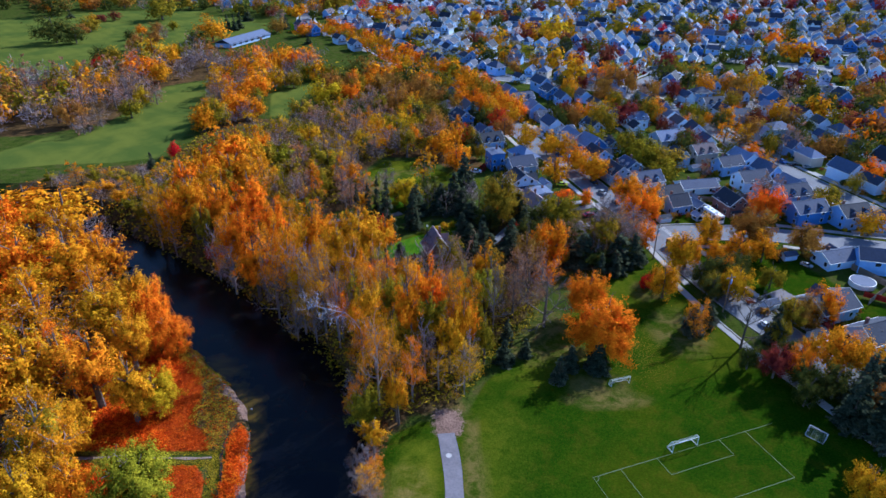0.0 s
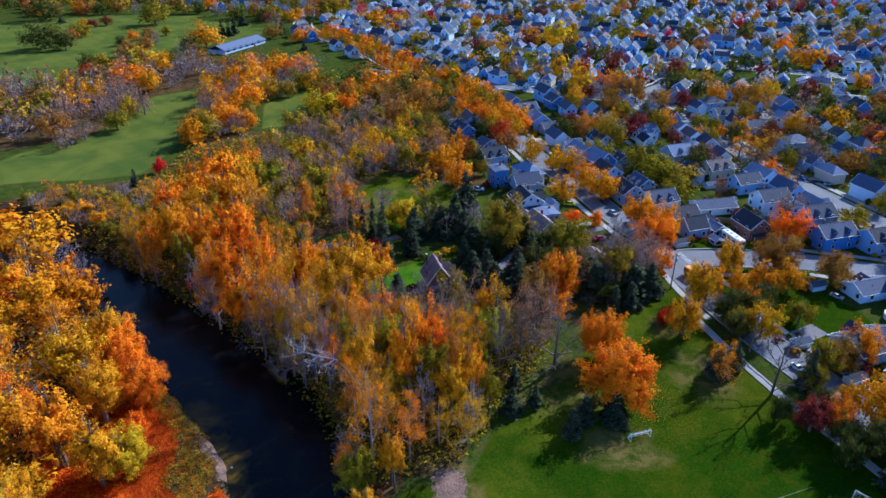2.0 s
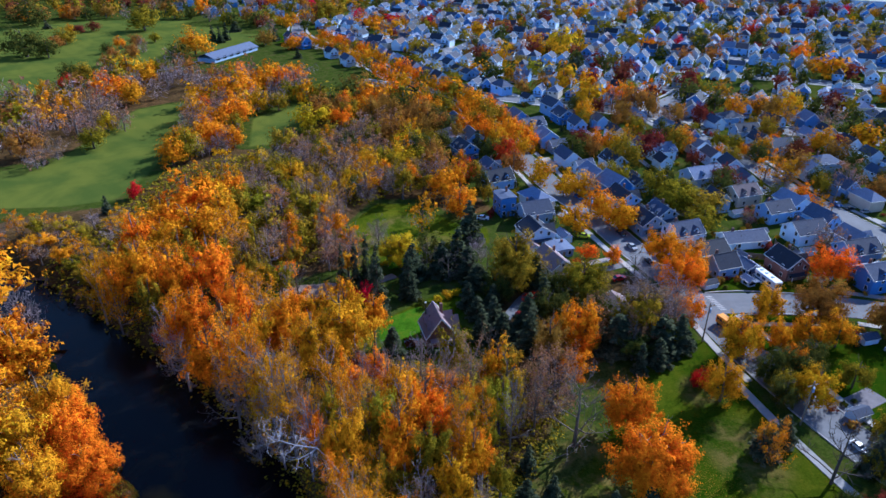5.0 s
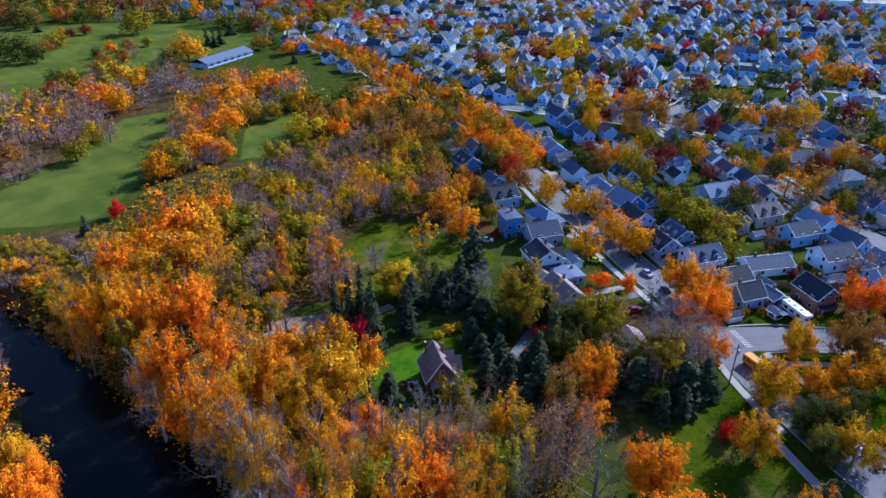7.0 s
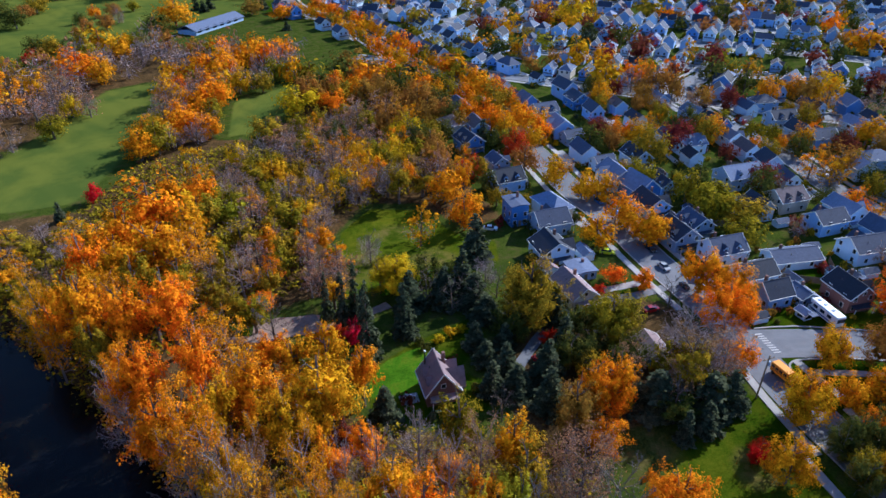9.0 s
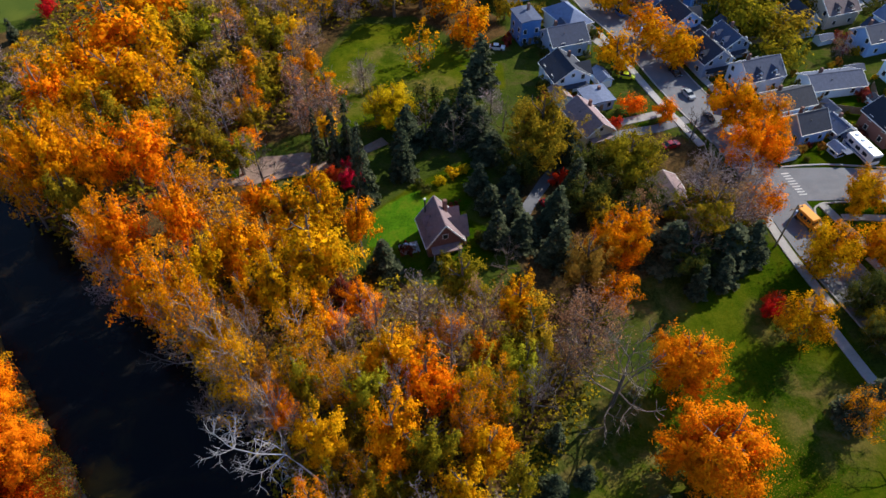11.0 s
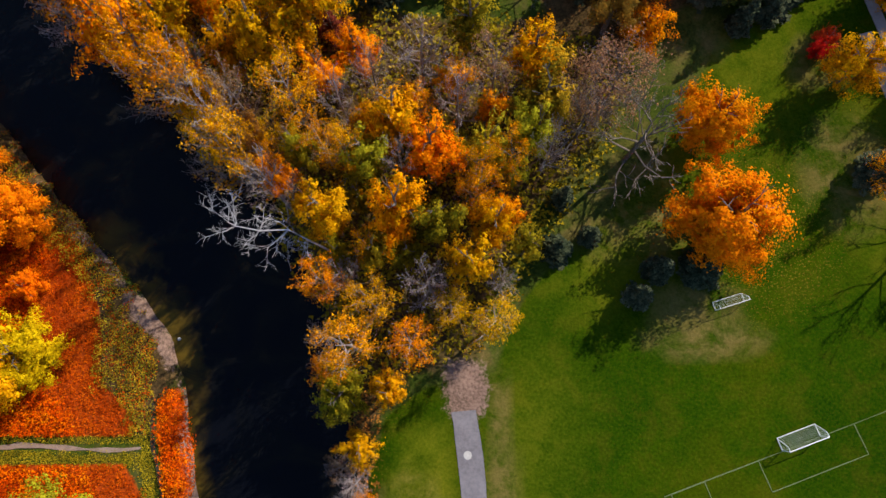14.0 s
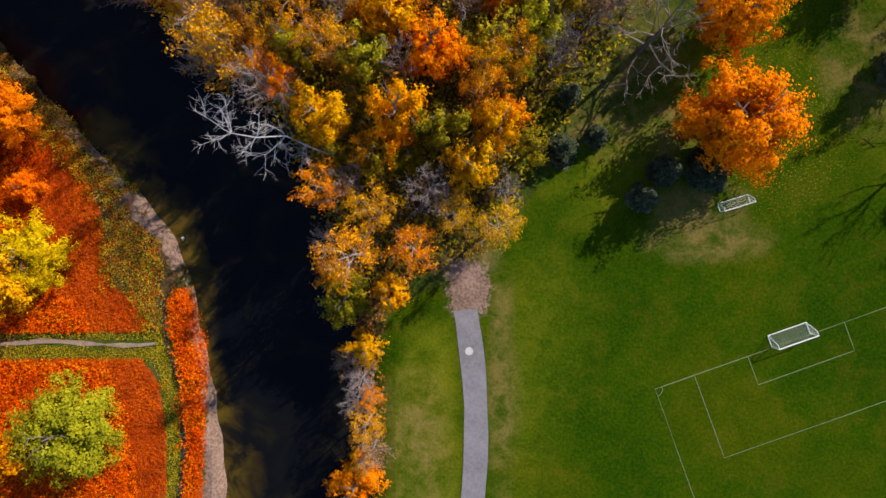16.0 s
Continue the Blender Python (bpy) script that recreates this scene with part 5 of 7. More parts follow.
fill_wood([(-22, 292), (-56, 290), (-52, 320), (-40, 345), (-12, 320), (2, 290), (6, 262)], 6.5, [("russet", 4), ("green", 2), ("orange", 2), ("olive", 2)], 5, 9, 13, 3.4, 5.0, 50, "open")
fill_wood([(-330, 240), (-165, 240), (-140, 256), (-136, 284), (-138, 314), (-112, 340), (-110, 370), (-146, 394), (-168, 370), (-185, 338), (-204, 328), (-330, 290)], 6.2, [("brus", 7), ("russet", 2), ("gold", 1), ("olive", 2), ("bare", 3)], 6, 10, 15, 3.8, 5.8, 150, "open")
fill_wood([(-14, 84), (-13.5, 90), (-18, 99), (-25, 110), (-33, 118), (-60, 141), (-80, 158), (-78, 162), (-58, 146), (-32, 124), (-22, 112), (-14, 100), (-10, 88)], 3.4, [("bgold", 4), ("gold", 2), ("orange", 3), ("olive", 1), ("bare", 3)], 14, 14, 20, 2.8, 4.2, 40)
fill_wood([(-16, 100), (-8, 132), (-26, 142), (-48, 140), (-30, 118)], 5.0, [("bgold", 4), ("gold", 2), ("orange", 3), ("lime", 2), ("bare", 2)], 7, 10, 15, 2.8, 4.2, 30)
fill_wood([(-10, 90), (3, 92), (7, 104), (10, 124), (-6, 130), (-14, 112)], 4.2, [("bgold", 5), ("olive", 2), ("bare", 3), ("orange", 2), ("gold", 2), ("lime", 3)], 8, 7, 12, 2.4, 3.6, 34)
fill_wood([(-44, 142), (-8, 134), (-14, 142), (-22, 150), (-44, 150)], 5.0, [("gold", 3), ("orange", 3), ("bgold", 1)], 9, 11, 15, 3.0, 4.4, 14)
fill_wood([(-128, 192), (-98, 174), (-82, 162), (-78, 180), (-82, 200), (-92, 198), (-112, 197)], 4.8, [("bgold", 4), ("gold", 3), ("olive", 2), ("brus", 2), ("bare", 1)], 15, 4, 7, 2.2, 3.4, 40)
fill_wood([(-46, 164), (-32, 158), (-18, 172), (-22, 186), (-30, 200), (-40, 190)], 4.6, [("brus", 3), ("olive", 3), ("bgold", 3), ("gold", 2)], 10, 6, 11, 2.4, 3.8, 22)
fill_wood([(-34, 205), (-24, 214), (-6, 216), (6, 206), (6, 236), (-20, 240), (-40, 225)], 5.0, [("brus", 3), ("bare", 3), ("bgold", 2), ("orange", 2), ("olive", 2)], 12, 8, 13, 2.6, 4.0, 30)

# ---- houses ----
HOUSES = {}
BUILT = []


def prism(w, d, h, rise):
    bm = bmesh.new()
    x, y = w / 2, d / 2
    a = [bm.verts.new(p) for p in ((-x, -y, -0.3), (x, -y, -0.3), (x, -y, h), (0, -y, h + rise), (-x, -y, h))]
    b = [bm.verts.new((v.co.x, y, v.co.z)) for v in a]
    bm.faces.new(a)
    bm.faces.new(b[::-1])
    for i in range(5):
        bm.faces.new((a[(i + 1) % 5], a[i], b[i], b[(i + 1) % 5]))
    return bm


def gable_roof(w, d, h, rise, over=0.45, thick=0.2, bm=None, m=None):
    bm = bm or bmesh.new()
    made = []
    x, y = w / 2 + over, d / 2 + over
    drop = rise / (w / 2) * over
    for s in (-1, 1):
        p = [(0, -y, h + rise), (0, y, h + rise), (s * x, y, h - drop), (s * x, -y, h - drop)]
        top = [bm.verts.new((a, b, c + thick)) for a, b, c in p]
        low = [bm.verts.new((a, b, c + 0.02)) for a, b, c in p]
        made += top + low
        bm.faces.new(top if s < 0 else top[::-1])
        bm.faces.new(low[::-1] if s < 0 else low)
        for i in range(4):
            j = (i + 1) % 4
            bm.faces.new((top[i], top[j], low[j], low[i]))
    if m is not None:
        bmesh.ops.transform(bm, matrix=m, verts=made)
    bmesh.ops.recalc_face_normals(bm, faces=bm.faces)
    return bm


def hip_roof(w, d, h, rise, over=0.5):
    bm = bmesh.new()
    x, y = w / 2 + over, d / 2 + over
    k = max(0.3, y - x)
    e = [bm.verts.new(p) for p in ((-x, -y, h + 0.1), (x, -y, h + 0.1), (x, y, h + 0.1), (-x, y, h + 0.1))]
    l = [bm.verts.new((v.co.x, v.co.y, h - 0.12)) for v in e]
    r0, r1 = bm.verts.new((0, -k, h + rise)), bm.verts.new((0, k, h + rise))
    for f in ((e[0], e[1], r0), (e[1], e[2], r1, r0), (e[2], e[3], r1), (e[3], e[0], r0, r1)):
        bm.faces.new(f)
    for i in range(4):
        j = (i + 1) % 4
        bm.faces.new((e[i], l[i], l[j], e[j]))
    bm.faces.new(l)
    bmesh.ops.recalc_face_normals(bm, faces=bm.faces)
    return bm


def window_on(top, x, y, z, face, w=1.0, h=1.3, glass_only=False):
    """A window set proud of a wall; face is the side it looks to: -y, +y, -x or +x."""
    yaw = {"-y": 0, "+y": 180, "-x": -90, "+x": 90}[face]
    if glass_only:
        ob = part("window", box(bmesh.new(), -w / 2, -0.04, 0, w / 2, 0.05, h), GLASS, top)
    else:
        fr = box(bmesh.new(), -w / 2 - 0.1, -0.06, -0.1, w / 2 + 0.1, 0.06, h + 0.1)
        ob = part("window", fr, TRIM, top)
        part("pane", box(bmesh.new(), -w / 2, -0.085, 0, w / 2, -0.055, h), GLASS, ob, "dark glass pane")
    ob.matrix_basis = pose(x, y, z, 0, 0, yaw)
    return ob


def house(w, d, h, rise, roof, wall, style="gable", near=True):
    """A detached house, ridge along y, its front to -y."""
    key = (w, d, h, rise, roof, wall, style, near)
    if key in HOUSES:
        return HOUSES[key]
    top = empty("house")
    tagged(top, "%s %s house with %s %s roof" % ("two-storey" if h > 4 else "single-storey", {"brick": "red brick", "azure": "bright blue", "blue": "pale blue"}.get(wall, wall), {"slate": "a grey", "charcoal": "a charcoal", "pale": "a pale grey", "brown": "a brown", "mauve": "a weathered pinkish"}[roof], {"gable": "gabled", "hip": "hipped", "cross": "cross-gabled", "flat": "low"}[style]), "house")
    if style == "hip":
        part("wall", box(bmesh.new(), -w / 2, -d / 2, -0.3, w / 2, d / 2, h), WALL[wall], top)
        part("roof", hip_roof(w, d, h, rise), ROOF[roof], top)
    elif style == "flat":
        part("wall", box(bmesh.new(), -w / 2, -d / 2, -0.3, w / 2, d / 2, h), WALL[wall], top)
        part("roof", gable_roof(w, d, h, 0.35, 0.4), ROOF[roof], top)
    else:
        part("wall", prism(w, d, h, rise), WALL[wall], top)
        rb = gable_roof(w, d, h, rise)
        if style == "cross":
            ww, ext = w * 0.5, w * 0.5 + 1.3
            bm = prism(ww, ext, h - 0.2, rise * 0.72)
            bmesh.ops.transform(bm, matrix=pose(ext / 2, -d * 0.12, 0, 0, 0, 90), verts=bm.verts)
            part("wing", bm, WALL[wall], top)
            gable_roof(ww, ext, h - 0.2, rise * 0.72, 0.35, 0.18, rb, pose(ext / 2, -d * 0.12, 0, 0, 0, 90))
        part("roof", rb, ROOF[roof], top)
        bars = bmesh.new()
        L = math.hypot(w / 2 + 0.45, rise + rise / (w / 2) * 0.45)
        for s in (-1, 1):
            bg = bmesh.new() if near else bars
            for e in (-1, 1):
                q = pose(0, s * (d / 2 + 0.46), h + rise + 0.1, 0, e * math.degrees(math.atan2(rise, w / 2)), 0)
                box(bg, 0 if e > 0 else -L, -0.05, -0.16, L if e > 0 else 0, 0.05, 0.12, 0, q)
            if near:
                part("bargeboard", bg, TRIM, top, "white painted bargeboard")
        eave = h - rise / (w / 2) * 0.45
        for s in (-1, 1):
            gt = bmesh.new() if near else bars
            box(gt, s * (w / 2 + 0.51) - 0.06, -d / 2 - 0.4, eave - 0.02, s * (w / 2 + 0.51) + 0.06, d / 2 + 0.4, eave + 0.17)
            if near:
                part("gutter", gt, TRIM, top, "white eaves gutter")
        if near:
            bars.free()
            part("ridge_cap", box(bmesh.new(), -0.14, -d / 2 - 0.44, h + rise + 0.15, 0.14, d / 2 + 0.44, h + rise + 0.24, 0.03), ROOF[roof], top)
        else:
            part("trim", bars, TRIM, top, "white painted bargeboards and gutters")
    if near and style == "gable" and h > 4:
        for y0 in (-0.22 * d, 0.2 * d):
            zt = h + rise * 0.42
            bm = prism(1.7, w * 0.3, zt, 0.8)
            bmesh.ops.transform(bm, matrix=pose(-w * 0.27, y0, 0, 0, 0, 90), verts=bm.verts)
            dormer = part("dormer", bm, WALL[wall], top)
            part("dormer_roof", gable_roof(1.7, w * 0.3, zt, 0.8, 0.22, 0.12, None, pose(-w * 0.27, y0, 0, 0, 0, 90)), ROOF[roof], dormer)
            window_on(dormer, -w * 0.42, y0, zt - 1.05, "-x", 0.9, 0.9, True)
    if near and style != "flat":
        for a, b in ((-0.24, 0.12), (0.30, -0.22)):
            z = h + rise * (1 - abs(a) * 2)
            part("vent_pipe", rod(bmesh.new(), (a * w, b * d, z - 0.2), (a * w, b * d, z + 0.55), 0.09, 0.09, 8), DARKMETAL, top, "dark roof vent pipe")
    if style == "hip":
        gt = bmesh.new()
        for s in (-1, 1):
            box(gt, s * (w / 2 + 0.54) - 0.05, -d / 2 - 0.5, h - 0.12, s * (w / 2 + 0.54) + 0.05, d / 2 + 0.5, h + 0.08)
            box(gt, -w / 2 - 0.5, s * (d / 2 + 0.54) - 0.05, h - 0.12, w / 2 + 0.5, s * (d / 2 + 0.54) + 0.05, h + 0.08)
        part("gutter", gt, TRIM, top, "white eaves gutter")
    # porch, chimney, windows, door
    if style in ("gable", "cross"):
        pb = box(bmesh.new(), -w * 0.42, -d / 2 - 1.9, 2.45, w * 0.42, -d / 2, 2.62)
        porch = part("porch", pb, ROOF[roof], top)
        if near:
            for x in (-0.38, 0.38):
                part("porch_post", box(bmesh.new(), x * w - 0.07, -d / 2 - 1.75, 0, x * w + 0.07, -d / 2 - 1.6, 2.45), TRIM, porch, "white porch post")
    if near:
        part("chimney", box(bmesh.new(), w * 0.16, d * 0.18, h * 0.8, w * 0.16 + 0.7, d * 0.18 + 0.7, h + rise + 0.8, 0.03), BRICKWORK, top, "brick chimney")
        part("door", box(bmesh.new(), -0.5, -d / 2 - 0.06, 0.1, 0.5, -d / 2 + 0.02, 2.15), TIMBER, top, "panelled front door")
        floors = (1.0, 3.7) if h > 4 else (1.0,)
        for z in floors:
            for f in (-0.3, 0.3):
                window_on(top, f * w, -d / 2, z, "-y")
                window_on(top, f * w, d / 2, z, "+y")
            for f in (-0.28, 0.22):
                window_on(top, -w / 2, f * d, z, "-x")
                if style != "cross":
                    window_on(top, w / 2, f * d, z, "+x")
        if style != "hip" and style != "flat":
            window_on(top, 0, -d / 2, h + rise * 0.2, "-y", 0.9, 1.0)
    else:
        for x, z in ((-0.22, 3.4), (0.22, 3.4)):
            window_on(top, x * w, -d / 2, min(z, h - 1.5), "-y", 1.1, 1.3, True)
        window_on(top, -w / 2, 0, min(3.2, h - 1.5), "-x", 1.6, 1.3, True)
    HOUSES[key] = top
    return top


SEATED = set()


def seat(top, m, group):
    if top in SEATED:
        ob = copy_thing(top, m)
    else:
        ob, top.matrix_basis = top, m
        SEATED.add(top)
    return tagged(ob, group=group)


FAR_HOUSES = []


def pieces_of(top):
    """Meshes and poses of the parts of a template that stands unturned at the origin."""
    if top not in PIECES:
        bpy.context.view_layer.update()
        PIECES[top] = [(o.data, o.matrix_world.copy()) for o in top.children_recursive]
    return PIECES[top]


PIECES = {}


DRIVE = part("driveway", box(bmesh.new(), -1.0, -5.0, -0.05, 1.0, 4.0, 0.045), CONCRETE, None)
DRIVE.matrix_basis = pose(38.2, 176.5, 0, 0, 0, -72)
tagged(DRIVE, "pale concrete driveway beside a house", "driveway", "driveways", "structure")
FAR_DRIVES = []


def put_drive(x, y, rot, w, d):
    m = pose(x, y, 0, 0, 0, rot) @ pose(w * 0.5 + 1.1, -d * 0.5 + 1.0, 0)
    if y > 392 or x > 205 or x < -75:
        FAR_DRIVES.append((DRIVE.data, m))
        return
    ob = DRIVE.copy()
    scene.collection.objects.link(ob)
    ob.matrix_basis = m


def put_house(x, y, rot, spec, near=True, scale=1.0):
    scale /= UNIT * 0.97
    if not near:
        put_drive(x, y, rot, spec[0] * scale, spec[1] * scale)
    if not near and (y > 392 or x > 205 or x < -75):
        FAR_HOUSES.append((spec, pose(x, y, 0, 0, 0, rot) @ Matrix.Diagonal((scale, scale, scale, 1))))
        BUILT.append((x, y, max(spec[0], spec[1]) * 0.5 * scale))
        return
    ob = seat(house(*spec, near=near), pose(x, y, 0, 0, 0, rot) @ Matrix.Diagonal((scale, scale, scale, 1)), "houses of the neighbourhood")
    BUILT.append((x, y, max(spec[0], spec[1]) * 0.5 * scale))
    return ob


def row_of_houses(rows):
    for x, y, rot, w, d, h, rise, roof, wall, style in rows:
        put_house(x, y + 1.2, rot, (w, d, h, rise, roof, wall, style), True, 0.93)
        YARDS.append((x, y + 1.2, rot, w, d, roof))


def garage(x, y, rot, roof):
    """A small detached garage with a wide door."""
    key = ("garage", roof)
    if key not in HOUSES:
        top = empty("garage")
        part("wall", prism(3.6, 5.8, 2.2, 1.1), WALL["white"], top)
        part("roof", gable_roof(3.6, 5.8, 2.2, 1.1, 0.3, 0.14), ROOF[roof], top)
        part("door", box(bmesh.new(), -1.3, -2.95, 0.05, 1.3, -2.88, 2.0, 0.01), TRIM, top, "white garage door")
        for s in (-1, 1):
            part("gutter", box(bmesh.new(), s * 2.12 - 0.05, -3.1, 1.98, s * 2.12 + 0.05, 3.1, 2.12), TRIM, top)
        HOUSES[key] = tagged(top, "small white garage with a %s shingle roof" % {"slate": "grey", "charcoal": "charcoal", "pale": "pale grey", "brown": "brown", "mauve": "pinkish"}[roof], "garage")
    seat(HOUSES[key], pose(x, y, 0, 0, 0, rot) @ Matrix.Scale(0.78, 4), "detached garages")
    BUILT.append((x, y, 2.4))


YARDS = []


row_of_houses([
    (17.5, 205, 18, 6, 8, 7.5, 1.6, "slate", "azure", "flat"), (25.5, 200, 108, 9, 11, 4.6, 3.2, "slate", "grey", "cross"), (24, 187.5, 18, 10, 10, 4.2, 3.2, "charcoal", "white", "cross"),
    (29.5, 180, 18, 7, 7, 2.8, 0.5, "pale", "grey", "flat"), (26.5, 171.5, 22, 7.5, 12, 3.6, 2.8, "mauve", "cream", "gable"), (15.5, 238, 22, 9, 11, 4.6, 3.2, "slate", "grey", "cross"), (17, 224.5, 112, 9, 11, 4.6, 3.2, "charcoal", "blue", "gable"), (7.5, 253, 25, 9, 11, 4.6, 3.2, "charcoal", "azure", "gable"),
])
row_of_houses([
    (2.5, 268, 25, 9, 11, 4.6, 3.2, "mauve", "cream", "hip"), (55, 193.5, 18, 9, 11, 4.6, 3.2, "charcoal", "grey", "gable"), (52.5, 209, 18, 9, 11, 4.6, 3.2, "charcoal", "blue", "cross"), (61, 199, 18, 8, 9, 4.2, 2.8, "slate", "grey", "gable"),
    (63, 186.5, 108, 9, 11, 4.6, 3.2, "slate", "white", "gable"), (66.5, 177.5, 108, 8, 11, 3.6, 2.6, "charcoal", "white", "gable"), (67, 169.5, 108, 7, 8, 4.0, 3.2, "charcoal", "blue", "gable"), (73.5, 170, 18, 5, 6, 2.8, 1.4, "slate", "grey", "gable"),
])
row_of_houses([
    (78, 184.5, 100, 8, 15, 3.0, 2.0, "slate", "white", "gable"), (82.5, 169.5, 15, 8, 10, 4.8, 3.2, "charcoal", "brick", "cross"), (76, 250, 108, 9, 11, 4.6, 3.0, "pale", "white", "gable"), (82, 226, 108, 10, 15, 5.0, 3.2, "pale", "grey", "gable"),
    (89, 212, 108, 9, 11, 4.6, 3.0, "brown", "cream", "gable"), (93.5, 200, 108, 8, 11, 4.6, 2.8, "slate", "blue", "cross"), (95.5, 187, 104, 9, 12, 4.6, 3.0, "slate", "white", "cross"), (103, 176, 104, 9, 12, 4.6, 3.0, "slate", "blue", "gable"),
])
row_of_houses([
    (101, 163.5, 104, 9, 13, 5.2, 2.8, "slate", "azure", "gable"), (112, 161, 104, 9, 12, 5.2, 2.8, "charcoal", "blue", "gable"), (83, 117, 110, 10, 13, 3.8, 3.0, "slate", "grey", "cross"), (87, 106, 110, 9, 12, 3.8, 3.0, "charcoal", "grey", "gable"),
    (97, 139, 105, 8, 13, 2.9, 2.0, "slate", "white", "cross"), (116, 290, 100, 9, 11, 4.6, 2.8, "slate", "blue", "hip"), (115, 273, 100, 9, 12, 4.6, 2.8, "charcoal", "grey", "gable"), (119.5, 255, 100, 9, 11, 4.6, 2.8, "slate", "blue", "cross"),
])
row_of_houses([
    (127, 238, 100, 9, 12, 4.6, 2.8, "pale", "grey", "hip"), (87, 277, 18, 9, 13, 4.6, 2.8, "pale", "blue", "gable"), (49, 294, 18, 9, 11, 4.6, 3.0, "slate", "azure", "cross"), (35, 281, 112, 9, 11, 4.6, 3.0, "slate", "grey", "gable"),
    (41, 258, 112, 9, 11, 4.6, 3.2, "slate", "grey", "cross"), (46.5, 237, 112, 9, 11, 4.6, 3.2, "slate", "white", "gable"), (57, 240, 18, 8, 11, 4.6, 3.2, "charcoal", "grey", "gable"), (60, 222, 18, 9, 11, 4.6, 3.2, "charcoal", "blue", "gable"),
])
# villa in the wood, sheds


def villa(x, y, rot):
    """The steep-roofed house in the wood: a main gable, two gabled wings to one side and a lean-to dormer on the other."""
    w, d, h, rise = 6.8, 7.4, 3.4, 4.6
    top = house(w, d, h, rise, "mauve", "brick", "cross")
    for y0, ext, low in ((d * 0.30, w * 0.5 + 0.7, 0.9),):
        bm = prism(2.8, ext, h - 0.3, rise * 0.62)
        bmesh.ops.transform(bm, matrix=pose(ext / 2, y0, 0, 0, 0, 90), verts=bm.verts)
        part("wing", bm, WALL["brick"], top)
        part("wing_roof", gable_roof(2.8, ext, h - 0.3, rise * 0.62, 0.3, 0.18, None, pose(ext / 2, y0, 0, 0, 0, 90)), ROOF["mauve"], top)
    for y0 in (-1.6, 1.3):
        bm = prism(1.7, 2.6, h + 1.5, 1.1)
        bmesh.ops.transform(bm, matrix=pose(-1.6, y0, 0, 0, 0, 90), verts=bm.verts)
        dormer = part("dormer", bm, WALL["brick"], top)
        part("dormer_roof", gable_roof(1.7, 2.6, h + 1.5, 1.1, 0.25, 0.14, None, pose(-1.6, y0, 0, 0, 0, 90)), ROOF["mauve"], dormer)
        window_on(dormer, -2.9, y0, h + 0.7, "-x", 0.8, 0.8, True)
    flue = part("flue", rod(bmesh.new(), (-w * 0.3, d * 0.42, h), (-w * 0.3, d * 0.42, h + rise + 0.6), 0.16, 0.16, 10), DARKMETAL, top)
    part("cap", rod(bmesh.new(), (-w * 0.3, d * 0.42, h + rise + 0.6), (-w * 0.3, d * 0.42, h + rise + 0.85), 0.24, 0.2, 10), TRIM, flue, "pale flue cap")
    seat(top, pose(x, y, 0, 0, 0, rot) @ Matrix.Scale(0.84, 4), "houses of the neighbourhood")
    tagged(top, "steep-roofed brick villa with weathered pinkish shingles on a lawn", "house")
    BUILT.append((x, y, 5))


villa(-1.6, 144.4, 16)


def terrace(x, y, rot):
    """A small paved terrace with white garden furniture."""
    top = tagged(empty("terrace", pose(x, y, 0, 0, 0, rot)), "small pale stone terrace beside the brick villa", "terrace")
    for i in range(4):
        for j in range(3):
            part("slab", box(bmesh.new(), -1.6 + i * 0.8, -1.2 + j * 0.8, -0.05, -0.83 + i * 0.8, -0.43 + j * 0.8, 0.07 + 0.01 * ((i + j) % 2), 0.015), CONCRETE, top)
    tb = tagged(empty("garden_table", pose(x + 0.1, y + 0.1, 0.07, 0, 0, rot)), "round white metal garden table on a stone terrace", "table")
    part("tabletop", rod(bmesh.new(), (0, 0, 0.55), (0, 0, 0.6), 0.5, 0.5, 16), PALEPAINT, tb)
    part("pedestal", rod(bmesh.new(), (0, 0, 0), (0, 0, 0.55), 0.14, 0.05, 8), PALEPAINT, tb)
    first = None
    for a in (20, 140, 260):
        m = pose(x + 0.1 + 0.85 * math.cos(radians(a)), y + 0.1 + 0.85 * math.sin(radians(a)), 0.07, 0, 0, a + 90)
        if first is None:
            first = tagged(empty("garden_chair", m), "white metal garden chair on a stone terrace", "chair", "garden chairs")
            part("seat", box(bmesh.new(), -0.19, -0.19, 0.33, 0.19, 0.19, 0.37, 0.01), PALEPAINT, first)
            part("backrest", box(bmesh.new(), -0.19, -0.21, 0.4, 0.19, -0.17, 0.72, 0.01), PALEPAINT, first)
            for u in (-0.16, 0.16):
                for v in (-0.16, 0.16):
                    part("leg", rod(bmesh.new(), (u, v, 0), (u, v, 0.34), 0.018, 0.018, 6), PALEPAINT, first)
        else:
            copy_thing(first, m)


terrace(-6.6, 142.6, 16)
_shed = seat(house(5.4, 7.0, 2.4, 1.5, "mauve", "azure", "gable", near=False), pose(37.6, 154, 0, 0, 0, 12) @ Matrix.Scale(0.85, 4), "houses of the neighbourhood")
BUILT.append((37.6, 154, 4))

for _x, _y, _rot, _w, _d, _roof in YARDS:
    for _px, _py in ((_w * 0.42 + 1.6, _d * 0.55 + 2.6), (-_w * 0.42 - 1.6, _d * 0.55 + 2.6), (0.0, _d * 0.55 + 4.0)):
        _q = pose(_x, _y, 0, 0, 0, _rot) @ Vector((_px, _py, 0))
        if all(math.hypot(_q.x - a, _q.y - b) > c * 0.95 + 2.4 for a, b, c in BUILT) and not on_road(_q.x, _q.y) and _q.x > 20:
            garage(_q.x, _q.y, _rot, _roof)
            break

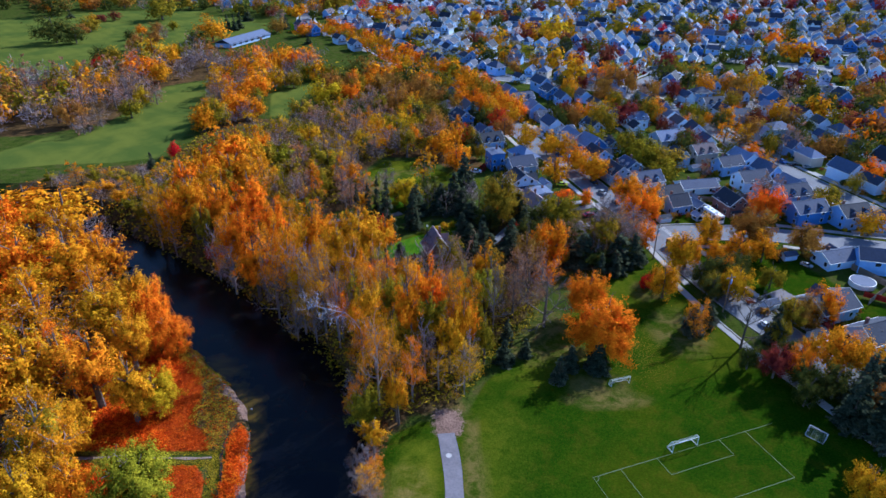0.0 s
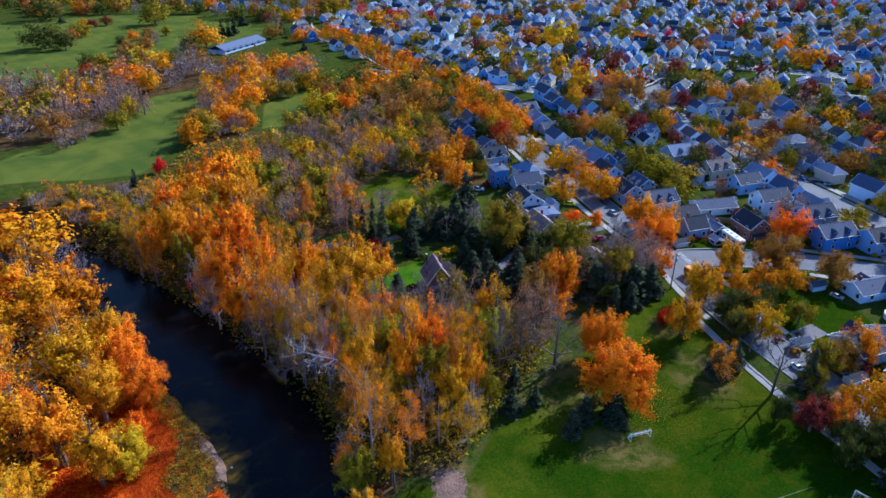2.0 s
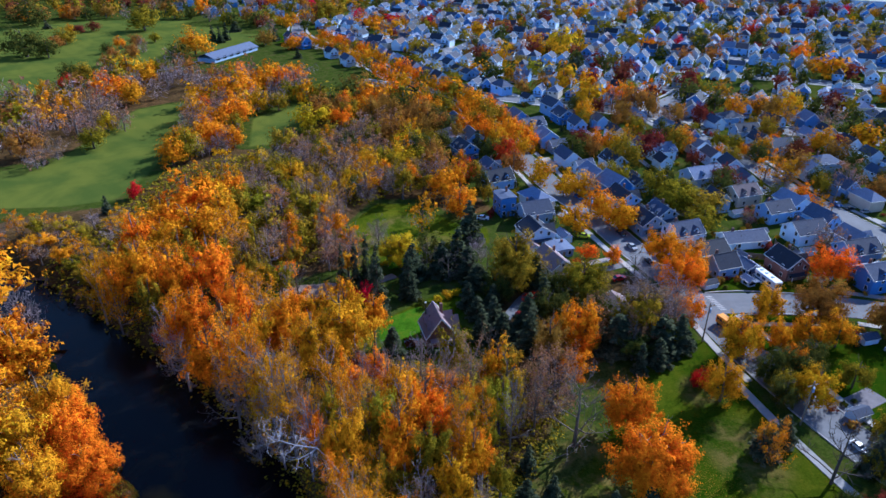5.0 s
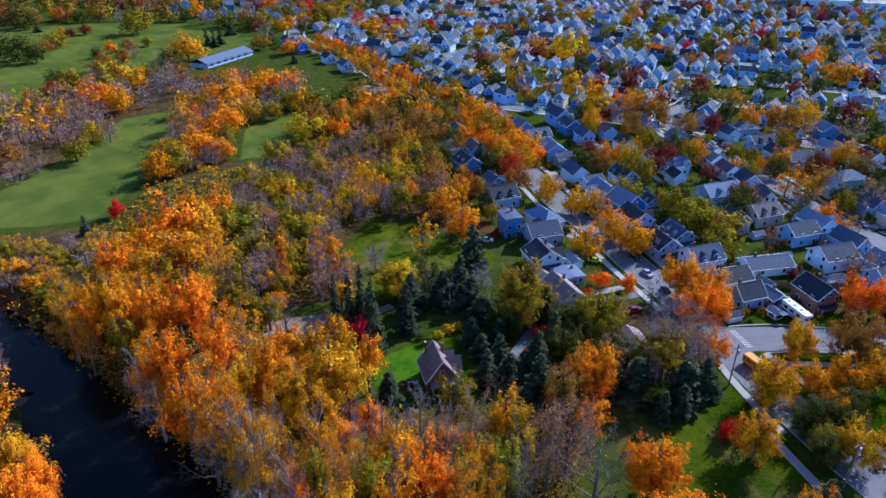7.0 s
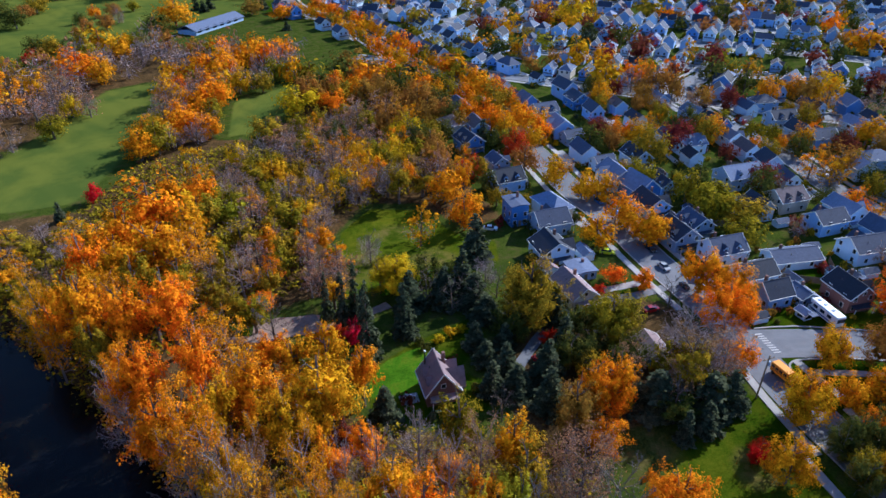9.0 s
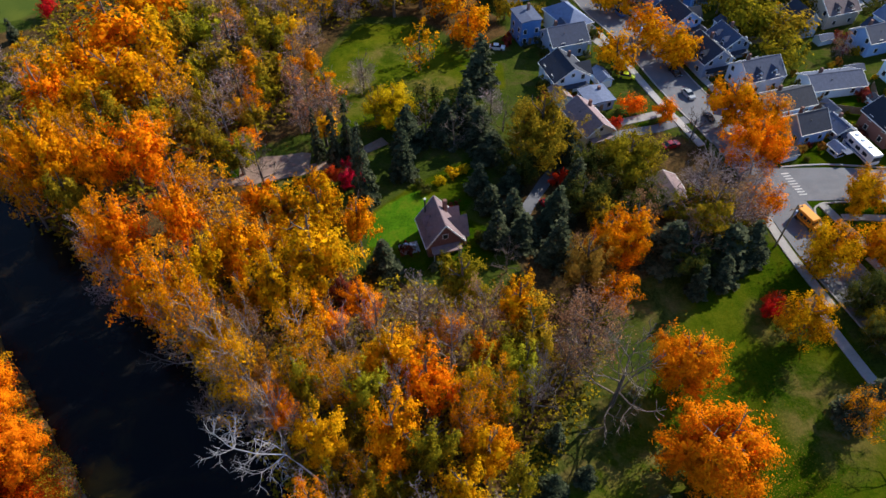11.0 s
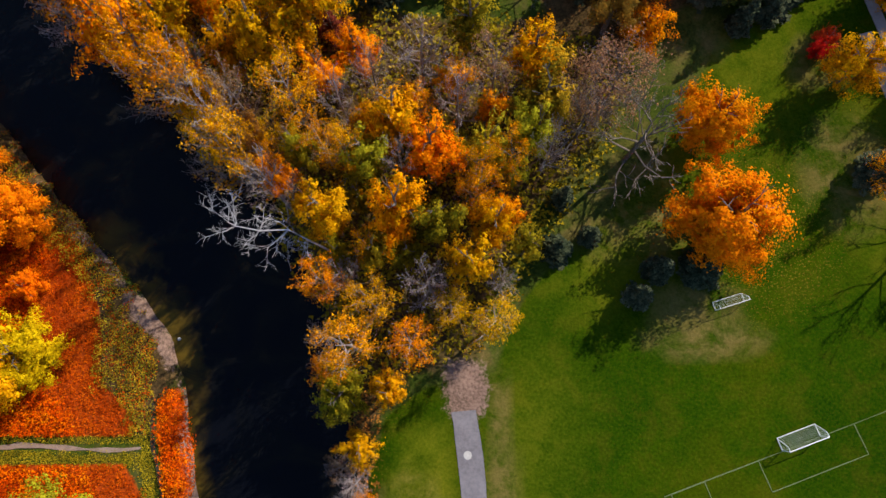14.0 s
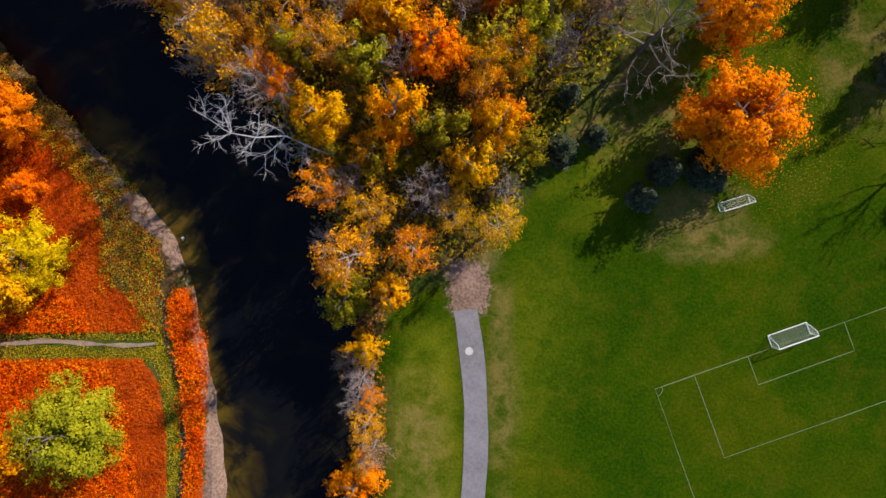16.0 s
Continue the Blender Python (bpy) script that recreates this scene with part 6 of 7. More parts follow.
FAR_SPECS = []
_r = random.Random(5)
# blue walls are given a larger share to carry the bluish haze
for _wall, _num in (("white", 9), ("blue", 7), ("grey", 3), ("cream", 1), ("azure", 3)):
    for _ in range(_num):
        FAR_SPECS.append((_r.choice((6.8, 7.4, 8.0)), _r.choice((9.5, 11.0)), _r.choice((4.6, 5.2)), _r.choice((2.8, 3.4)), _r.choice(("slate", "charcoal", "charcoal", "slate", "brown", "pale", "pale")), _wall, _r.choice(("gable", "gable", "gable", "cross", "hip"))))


def free(x, y, gap):
    return all((x - a) ** 2 + (y - b) ** 2 > (gap * 0.4 + c * 0.85) ** 2 for a, b, c in BUILT)


def houses_along(pts, offset, gap, ymin, ymax, turn, keep=1.0):
    p = np.array(smooth_line(pts, 1.0))
    d = np.gradient(p, axis=0)
    d /= np.linalg.norm(d, axis=1)[:, None]
    last = -99
    for i in range(len(p)):
        q = p[i] + np.array((d[i, 1], -d[i, 0])) * offset
        if i - last < gap or not ymin < q[1] < ymax or not free(q[0], q[1], 9) or _r.random() > keep:
            continue
        last = i
        rot = math.degrees(math.atan2(d[i, 1], d[i, 0])) + (90 if offset < 0 else -90) + turn
        put_house(q[0] + _r.uniform(-1, 1), q[1] + _r.uniform(-1, 1), rot + 180 + _r.uniform(-3, 3), _r.choice(FAR_SPECS), False, _r.uniform(0.95, 1.1))


houses_along(STREET_A, -12.5, 16, 200, 335, 0, 0.12)
houses_along(STREET_A, -13.5, 18, 335, 470, 0, 0.05)
houses_along(STREET_A, 12.5, 10, 200, 470, 0, 0.8)
houses_along(STREET_A, 32, 11, 280, 430, 180, 0.2)
houses_along(STREET_C, -12.5, 10, 180, 330, 0, 0.3)
houses_along(STREET_C, 12.5, 10, 165, 330, 0, 0.3)
houses_along(STREET_C, -31, 11, 200, 330, 180, 0.15)
houses_along(STREET_C, 33, 11, 170, 330, 180, 0.15)
houses_along(STREET_B[3:], 13, 10, 60, 170, 0)
houses_along(STREET_B[4:], -13, 10, 60, 190, 0)
houses_along([(160, 150), (150, 220), (146, 300), (170, 360)], 0, 11, 150, 370, 0, 0.2)
houses_along([(185, 150), (178, 220), (176, 300), (196, 350)], 0, 11, 150, 370, 0, 0.2)
houses_along([(215, 170), (210, 240), (215, 320)], 0, 11, 170, 370, 0, 0.2)
FAR_YARDS = [(-60, 470), (-30, 400), (10, 345), (60, 310), (96, 330), (140, 330), (230, 290), (300, 240), (520, 520), (470, 790), (-40, 790), (-120, 620), (-150, 540)]
_park = PARK_LAWNS[9]
for k in range(-2, 9):
    for side in (-1, 1):
        for s in np.arange(-160, 480, 8.0):
            q = far_street(k) + V * 11.2 * side + U * (s + _r.uniform(-0.8, 0.8))
            ok = inside(FAR_YARDS, q[:1], q[1:])[0] > 0 and along(STREET_C, q[:1], q[1:])[0] > 8 and along(STREET_A, q[:1], q[1:])[0] > 12 and inside(_park, q[:1], q[1:])[0] < -4
            if ok and free(q[0], q[1], 4) and abs(s + 40) > 7 and not (350 < s and k > 6) and _r.random() < 0.74:
                put_house(q[0], q[1], math.degrees(math.atan2(U[1], U[0])) + (0 if side > 0 else 180) + (90 if _r.random() < 0.12 else 0), _r.choice(FAR_SPECS), False, _r.uniform(0.88, 1.08))
for _ in range(60):
    x, y = _r.uniform(-230, -60), _r.uniform(560, 760)
    if free(x, y, 16) and inside(GOLF[2], np.array([x]), np.array([y]))[0] < -12 and along(STREET_A, np.array([x]), np.array([y]))[0] > 12:
        put_house(x, y, _r.choice((20, 110, 200)), _r.choice(FAR_SPECS), False)


def big_shed(name, label, x, y, rot, w, d, h, wall):
    top = empty(name, pose(x, y, 0, 0, 0, rot))
    tagged(top, label, "building")
    part("wall", box(bmesh.new(), -w / 2, -d / 2, -0.3, w / 2, d / 2, h, 0.05), WALL[wall], top)
    if name == "clubhouse":
        rb = gable_roof(d, w, h, 2.4, 0.6, 0.2)
        bmesh.ops.transform(rb, matrix=pose(0, 0, 0, 0, 0, 90), verts=rb.verts)
        part("roof", rb, ROOF["pale"], top)
    else:
        part("roof", box(bmesh.new(), -w / 2 - 0.3, -d / 2 - 0.3, h, w / 2 + 0.3, d / 2 + 0.3, h + 0.35, 0.08), CONCRETE, top)
    for i in range(int(w // 6)):
        window_on(top, -w / 2 + 3 + i * 6, -d / 2, 1.0, "-y", 3, 1.6, True)
    BUILT.append((x, y, max(w, d) / 2))


big_shed("clubhouse", "long low white building with a grey pitched roof", -127, 430, 68, 40, 12, 2.2, "grey")
for _x, _y, _w in ((330, 640, 40), (372, 610, 50), (350, 690, 60), (420, 650, 44)):
    big_shed("warehouse", "large white flat-roofed commercial building far off", _x, _y, -25, _w, 24, 7, "white")
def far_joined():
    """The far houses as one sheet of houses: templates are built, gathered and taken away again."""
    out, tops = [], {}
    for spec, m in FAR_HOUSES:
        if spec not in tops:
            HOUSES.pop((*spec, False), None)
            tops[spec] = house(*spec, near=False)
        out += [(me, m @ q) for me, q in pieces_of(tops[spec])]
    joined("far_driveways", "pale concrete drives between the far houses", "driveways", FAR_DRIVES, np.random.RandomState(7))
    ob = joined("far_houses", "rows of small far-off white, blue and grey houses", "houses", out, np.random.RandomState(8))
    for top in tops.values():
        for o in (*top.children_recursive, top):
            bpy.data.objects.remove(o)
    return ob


far_joined()
STANDING += [(a, b, c + 0.6) for a, b, c in BUILT]

# trees among the far houses
_mix = [("orange", 2), ("olive", 7), ("maroon", 4), ("russet", 3), ("gold", 4), ("green", 8), ("brus", 3), ("red", 1), ("bgold", 2), ("lime", 1)]
fill_wood(FAR_YARDS, 6.2, _mix, 21, 8, 13, 2.6, 5.2, 760, "open", "trees in parks and gardens")
fill_wood([(60, 170), (130, 160), (240, 130), (300, 240), (140, 330), (96, 330), (50, 310), (40, 230)], 5.6, [k for k in _mix if k[0] != "red"], 22, 7, 12, 2.4, 5.0, 260, "open", "trees in parks and gardens")
fill_wood([(-450, 560), (-300, 560), (-230, 580), (-150, 530), (-100, 480), (-60, 520), (-60, 790), (-450, 790)], 8.0, [("olive", 4), ("green", 4), ("russet", 3), ("orange", 2), ("brus", 3), ("maroon", 1)], 23, 9, 14, 4.2, 7.0, 230, "open", "trees in parks and gardens")
for _q in smooth_line(STREET_A, 9.0):
    if 255 < _q[1] < 470:
        for _s in (-6.5, 6.0):
            _d = TREE_RNG.uniform(-1, 1)
            plant(("orange", "gold", "gold", "orange", "olive")[TREE_RNG.randint(5)], "open", _q[0] + _s + _d, _q[1] + _s * 0.4, TREE_RNG.uniform(8, 11), TREE_RNG.uniform(3.0, 4.2), TREE_RNG, "golden street trees")
fill_wood([(-24, 330), (-2, 300), (14, 255), (22, 228), (28, 226), (22, 252), (8, 300), (-14, 338)], 5.4, [("gold", 2), ("orange", 2), ("russet", 3), ("green", 3), ("olive", 3), ("red", 1)], 26, 7, 11, 2.4, 4.4, 36, "open", "trees in parks and gardens")


def shrubs_round_houses():
    """Low shrubs along the house walls and lot lines, one cover of many."""
    rng, made, out = np.random.RandomState(31), {}, []
    for k in ("green", "olive", "maroon", "russet", "conifer", "gold"):
        for n in (90, 36):
            p, d = crown_points(rng, 1.0, 0.05, 1.5, n, 9, 1.0, False)
            v, f = leaf_tips(p, d, 0.62 if n == 90 else 0.95, rng)
            made[k, n] = mesh_of("shrub", v, f, LEAF[k])
    kinds = ("green", "green", "olive", "conifer", "maroon", "russet", "gold")
    for x, y, c in BUILT:
        near = y < 300 and x < 210
        for _ in range(5 if near else 2):
            a, g = rng.uniform(0, 2 * math.pi), c * 1.05 + rng.uniform(0.3, 2.2)
            q = (x + math.cos(a) * g, y + math.sin(a) * g)
            if not on_road(*q) and all((q[0] - b) ** 2 + (q[1] - e) ** 2 > (w * 0.8) ** 2 for b, e, w in BUILT if abs(b - x) < 16 and abs(e - y) < 16):
                w = rng.uniform(0.5, 1.25)
                out.append((made[kinds[rng.randint(len(kinds))], 90 if near else 36], pose(q[0], q[1], 0, 0, 0, rng.uniform(0, 360)) @ Matrix.Diagonal((w, w, w * rng.uniform(0.8, 1.5), 1))))
    joined("garden_shrubs", "dark green and russet shrubs beside the houses", "shrubs", out, rng)


shrubs_round_houses()
joined("far_trees", "autumn trees among far houses and along the golf course", "trees", FAR_TREES, np.random.RandomState(9))


# ---- vehicles ----
CARS = {}
CAR = Matrix.Scale(0.8, 4)


def loft(sections, n_side=1):
    """A closed hull through rectangular sections (y, half width, z low, z high)."""
    bm = bmesh.new()
    rings = []
    for y, hw, z0, z1 in sections:
        rings.append([bm.verts.new(p) for p in ((-hw, y, z0), (hw, y, z0), (hw * 0.98, y, z1), (-hw * 0.98, y, z1))])
    for a, b in zip(rings, rings[1:]):
        for i in range(4):
            j = (i + 1) % 4
            bm.faces.new((a[i], a[j], b[j], b[i]))
    bm.faces.new(rings[0][::-1])
    bm.faces.new(rings[-1])
    bmesh.ops.recalc_face_normals(bm, faces=bm.faces)
    return bm


def wheels(top, xs, ys, r):
    for x in xs:
        for y in ys:
            w = part("wheel", rod(bmesh.new(), (x - 0.11, y, r), (x + 0.11, y, r), r, r, 14), RUBBER, top, "black rubber tyre")
            part("rim", rod(bmesh.new(), (x - 0.13, y, r), (x + 0.13, y, r), r * 0.55, r * 0.55, 10), DARKMETAL, w)


def car(colour):
    if colour in CARS:
        return CARS[colour]
    top = tagged(empty("car"), "%s family car parked by the street" % {"lime": "bright yellow-green", "silver": "silver grey"}.get(colour, colour), "car")
    part("body", loft([(-2.25, 0.78, 0.35, 0.70), (-2.1, 0.88, 0.25, 0.86), (-1.0, 0.9, 0.22, 0.92), (1.2, 0.9, 0.22, 0.98), (2.0, 0.88, 0.25, 0.95), (2.2, 0.8, 0.35, 0.8)]), PAINT[colour], top)
    part("cabin", loft([(-1.15, 0.80, 0.88, 0.92), (-0.45, 0.70, 0.90, 1.40), (0.95, 0.70, 0.92, 1.42), (1.75, 0.78, 0.92, 0.98)]), GLASS, top, "dark tinted windows")
    part("roof", loft([(-0.42, 0.66, 1.38, 1.44), (0.2, 0.68, 1.40, 1.48), (0.92, 0.66, 1.40, 1.45)]), PAINT[colour], top)
    for x in (-0.6, 0.6):
        part("headlight", box(bmesh.new(), x - 0.2, -2.27, 0.55, x + 0.2, -2.15, 0.68, 0.02), PALEPAINT, top, "clear headlight")
        part("tail_light", box(bmesh.new(), x - 0.2, 2.12, 0.6, x + 0.2, 2.22, 0.75, 0.02), PAINT["red"], top, "red tail light")
    wheels(top, (-0.8, 0.8), (-1.4, 1.35), 0.33)
    CARS[colour] = top
    return top


for _x, _y, _rot, _c in ((37.5, 190, 75, "lime"), (48, 191.5, 18, "black"), (48.8, 183.5, 20, "silver"), (51, 176, 18, "black"), (41.5, 167.5, 110, "red"), (11, 201.5, 80, "white"), (16.5, 152, 30, "red"), (46.2, 199, 18, "white"), (95, 284, 14, "white"), (100.5, 269, 24, "black"), (74.5, 166.6, 15, "white"),
                          (89, 138.5, 40, "silver"), (67.8, 113, 25, "white"), (104.5, 216, 60, "red"), (101, 214, 60, "black"), (116, 210, 20, "blue"), (118.5, 207, 100, "black"), (122, 205, 100, "silver"), (89.5, 213, 18, "silver")):
    seat(car(_c), pose(_x, _y, 0.075, 0, 0, _rot) @ CAR, "parked cars")
FAR_CARS = []
for _i, _q in enumerate(smooth_line(STREET_A, 17) + smooth_line(STREET_C, 17)):
    if _q[1] > 215 and _r.random() < 0.75:
        FAR_CARS.append((_r.choice(("white", "black", "silver", "blue", "red", "silver")), pose(_q[0] + 2.6, _q[1] + 0.8, 0.09, 0, 0, 20 if _q[0] < 90 else 12)))
for k in range(-1, 8):
    for s in np.arange(-40, 440, 18):
        q = far_street(k) + U * (s + _r.uniform(-4, 4)) + V * _r.choice((2.4, -2.4))
        if _r.random() < 0.5 and inside(FAR_YARDS, q[:1], q[1:])[0] > 0:
            FAR_CARS.append((_r.choice(("white", "black", "silver", "white", "red", "silver")), pose(q[0], q[1], 0.06, 0, 0, 65)))
FAR_CAR_PIECES = []
for _c, _m in FAR_CARS:
    _t = car(_c)
    _inv = _t.matrix_basis.inverted()
    if _t not in PIECES:
        bpy.context.view_layer.update()
        PIECES[_t] = [(o.data, _inv @ o.matrix_world) for o in _t.children if o.name.split(".")[0] in ("body", "cabin", "roof")]
    FAR_CAR_PIECES += [(me, _m @ CAR @ q) for me, q in PIECES[_t]]
joined("far_cars", "cars parked along the far streets", "cars", FAR_CAR_PIECES, np.random.RandomState(10))


def motorhome(x, y, rot):
    top = tagged(empty("motorhome", pose(x, y, 0.05, 0, 0, rot) @ Matrix.Scale(0.92, 4)), "long white motorhome parked beside a brick house", "motorhome")
    part("body", box(bmesh.new(), -1.15, -3.9, 0.45, 1.15, 3.9, 3.0, 0.15), PALEPAINT, top)
    part("windscreen", box(bmesh.new(), -0.95, -3.94, 1.5, 0.95, -3.86, 2.5, 0.02), GLASS, top, "dark windscreen")
    for y0 in (-2.4, -0.4, 1.6):
        for s in (-1, 1):
            part("window", box(bmesh.new(), s * 1.16 - 0.03, y0, 1.6, s * 1.16 + 0.03, y0 + 1.2, 2.3), GLASS, top)
    part("stripe", box(bmesh.new(), -1.18, -3.7, 0.9, 1.18, 3.7, 1.15), PAINT["blue"], top, "blue side stripe")
    for y0 in (-1.6, 0.6, 2.4):
        part("roof_vent", box(bmesh.new(), -0.35, y0, 3.0, 0.35, y0 + 0.6, 3.18, 0.03), WALL["grey"], top, "grey roof vent")
    part("awning", rod(bmesh.new(), (-1.22, -3.0, 2.9), (-1.22, 2.5, 2.9), 0.09, 0.09, 8), WALL["grey"], top)
    wheels(top, (-1.0, 1.0), (-2.6, 2.2), 0.42)


motorhome(75.6, 164.8, 14)


def school_bus(x, y, rot):
    top = tagged(empty("school_bus", pose(x, y, 0.07, 0, 0, rot) @ Matrix.Scale(0.85, 4)), "small yellow school bus on the street by the junction", "bus")
    part("body", box(bmesh.new(), -1.05, -1.9, 0.5, 1.05, 2.6, 2.6, 0.16), ENAMEL, top)
    part("bonnet", box(bmesh.new(), -0.9, -2.9, 0.5, 0.9, -1.85, 1.4, 0.12), ENAMEL, top)
    part("windscreen", box(bmesh.new(), -0.85, -1.94, 1.5, 0.85, -1.86, 2.35), GLASS, top, "dark windscreen")
    for y0 in (-1.5, -0.5, 0.5, 1.5):
        for s in (-1, 1):
            part("window", box(bmesh.new(), s * 1.06 - 0.03, y0, 1.55, s * 1.06 + 0.03, y0 + 0.75, 2.2), GLASS, top)
    part("stripe", box(bmesh.new(), -1.07, -1.8, 1.2, 1.07, 2.62, 1.3), RUBBER, top, "black side stripe")
    wheels(top, (-0.95, 0.95), (-2.1, 1.6), 0.42)


school_bus(59.3, 147.6, 22)

# ---- football field ----
E_, F_DIR = np.array((0.942, 0.336)), np.array((0.336, -0.942))
CORNER = np.array((23.7, 73.8))


def chalk(a, b):
    a, b = CORNER + E_ * a[0] + F_DIR * a[1], CORNER + E_ * b[0] + F_DIR * b[1]
    mid = (a + b) / 2
    tagged(ribbon("field_line", [tuple(a), tuple(mid), tuple(b)], 0.09, 0.03, LINEPAINT, 0.03, wob=0.03), "faded white line marked on the grass", "field marking", "field lines")


for _a, _b in (((0, 0), (36, 0)), ((0, 0), (0, 60)), ((5.1, 0), (5.1, 10.8)), ((5.1, 10.8), (30, 10.8)), ((30, 0), (30, 10.8)), ((12, 0), (12, 3.7)), ((12, 3.7), (24.4, 3.7)), ((24.4, 0), (24.4, 3.7))):
    chalk(_a, _b)
_arc = [CORNER + E_ * 0.9 * math.cos(a) + F_DIR * 0.9 * math.sin(a) for a in np.linspace(0, math.pi / 2, 5)]
tagged(ribbon("field_line", [tuple(p) for p in _arc], 0.09, 0.034, LINEPAINT, 0.03), "faded white corner arc marked on the grass", "field marking", "field lines")


def goal(w, label):
    top = tagged(empty("football_goal"), label, "goal")
    h, dp = 1.95, 1.45
    for x in (-w / 2, w / 2):
        part("post", rod(bmesh.new(), (x, 0, 0), (x, 0, h), 0.055, 0.055, 10), PALEPAINT, top)
        part("side_bar", rod(rod(bmesh.new(), (x, 0, 0.05), (x, dp, 0.05), 0.05), (x, 0.6, h), (x, dp, 0.05), 0.04), PALEPAINT, top)
        part("top_stay", rod(bmesh.new(), (x, 0, h), (x, 0.6, h), 0.045), PALEPAINT, top)
    part("crossbar", rod(bmesh.new(), (-w / 2 - 0.07, 0, h), (w / 2 + 0.07, 0, h), 0.058, 0.058, 10), PALEPAINT, top)
    part("ground_bar", rod(bmesh.new(), (-w / 2, dp, 0.05), (w / 2, dp, 0.05), 0.05), PALEPAINT, top)
    V_, F_ = [], []
    n = int(w / 0.28)
    for i in range(n + 1):
        x = -w / 2 + w * i / n
        tube(V_, F_, [(x, 0, h), (x, 0.6, h - 0.06), (x, dp, 0.05)], [0.011] * 3, 3)
    for f in np.linspace(0, 1, 9):
        y, z = (0.6 + (dp - 0.6) * f, (h - 0.06) * (1 - f) + 0.05)
        tube(V_, F_, [(-w / 2, y, z), (0, y + 0.05, z - 0.05), (w / 2, y, z)], [0.011] * 3, 3)
    for y in (0.2, 0.4):
        tube(V_, F_, [(-w / 2, y, h), (0, y, h - 0.08), (w / 2, y, h)], [0.011] * 3, 3)
    for x in (-w / 2, w / 2):
        for f in np.linspace(0.1, 0.9, 6):
            tube(V_, F_, [(x, 0, h * (1 - f)), (x, 0.6 + (dp - 0.6) * f, h * (1 - f))], [0.011] * 2, 3)
    part("net", mesh_of("net", V_, F_, NETTING), None, top, "white nylon net")
    return top


_g = seat(goal(4.9, "white framed football goal with a net on the lawn"), pose(40.2, 79.8, -1.5, 0, 0, 19.6), "football goals")
seat(_g, pose(33.4, 96.1, -1.5, 0, 0, 17) @ Matrix.Diagonal((0.78, 0.7, 0.8, 1)), "football goals")
seat(_g, pose(63.6, 82.6, -1.45, 0, 0, 130) @ Matrix.Diagonal((0.6, 0.8, 0.8, 1)), "football goals")


# ---- riverside ----
def dead_snag():
    rng = np.random.RandomState(4)
    V_, F_ = [], []
    base = [Vector(p) for p in ((-12.6, 101.2, -2.0), (-14.2, 101.6, 4.5), (-16.8, 102.4, 9.0), (-18.6, 103.2, 10.3), (-21.5, 102.9, 11.2), (-23.9, 103.3, 11.7))]
    tube(V_, F_, base, [0.20, 0.13, 0.09, 0.075, 0.055, 0.04], 8)

    def crooked(p, d, length, w, lv):
        pts, q = [p], p.copy()
        n = 6 if lv < 2 else 4
        for k in range(n):
            d = (d + Vector(rng.normal(0, 0.20, 3)) + Vector((0, 0, 0.03))).normalized()
            q = q + d * length / n * rng.uniform(0.75, 1.2)
            pts.append(q)
        tube(V_, F_, pts, [w * (1 - 0.7 * k / n) for k in range(n + 1)], 5 if lv < 2 else 3)
        if lv < 3:
            for k in range(rng.randint(4, 7)):
                i = rng.randint(1, n)
                side = d.cross(Vector(rng.normal(0, 1, 3))).normalized()
                crooked(pts[i], (d * 0.55 + side * rng.uniform(0.5, 1.0)).normalized(), length * rng.uniform(0.42, 0.75), max(0.016, w * 0.62), lv + 1)
    for i, d, length in ((5, (-0.92, 0.32, 0.18), 5.6), (5, (-0.5, 0.8, 0.3), 4.4), (5, (0.1, 0.95, 0.3), 4.2), (5, (-0.6, -0.75, -0.05), 3.8), (4, (-0.75, -0.6, -0.2), 3.2), (3, (-0.85, -0.45, -0.1), 5.6), (3, (-0.65, -0.65, -0.1), 4.2), (2, (-0.4, -0.9, 0.0), 3.2), (3, (-0.5, 0.8, 0.3), 5.4), (2, (0.2, -0.9, 0.1), 2.6), (4, (0.2, 0.9, 0.3), 3.2)):
        crooked(base[i], Vector(d).normalized(), length * 0.82, 0.038, 1)
    top = tagged(empty("dead_tree", pose(0, 0, 0)), "bleached dead tree leaning out over the dark river", "tree")
    part("trunk", mesh_of("trunk", V_, F_, DEADWOOD), None, top)


dead_snag()


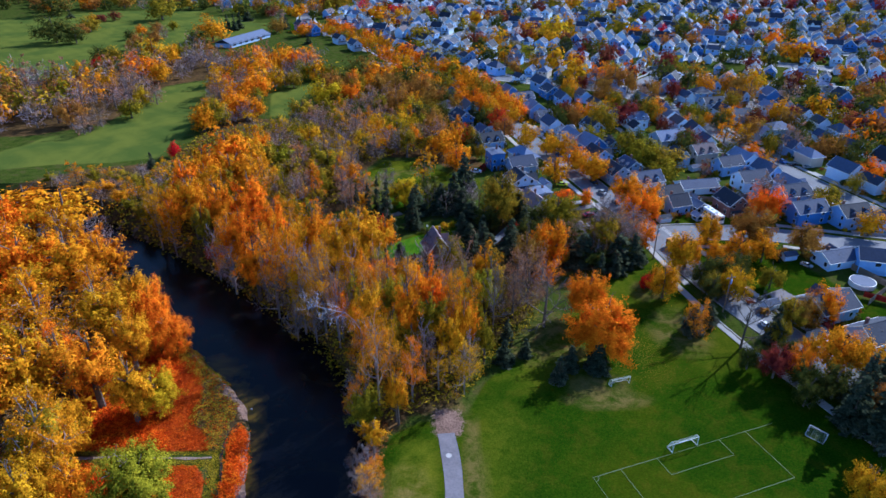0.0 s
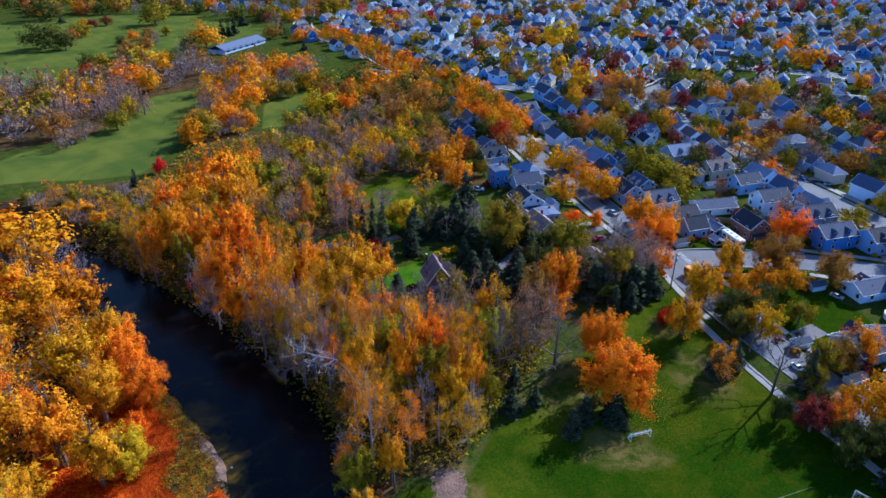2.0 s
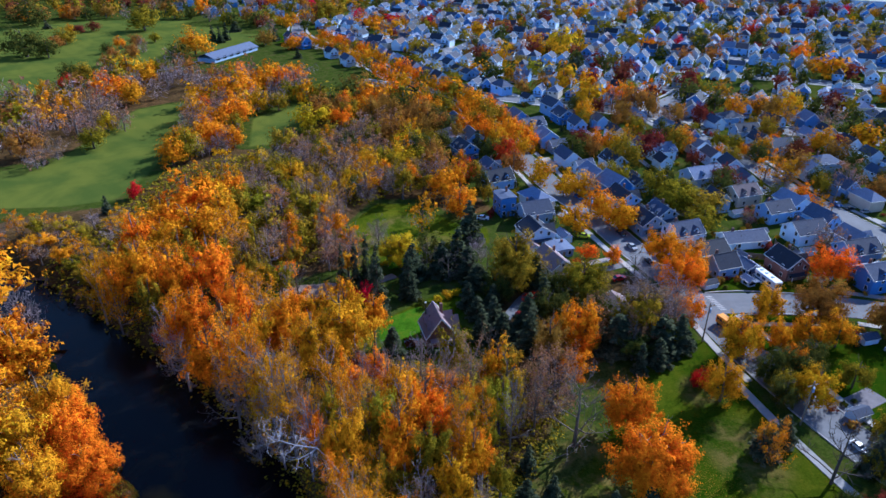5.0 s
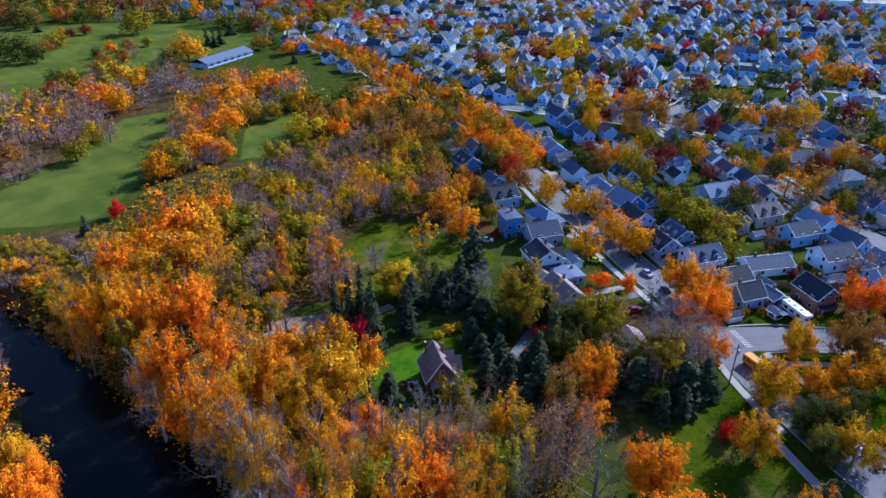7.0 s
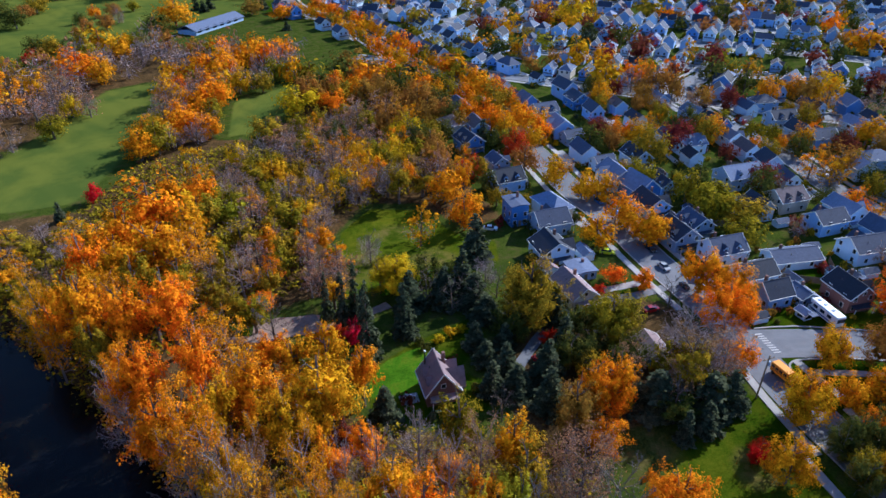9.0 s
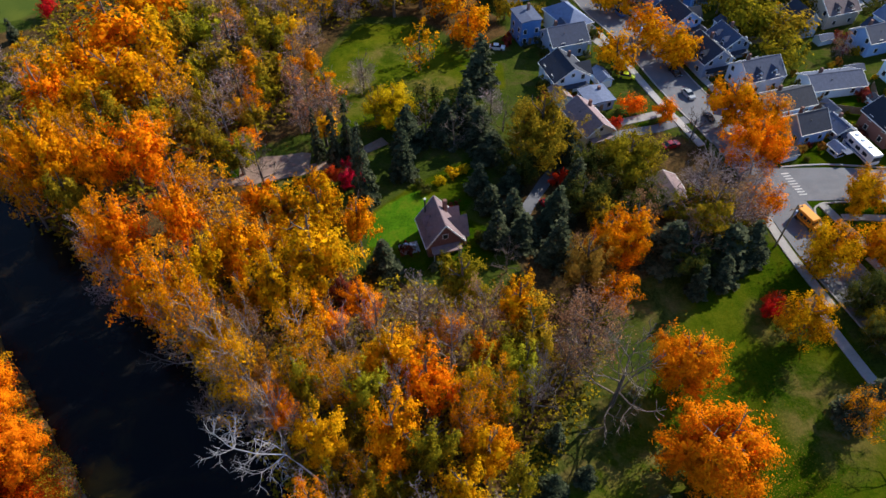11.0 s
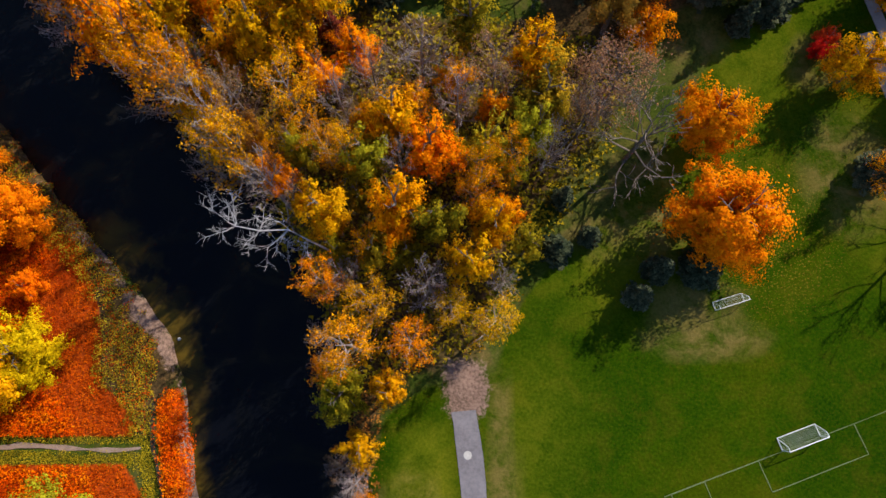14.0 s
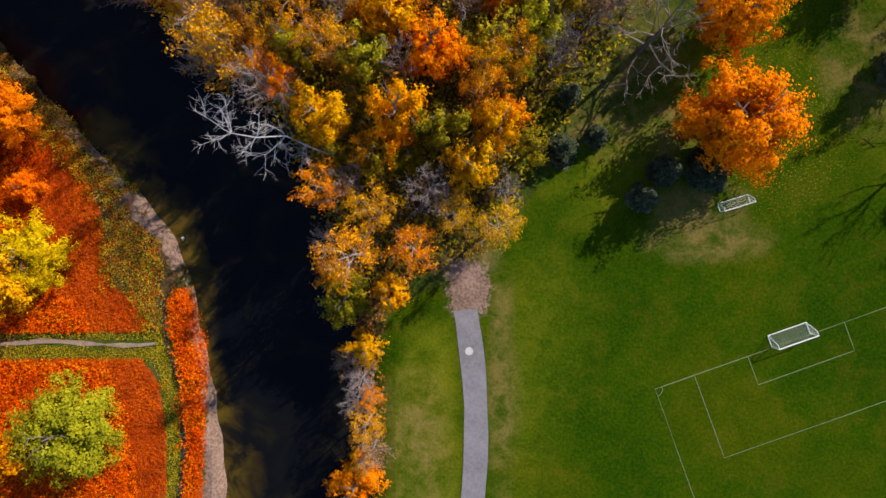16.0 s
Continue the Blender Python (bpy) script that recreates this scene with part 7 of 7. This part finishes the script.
def scatter_cards(name, label, polys, per_m2, size, material, low, high, seed, category="shrubs", ragged=0.6):
    """A low cover of leaves over plan areas, mounded unevenly."""
    rng = np.random.RandomState(seed)
    P = []
    for poly in polys:
        xs, ys = [p[0] for p in poly], [p[1] for p in poly]
        n = int((max(xs) - min(xs)) * (max(ys) - min(ys)) * per_m2)
        x, y = rng.uniform(min(xs), max(xs), n), rng.uniform(min(ys), max(ys), n)
        ok = inside(poly, x, y) > rng.normal(0, 0.35, n) + np.sin(x * 1.9 + 2 * np.sin(y * 0.8)) * np.sin(y * 1.3 + 1.4 * np.sin(x * 0.7)) * ragged
        x, y = x[ok], y[ok]
        hill = np.array([0.5 + 0.5 * noise.noise((a * 0.45, b * 0.45, seed)) + 0.35 * noise.noise((a * 1.3, b * 1.3, seed)) for a, b in zip(x, y)])
        z = terrain(x, y)[0] + low + (high - low) * np.clip(hill, 0, 1) * rng.uniform(0.55, 1.0, len(x))
        P.append(np.stack([x, y, z], 1))
    P = np.concatenate(P)
    nrm = np.array((0, 0, 1.0)) + rng.normal(0, 0.55, P.shape)
    nrm /= np.linalg.norm(nrm, axis=1)[:, None]
    v, f = leaf_tips(P, nrm, size, rng)
    tagged(new(name, mesh_of(name, v, f, material)), label, category, kind="stuff")


RIMS = [low([(-62, 108), (-55, 107), (-50, 103), (-52, 94), (-51, 88), (-46, 84), (-45, 81), (-62, 81)]), low([(-64, 77.6), (-44, 77.8), (-41, 72), (-39.6, 64), (-40, 50), (-64, 50)]), RED_BEDS[2]]
VERGE = [low(p) for p in [[(-37.4, 81), (-36.6, 85.1), (-36.3, 80.1), (-34.9, 74.7), (-34.4, 70.6), (-34.5, 65.7), (-35.1, 59.8), (-35.4, 45), (-36.6, 45), (-36.2, 59.8), (-35.9, 65.6), (-36.1, 71.1), (-37, 76.5)], [(-60, 81.2), (-47.4, 81.1), (-37.4, 81), (-37.2, 80.3), (-46, 80.3), (-52, 80.6), (-60, 80.1)], [(-37.4, 79.2), (-42, 78.9), (-46, 79.2), (-52, 79.5), (-60, 79), (-60, 77.3), (-50, 77.9), (-39, 77.8), (-37, 77)]]]
SCRUB = [low(p) for p in [[(-44.1, 96), (-42.2, 97.3), (-37.3, 92.3), (-36, 88.2), (-36.5, 81), (-38.3, 81), (-39.2, 84.2), (-41.4, 86.4), (-43.5, 87.4)], [(-62, 121), (-55, 114), (-50.3, 109.6), (-44, 102.8), (-39.8, 98), (-44.5, 97), (-49, 102.5), (-57, 108.5), (-64, 116)]]]
scatter_cards("creeper", "dull orange-red creeper covering the river bank", RED_BEDS, 60, 0.19, LEAF["crimson"], 0.05, 0.5, 5)
scatter_cards("creeper", "bright orange-red low shrubs on the river bank", RIMS, 40, 0.25, LEAF["flame"], 0.3, 1.5, 15)
scatter_cards("verge_grass", "golden green grass along the bank paths", VERGE, 130, 0.14, LEAF["verge"], 0.0, 0.18, 16, "grass", 0.2)
scatter_cards("bank_weeds", "olive and yellow scrub along the river bank", SCRUB, 60, 0.16, LEAF["olive"], 0.02, 1.1, 6, "shrubs", 1.5)
scatter_cards("bank_weeds", "yellow-green weeds among the riverside scrub", SCRUB, 22, 0.16, LEAF["lime"], 0.1, 1.4, 17)
scatter_cards("creeper", "red creeper shoots among the bank scrub", SCRUB, 26, 0.16, LEAF["crimson"], 0.0, 1.0, 19, "shrubs", 1.6)
scatter_cards("bank_weeds", "russet weeds on the far river bank", [[(-14.5, 86), (-13.2, 80), (-12.6, 69), (-12.4, 50), (-9.6, 50), (-9.4, 69), (-9.8, 80), (-9.5, 86)]], 9, 0.40, LEAF["russet"], 0.1, 1.6, 18)
BANK_EDGE = [(-12.2, 86), (-15.5, 95), (-20, 103), (-27, 112), (-35, 121), (-58, 140), (-80, 157), (-100, 171), (-104, 176), (-82, 163), (-58, 147), (-33, 126), (-23.5, 115), (-16, 105), (-11.5, 96), (-9, 87)]
scatter_cards("bank_shrubs", "olive shrubs down the wooded river bank", [BANK_EDGE], 1.1, 0.5, LEAF["olive"], 0.3, 5.5, 41, "shrubs", 1.5)
scatter_cards("bank_shrubs", "golden shrubs down the wooded river bank", [BANK_EDGE], 0.9, 0.5, LEAF["gold"], 0.3, 6.5, 42, "shrubs", 2.0)
scatter_cards("undergrowth", "olive and brown undergrowth beneath the wood", [[(-14, 84), (-6, 88), (4, 92), (12, 106), (20, 116), (24, 130), (6, 134), (-14, 136), (-30, 140), (-56, 142), (-34, 117), (-26, 108), (-20, 99), (-15.5, 88)]], 7.0, 0.5, LEAF["olive"], 0.1, 3.4, 7)
scatter_cards("undergrowth", "brown undergrowth beneath the northern wood", [[(-100, 172), (-60, 140.5), (-44, 164), (-30, 176), (-34, 205), (-8, 222), (0, 240), (-18, 290), (-60, 262), (-92, 240)]], 2.0, 0.85, LEAF["olive"], 0.1, 2.4, 8)
scatter_cards("undergrowth", "golden undergrowth beneath the western wood", [[(-110, 60), (-64, 60), (-62, 84), (-60, 108), (-66, 120), (-92, 148), (-124, 160)]], 1.0, 1.1, LEAF["gold"], 0.2, 3.0, 9)
_bm = bmesh.new()
bmesh.ops.create_icosphere(_bm, subdivisions=2, radius=0.24)
for _v in _bm.verts:
    _v.co *= 1 + 0.25 * noise.noise(_v.co * 3)
    _v.co.z *= 0.6
_ob = part("boulder", _bm, CONCRETE, None, smooth=True)
_ob.matrix_basis = pose(-35.6, 92.5, -3.95)
tagged(_ob, "pale boulder at the river's edge", "rock")


# ---- street furniture ----
def utility_pole():
    top = tagged(empty("utility_pole"), "wooden utility pole with a crossarm by the street", "pole")
    part("pole", rod(bmesh.new(), (0, 0, -0.2), (0, 0, 9.5), 0.16, 0.11, 8), TIMBER, top)
    part("crossarm", box(bmesh.new(), -1.2, -0.07, 8.6, 1.2, 0.07, 8.75), TIMBER, top)
    for x in (-1.0, 0.35, 1.0):
        part("insulator", rod(bmesh.new(), (x, 0, 8.75), (x, 0, 8.95), 0.05, 0.04, 6), GLASS, top, "glass insulator")
    part("transformer", rod(bmesh.new(), (0.28, 0, 7.2), (0.28, 0, 8.1), 0.22, 0.22, 10), WALL["grey"], top, "grey transformer can")
    return top


_p = seat(utility_pole(), pose(52.6, 142.5, 0, 0, 0, 20), "utility poles")
for _x, _y in ((61, 118.5), (40, 196), (30, 228), (99, 262), (112, 205), (88, 300)):
    seat(_p, pose(_x, _y, 0, 0, 0, 20), "utility poles")


def fence(a, b, material, label, h=1.7):
    a, b = np.array(a, float), np.array(b, float)
    n = max(2, int(np.linalg.norm(b - a) / 2.2))
    ang = math.degrees(math.atan2(b[1] - a[1], b[0] - a[0]))
    top = tagged(empty("fence", pose(a[0], a[1], 0, 0, 0, ang)), label, "fence")
    L = np.linalg.norm(b - a) / n
    post, panel = box(bmesh.new(), -0.06, -0.06, 0, 0.06, 0.06, h + 0.1), bmesh.new()
    box(panel, 0.06, -0.025, 0.08, L - 0.06, 0.025, h, 0.02)
    p0 = part("post", post, material, top)
    q0 = part("panel", panel, material, top)
    for i in range(1, n):
        for o in (p0, q0):
            c = o.copy()
            scene.collection.objects.link(c)
            c.location.x = L * i


for _a, _b in (((69, 172), (72, 179)), ((72, 179), (84, 176)), ((84, 176), (87, 186)), ((86, 176), (92, 172)), ((94, 121), (103, 128)), ((103, 128), (99, 137)), ((60, 205), (72, 202)), ((70, 215), (80, 210)), ((96, 192), (104, 189)), ((84, 240), (96, 236))):
    fence(_a, _b, TIMBER, "weathered timber garden fence")
fence((95, 124.5), (100, 121), PAINT["red"], "dark red board fence", 1.5)


def round_pool(x, y, r):
    top = tagged(empty("swimming_pool", pose(x, y, 0)), "round white above-ground swimming pool with a cover", "pool")
    part("wall", rod(bmesh.new(), (0, 0, 0), (0, 0, 1.2), r, r, 28), PALEPAINT, top)
    part("cover", rod(bmesh.new(), (0, 0, 1.2), (0, 0, 1.26), r * 0.95, r * 0.93, 28), ROOF["pale"], top, "pale taut cover")


round_pool(97.5, 129.6, 2.8)
round_pool(86, 177.5, 2.4)


def shed(x, y, rot, wall, roof):
    ob = seat(house(2.6, 3.2, 1.9, 0.8, roof, wall, "gable", near=False), pose(x, y, 0, 0, 0, rot) @ Matrix.Scale(0.75, 4), "garden sheds")
    for o in [ob]:
        o.name = "garden_shed"
        tagged(o, "small %s garden shed with a pitched roof" % wall, "shed")


shed(71.5, 165.4, 20, "white", "pale")
shed(89, 178.5, 10, "grey", "slate")
shed(104, 199, 10, "blue", "slate")

ribbon("driveway", [(69, 121.5), (74, 124), (79.5, 127)], 4.0, 0.05, PATHWAY, 0.1, label="wide grey asphalt driveway")

# ---- from plan units to metres ----
for _o in list(scene.objects):
    if _o.parent is None and _o.type in ("MESH", "EMPTY"):
        _o.matrix_basis = Matrix.Scale(UNIT, 4) @ _o.matrix_basis
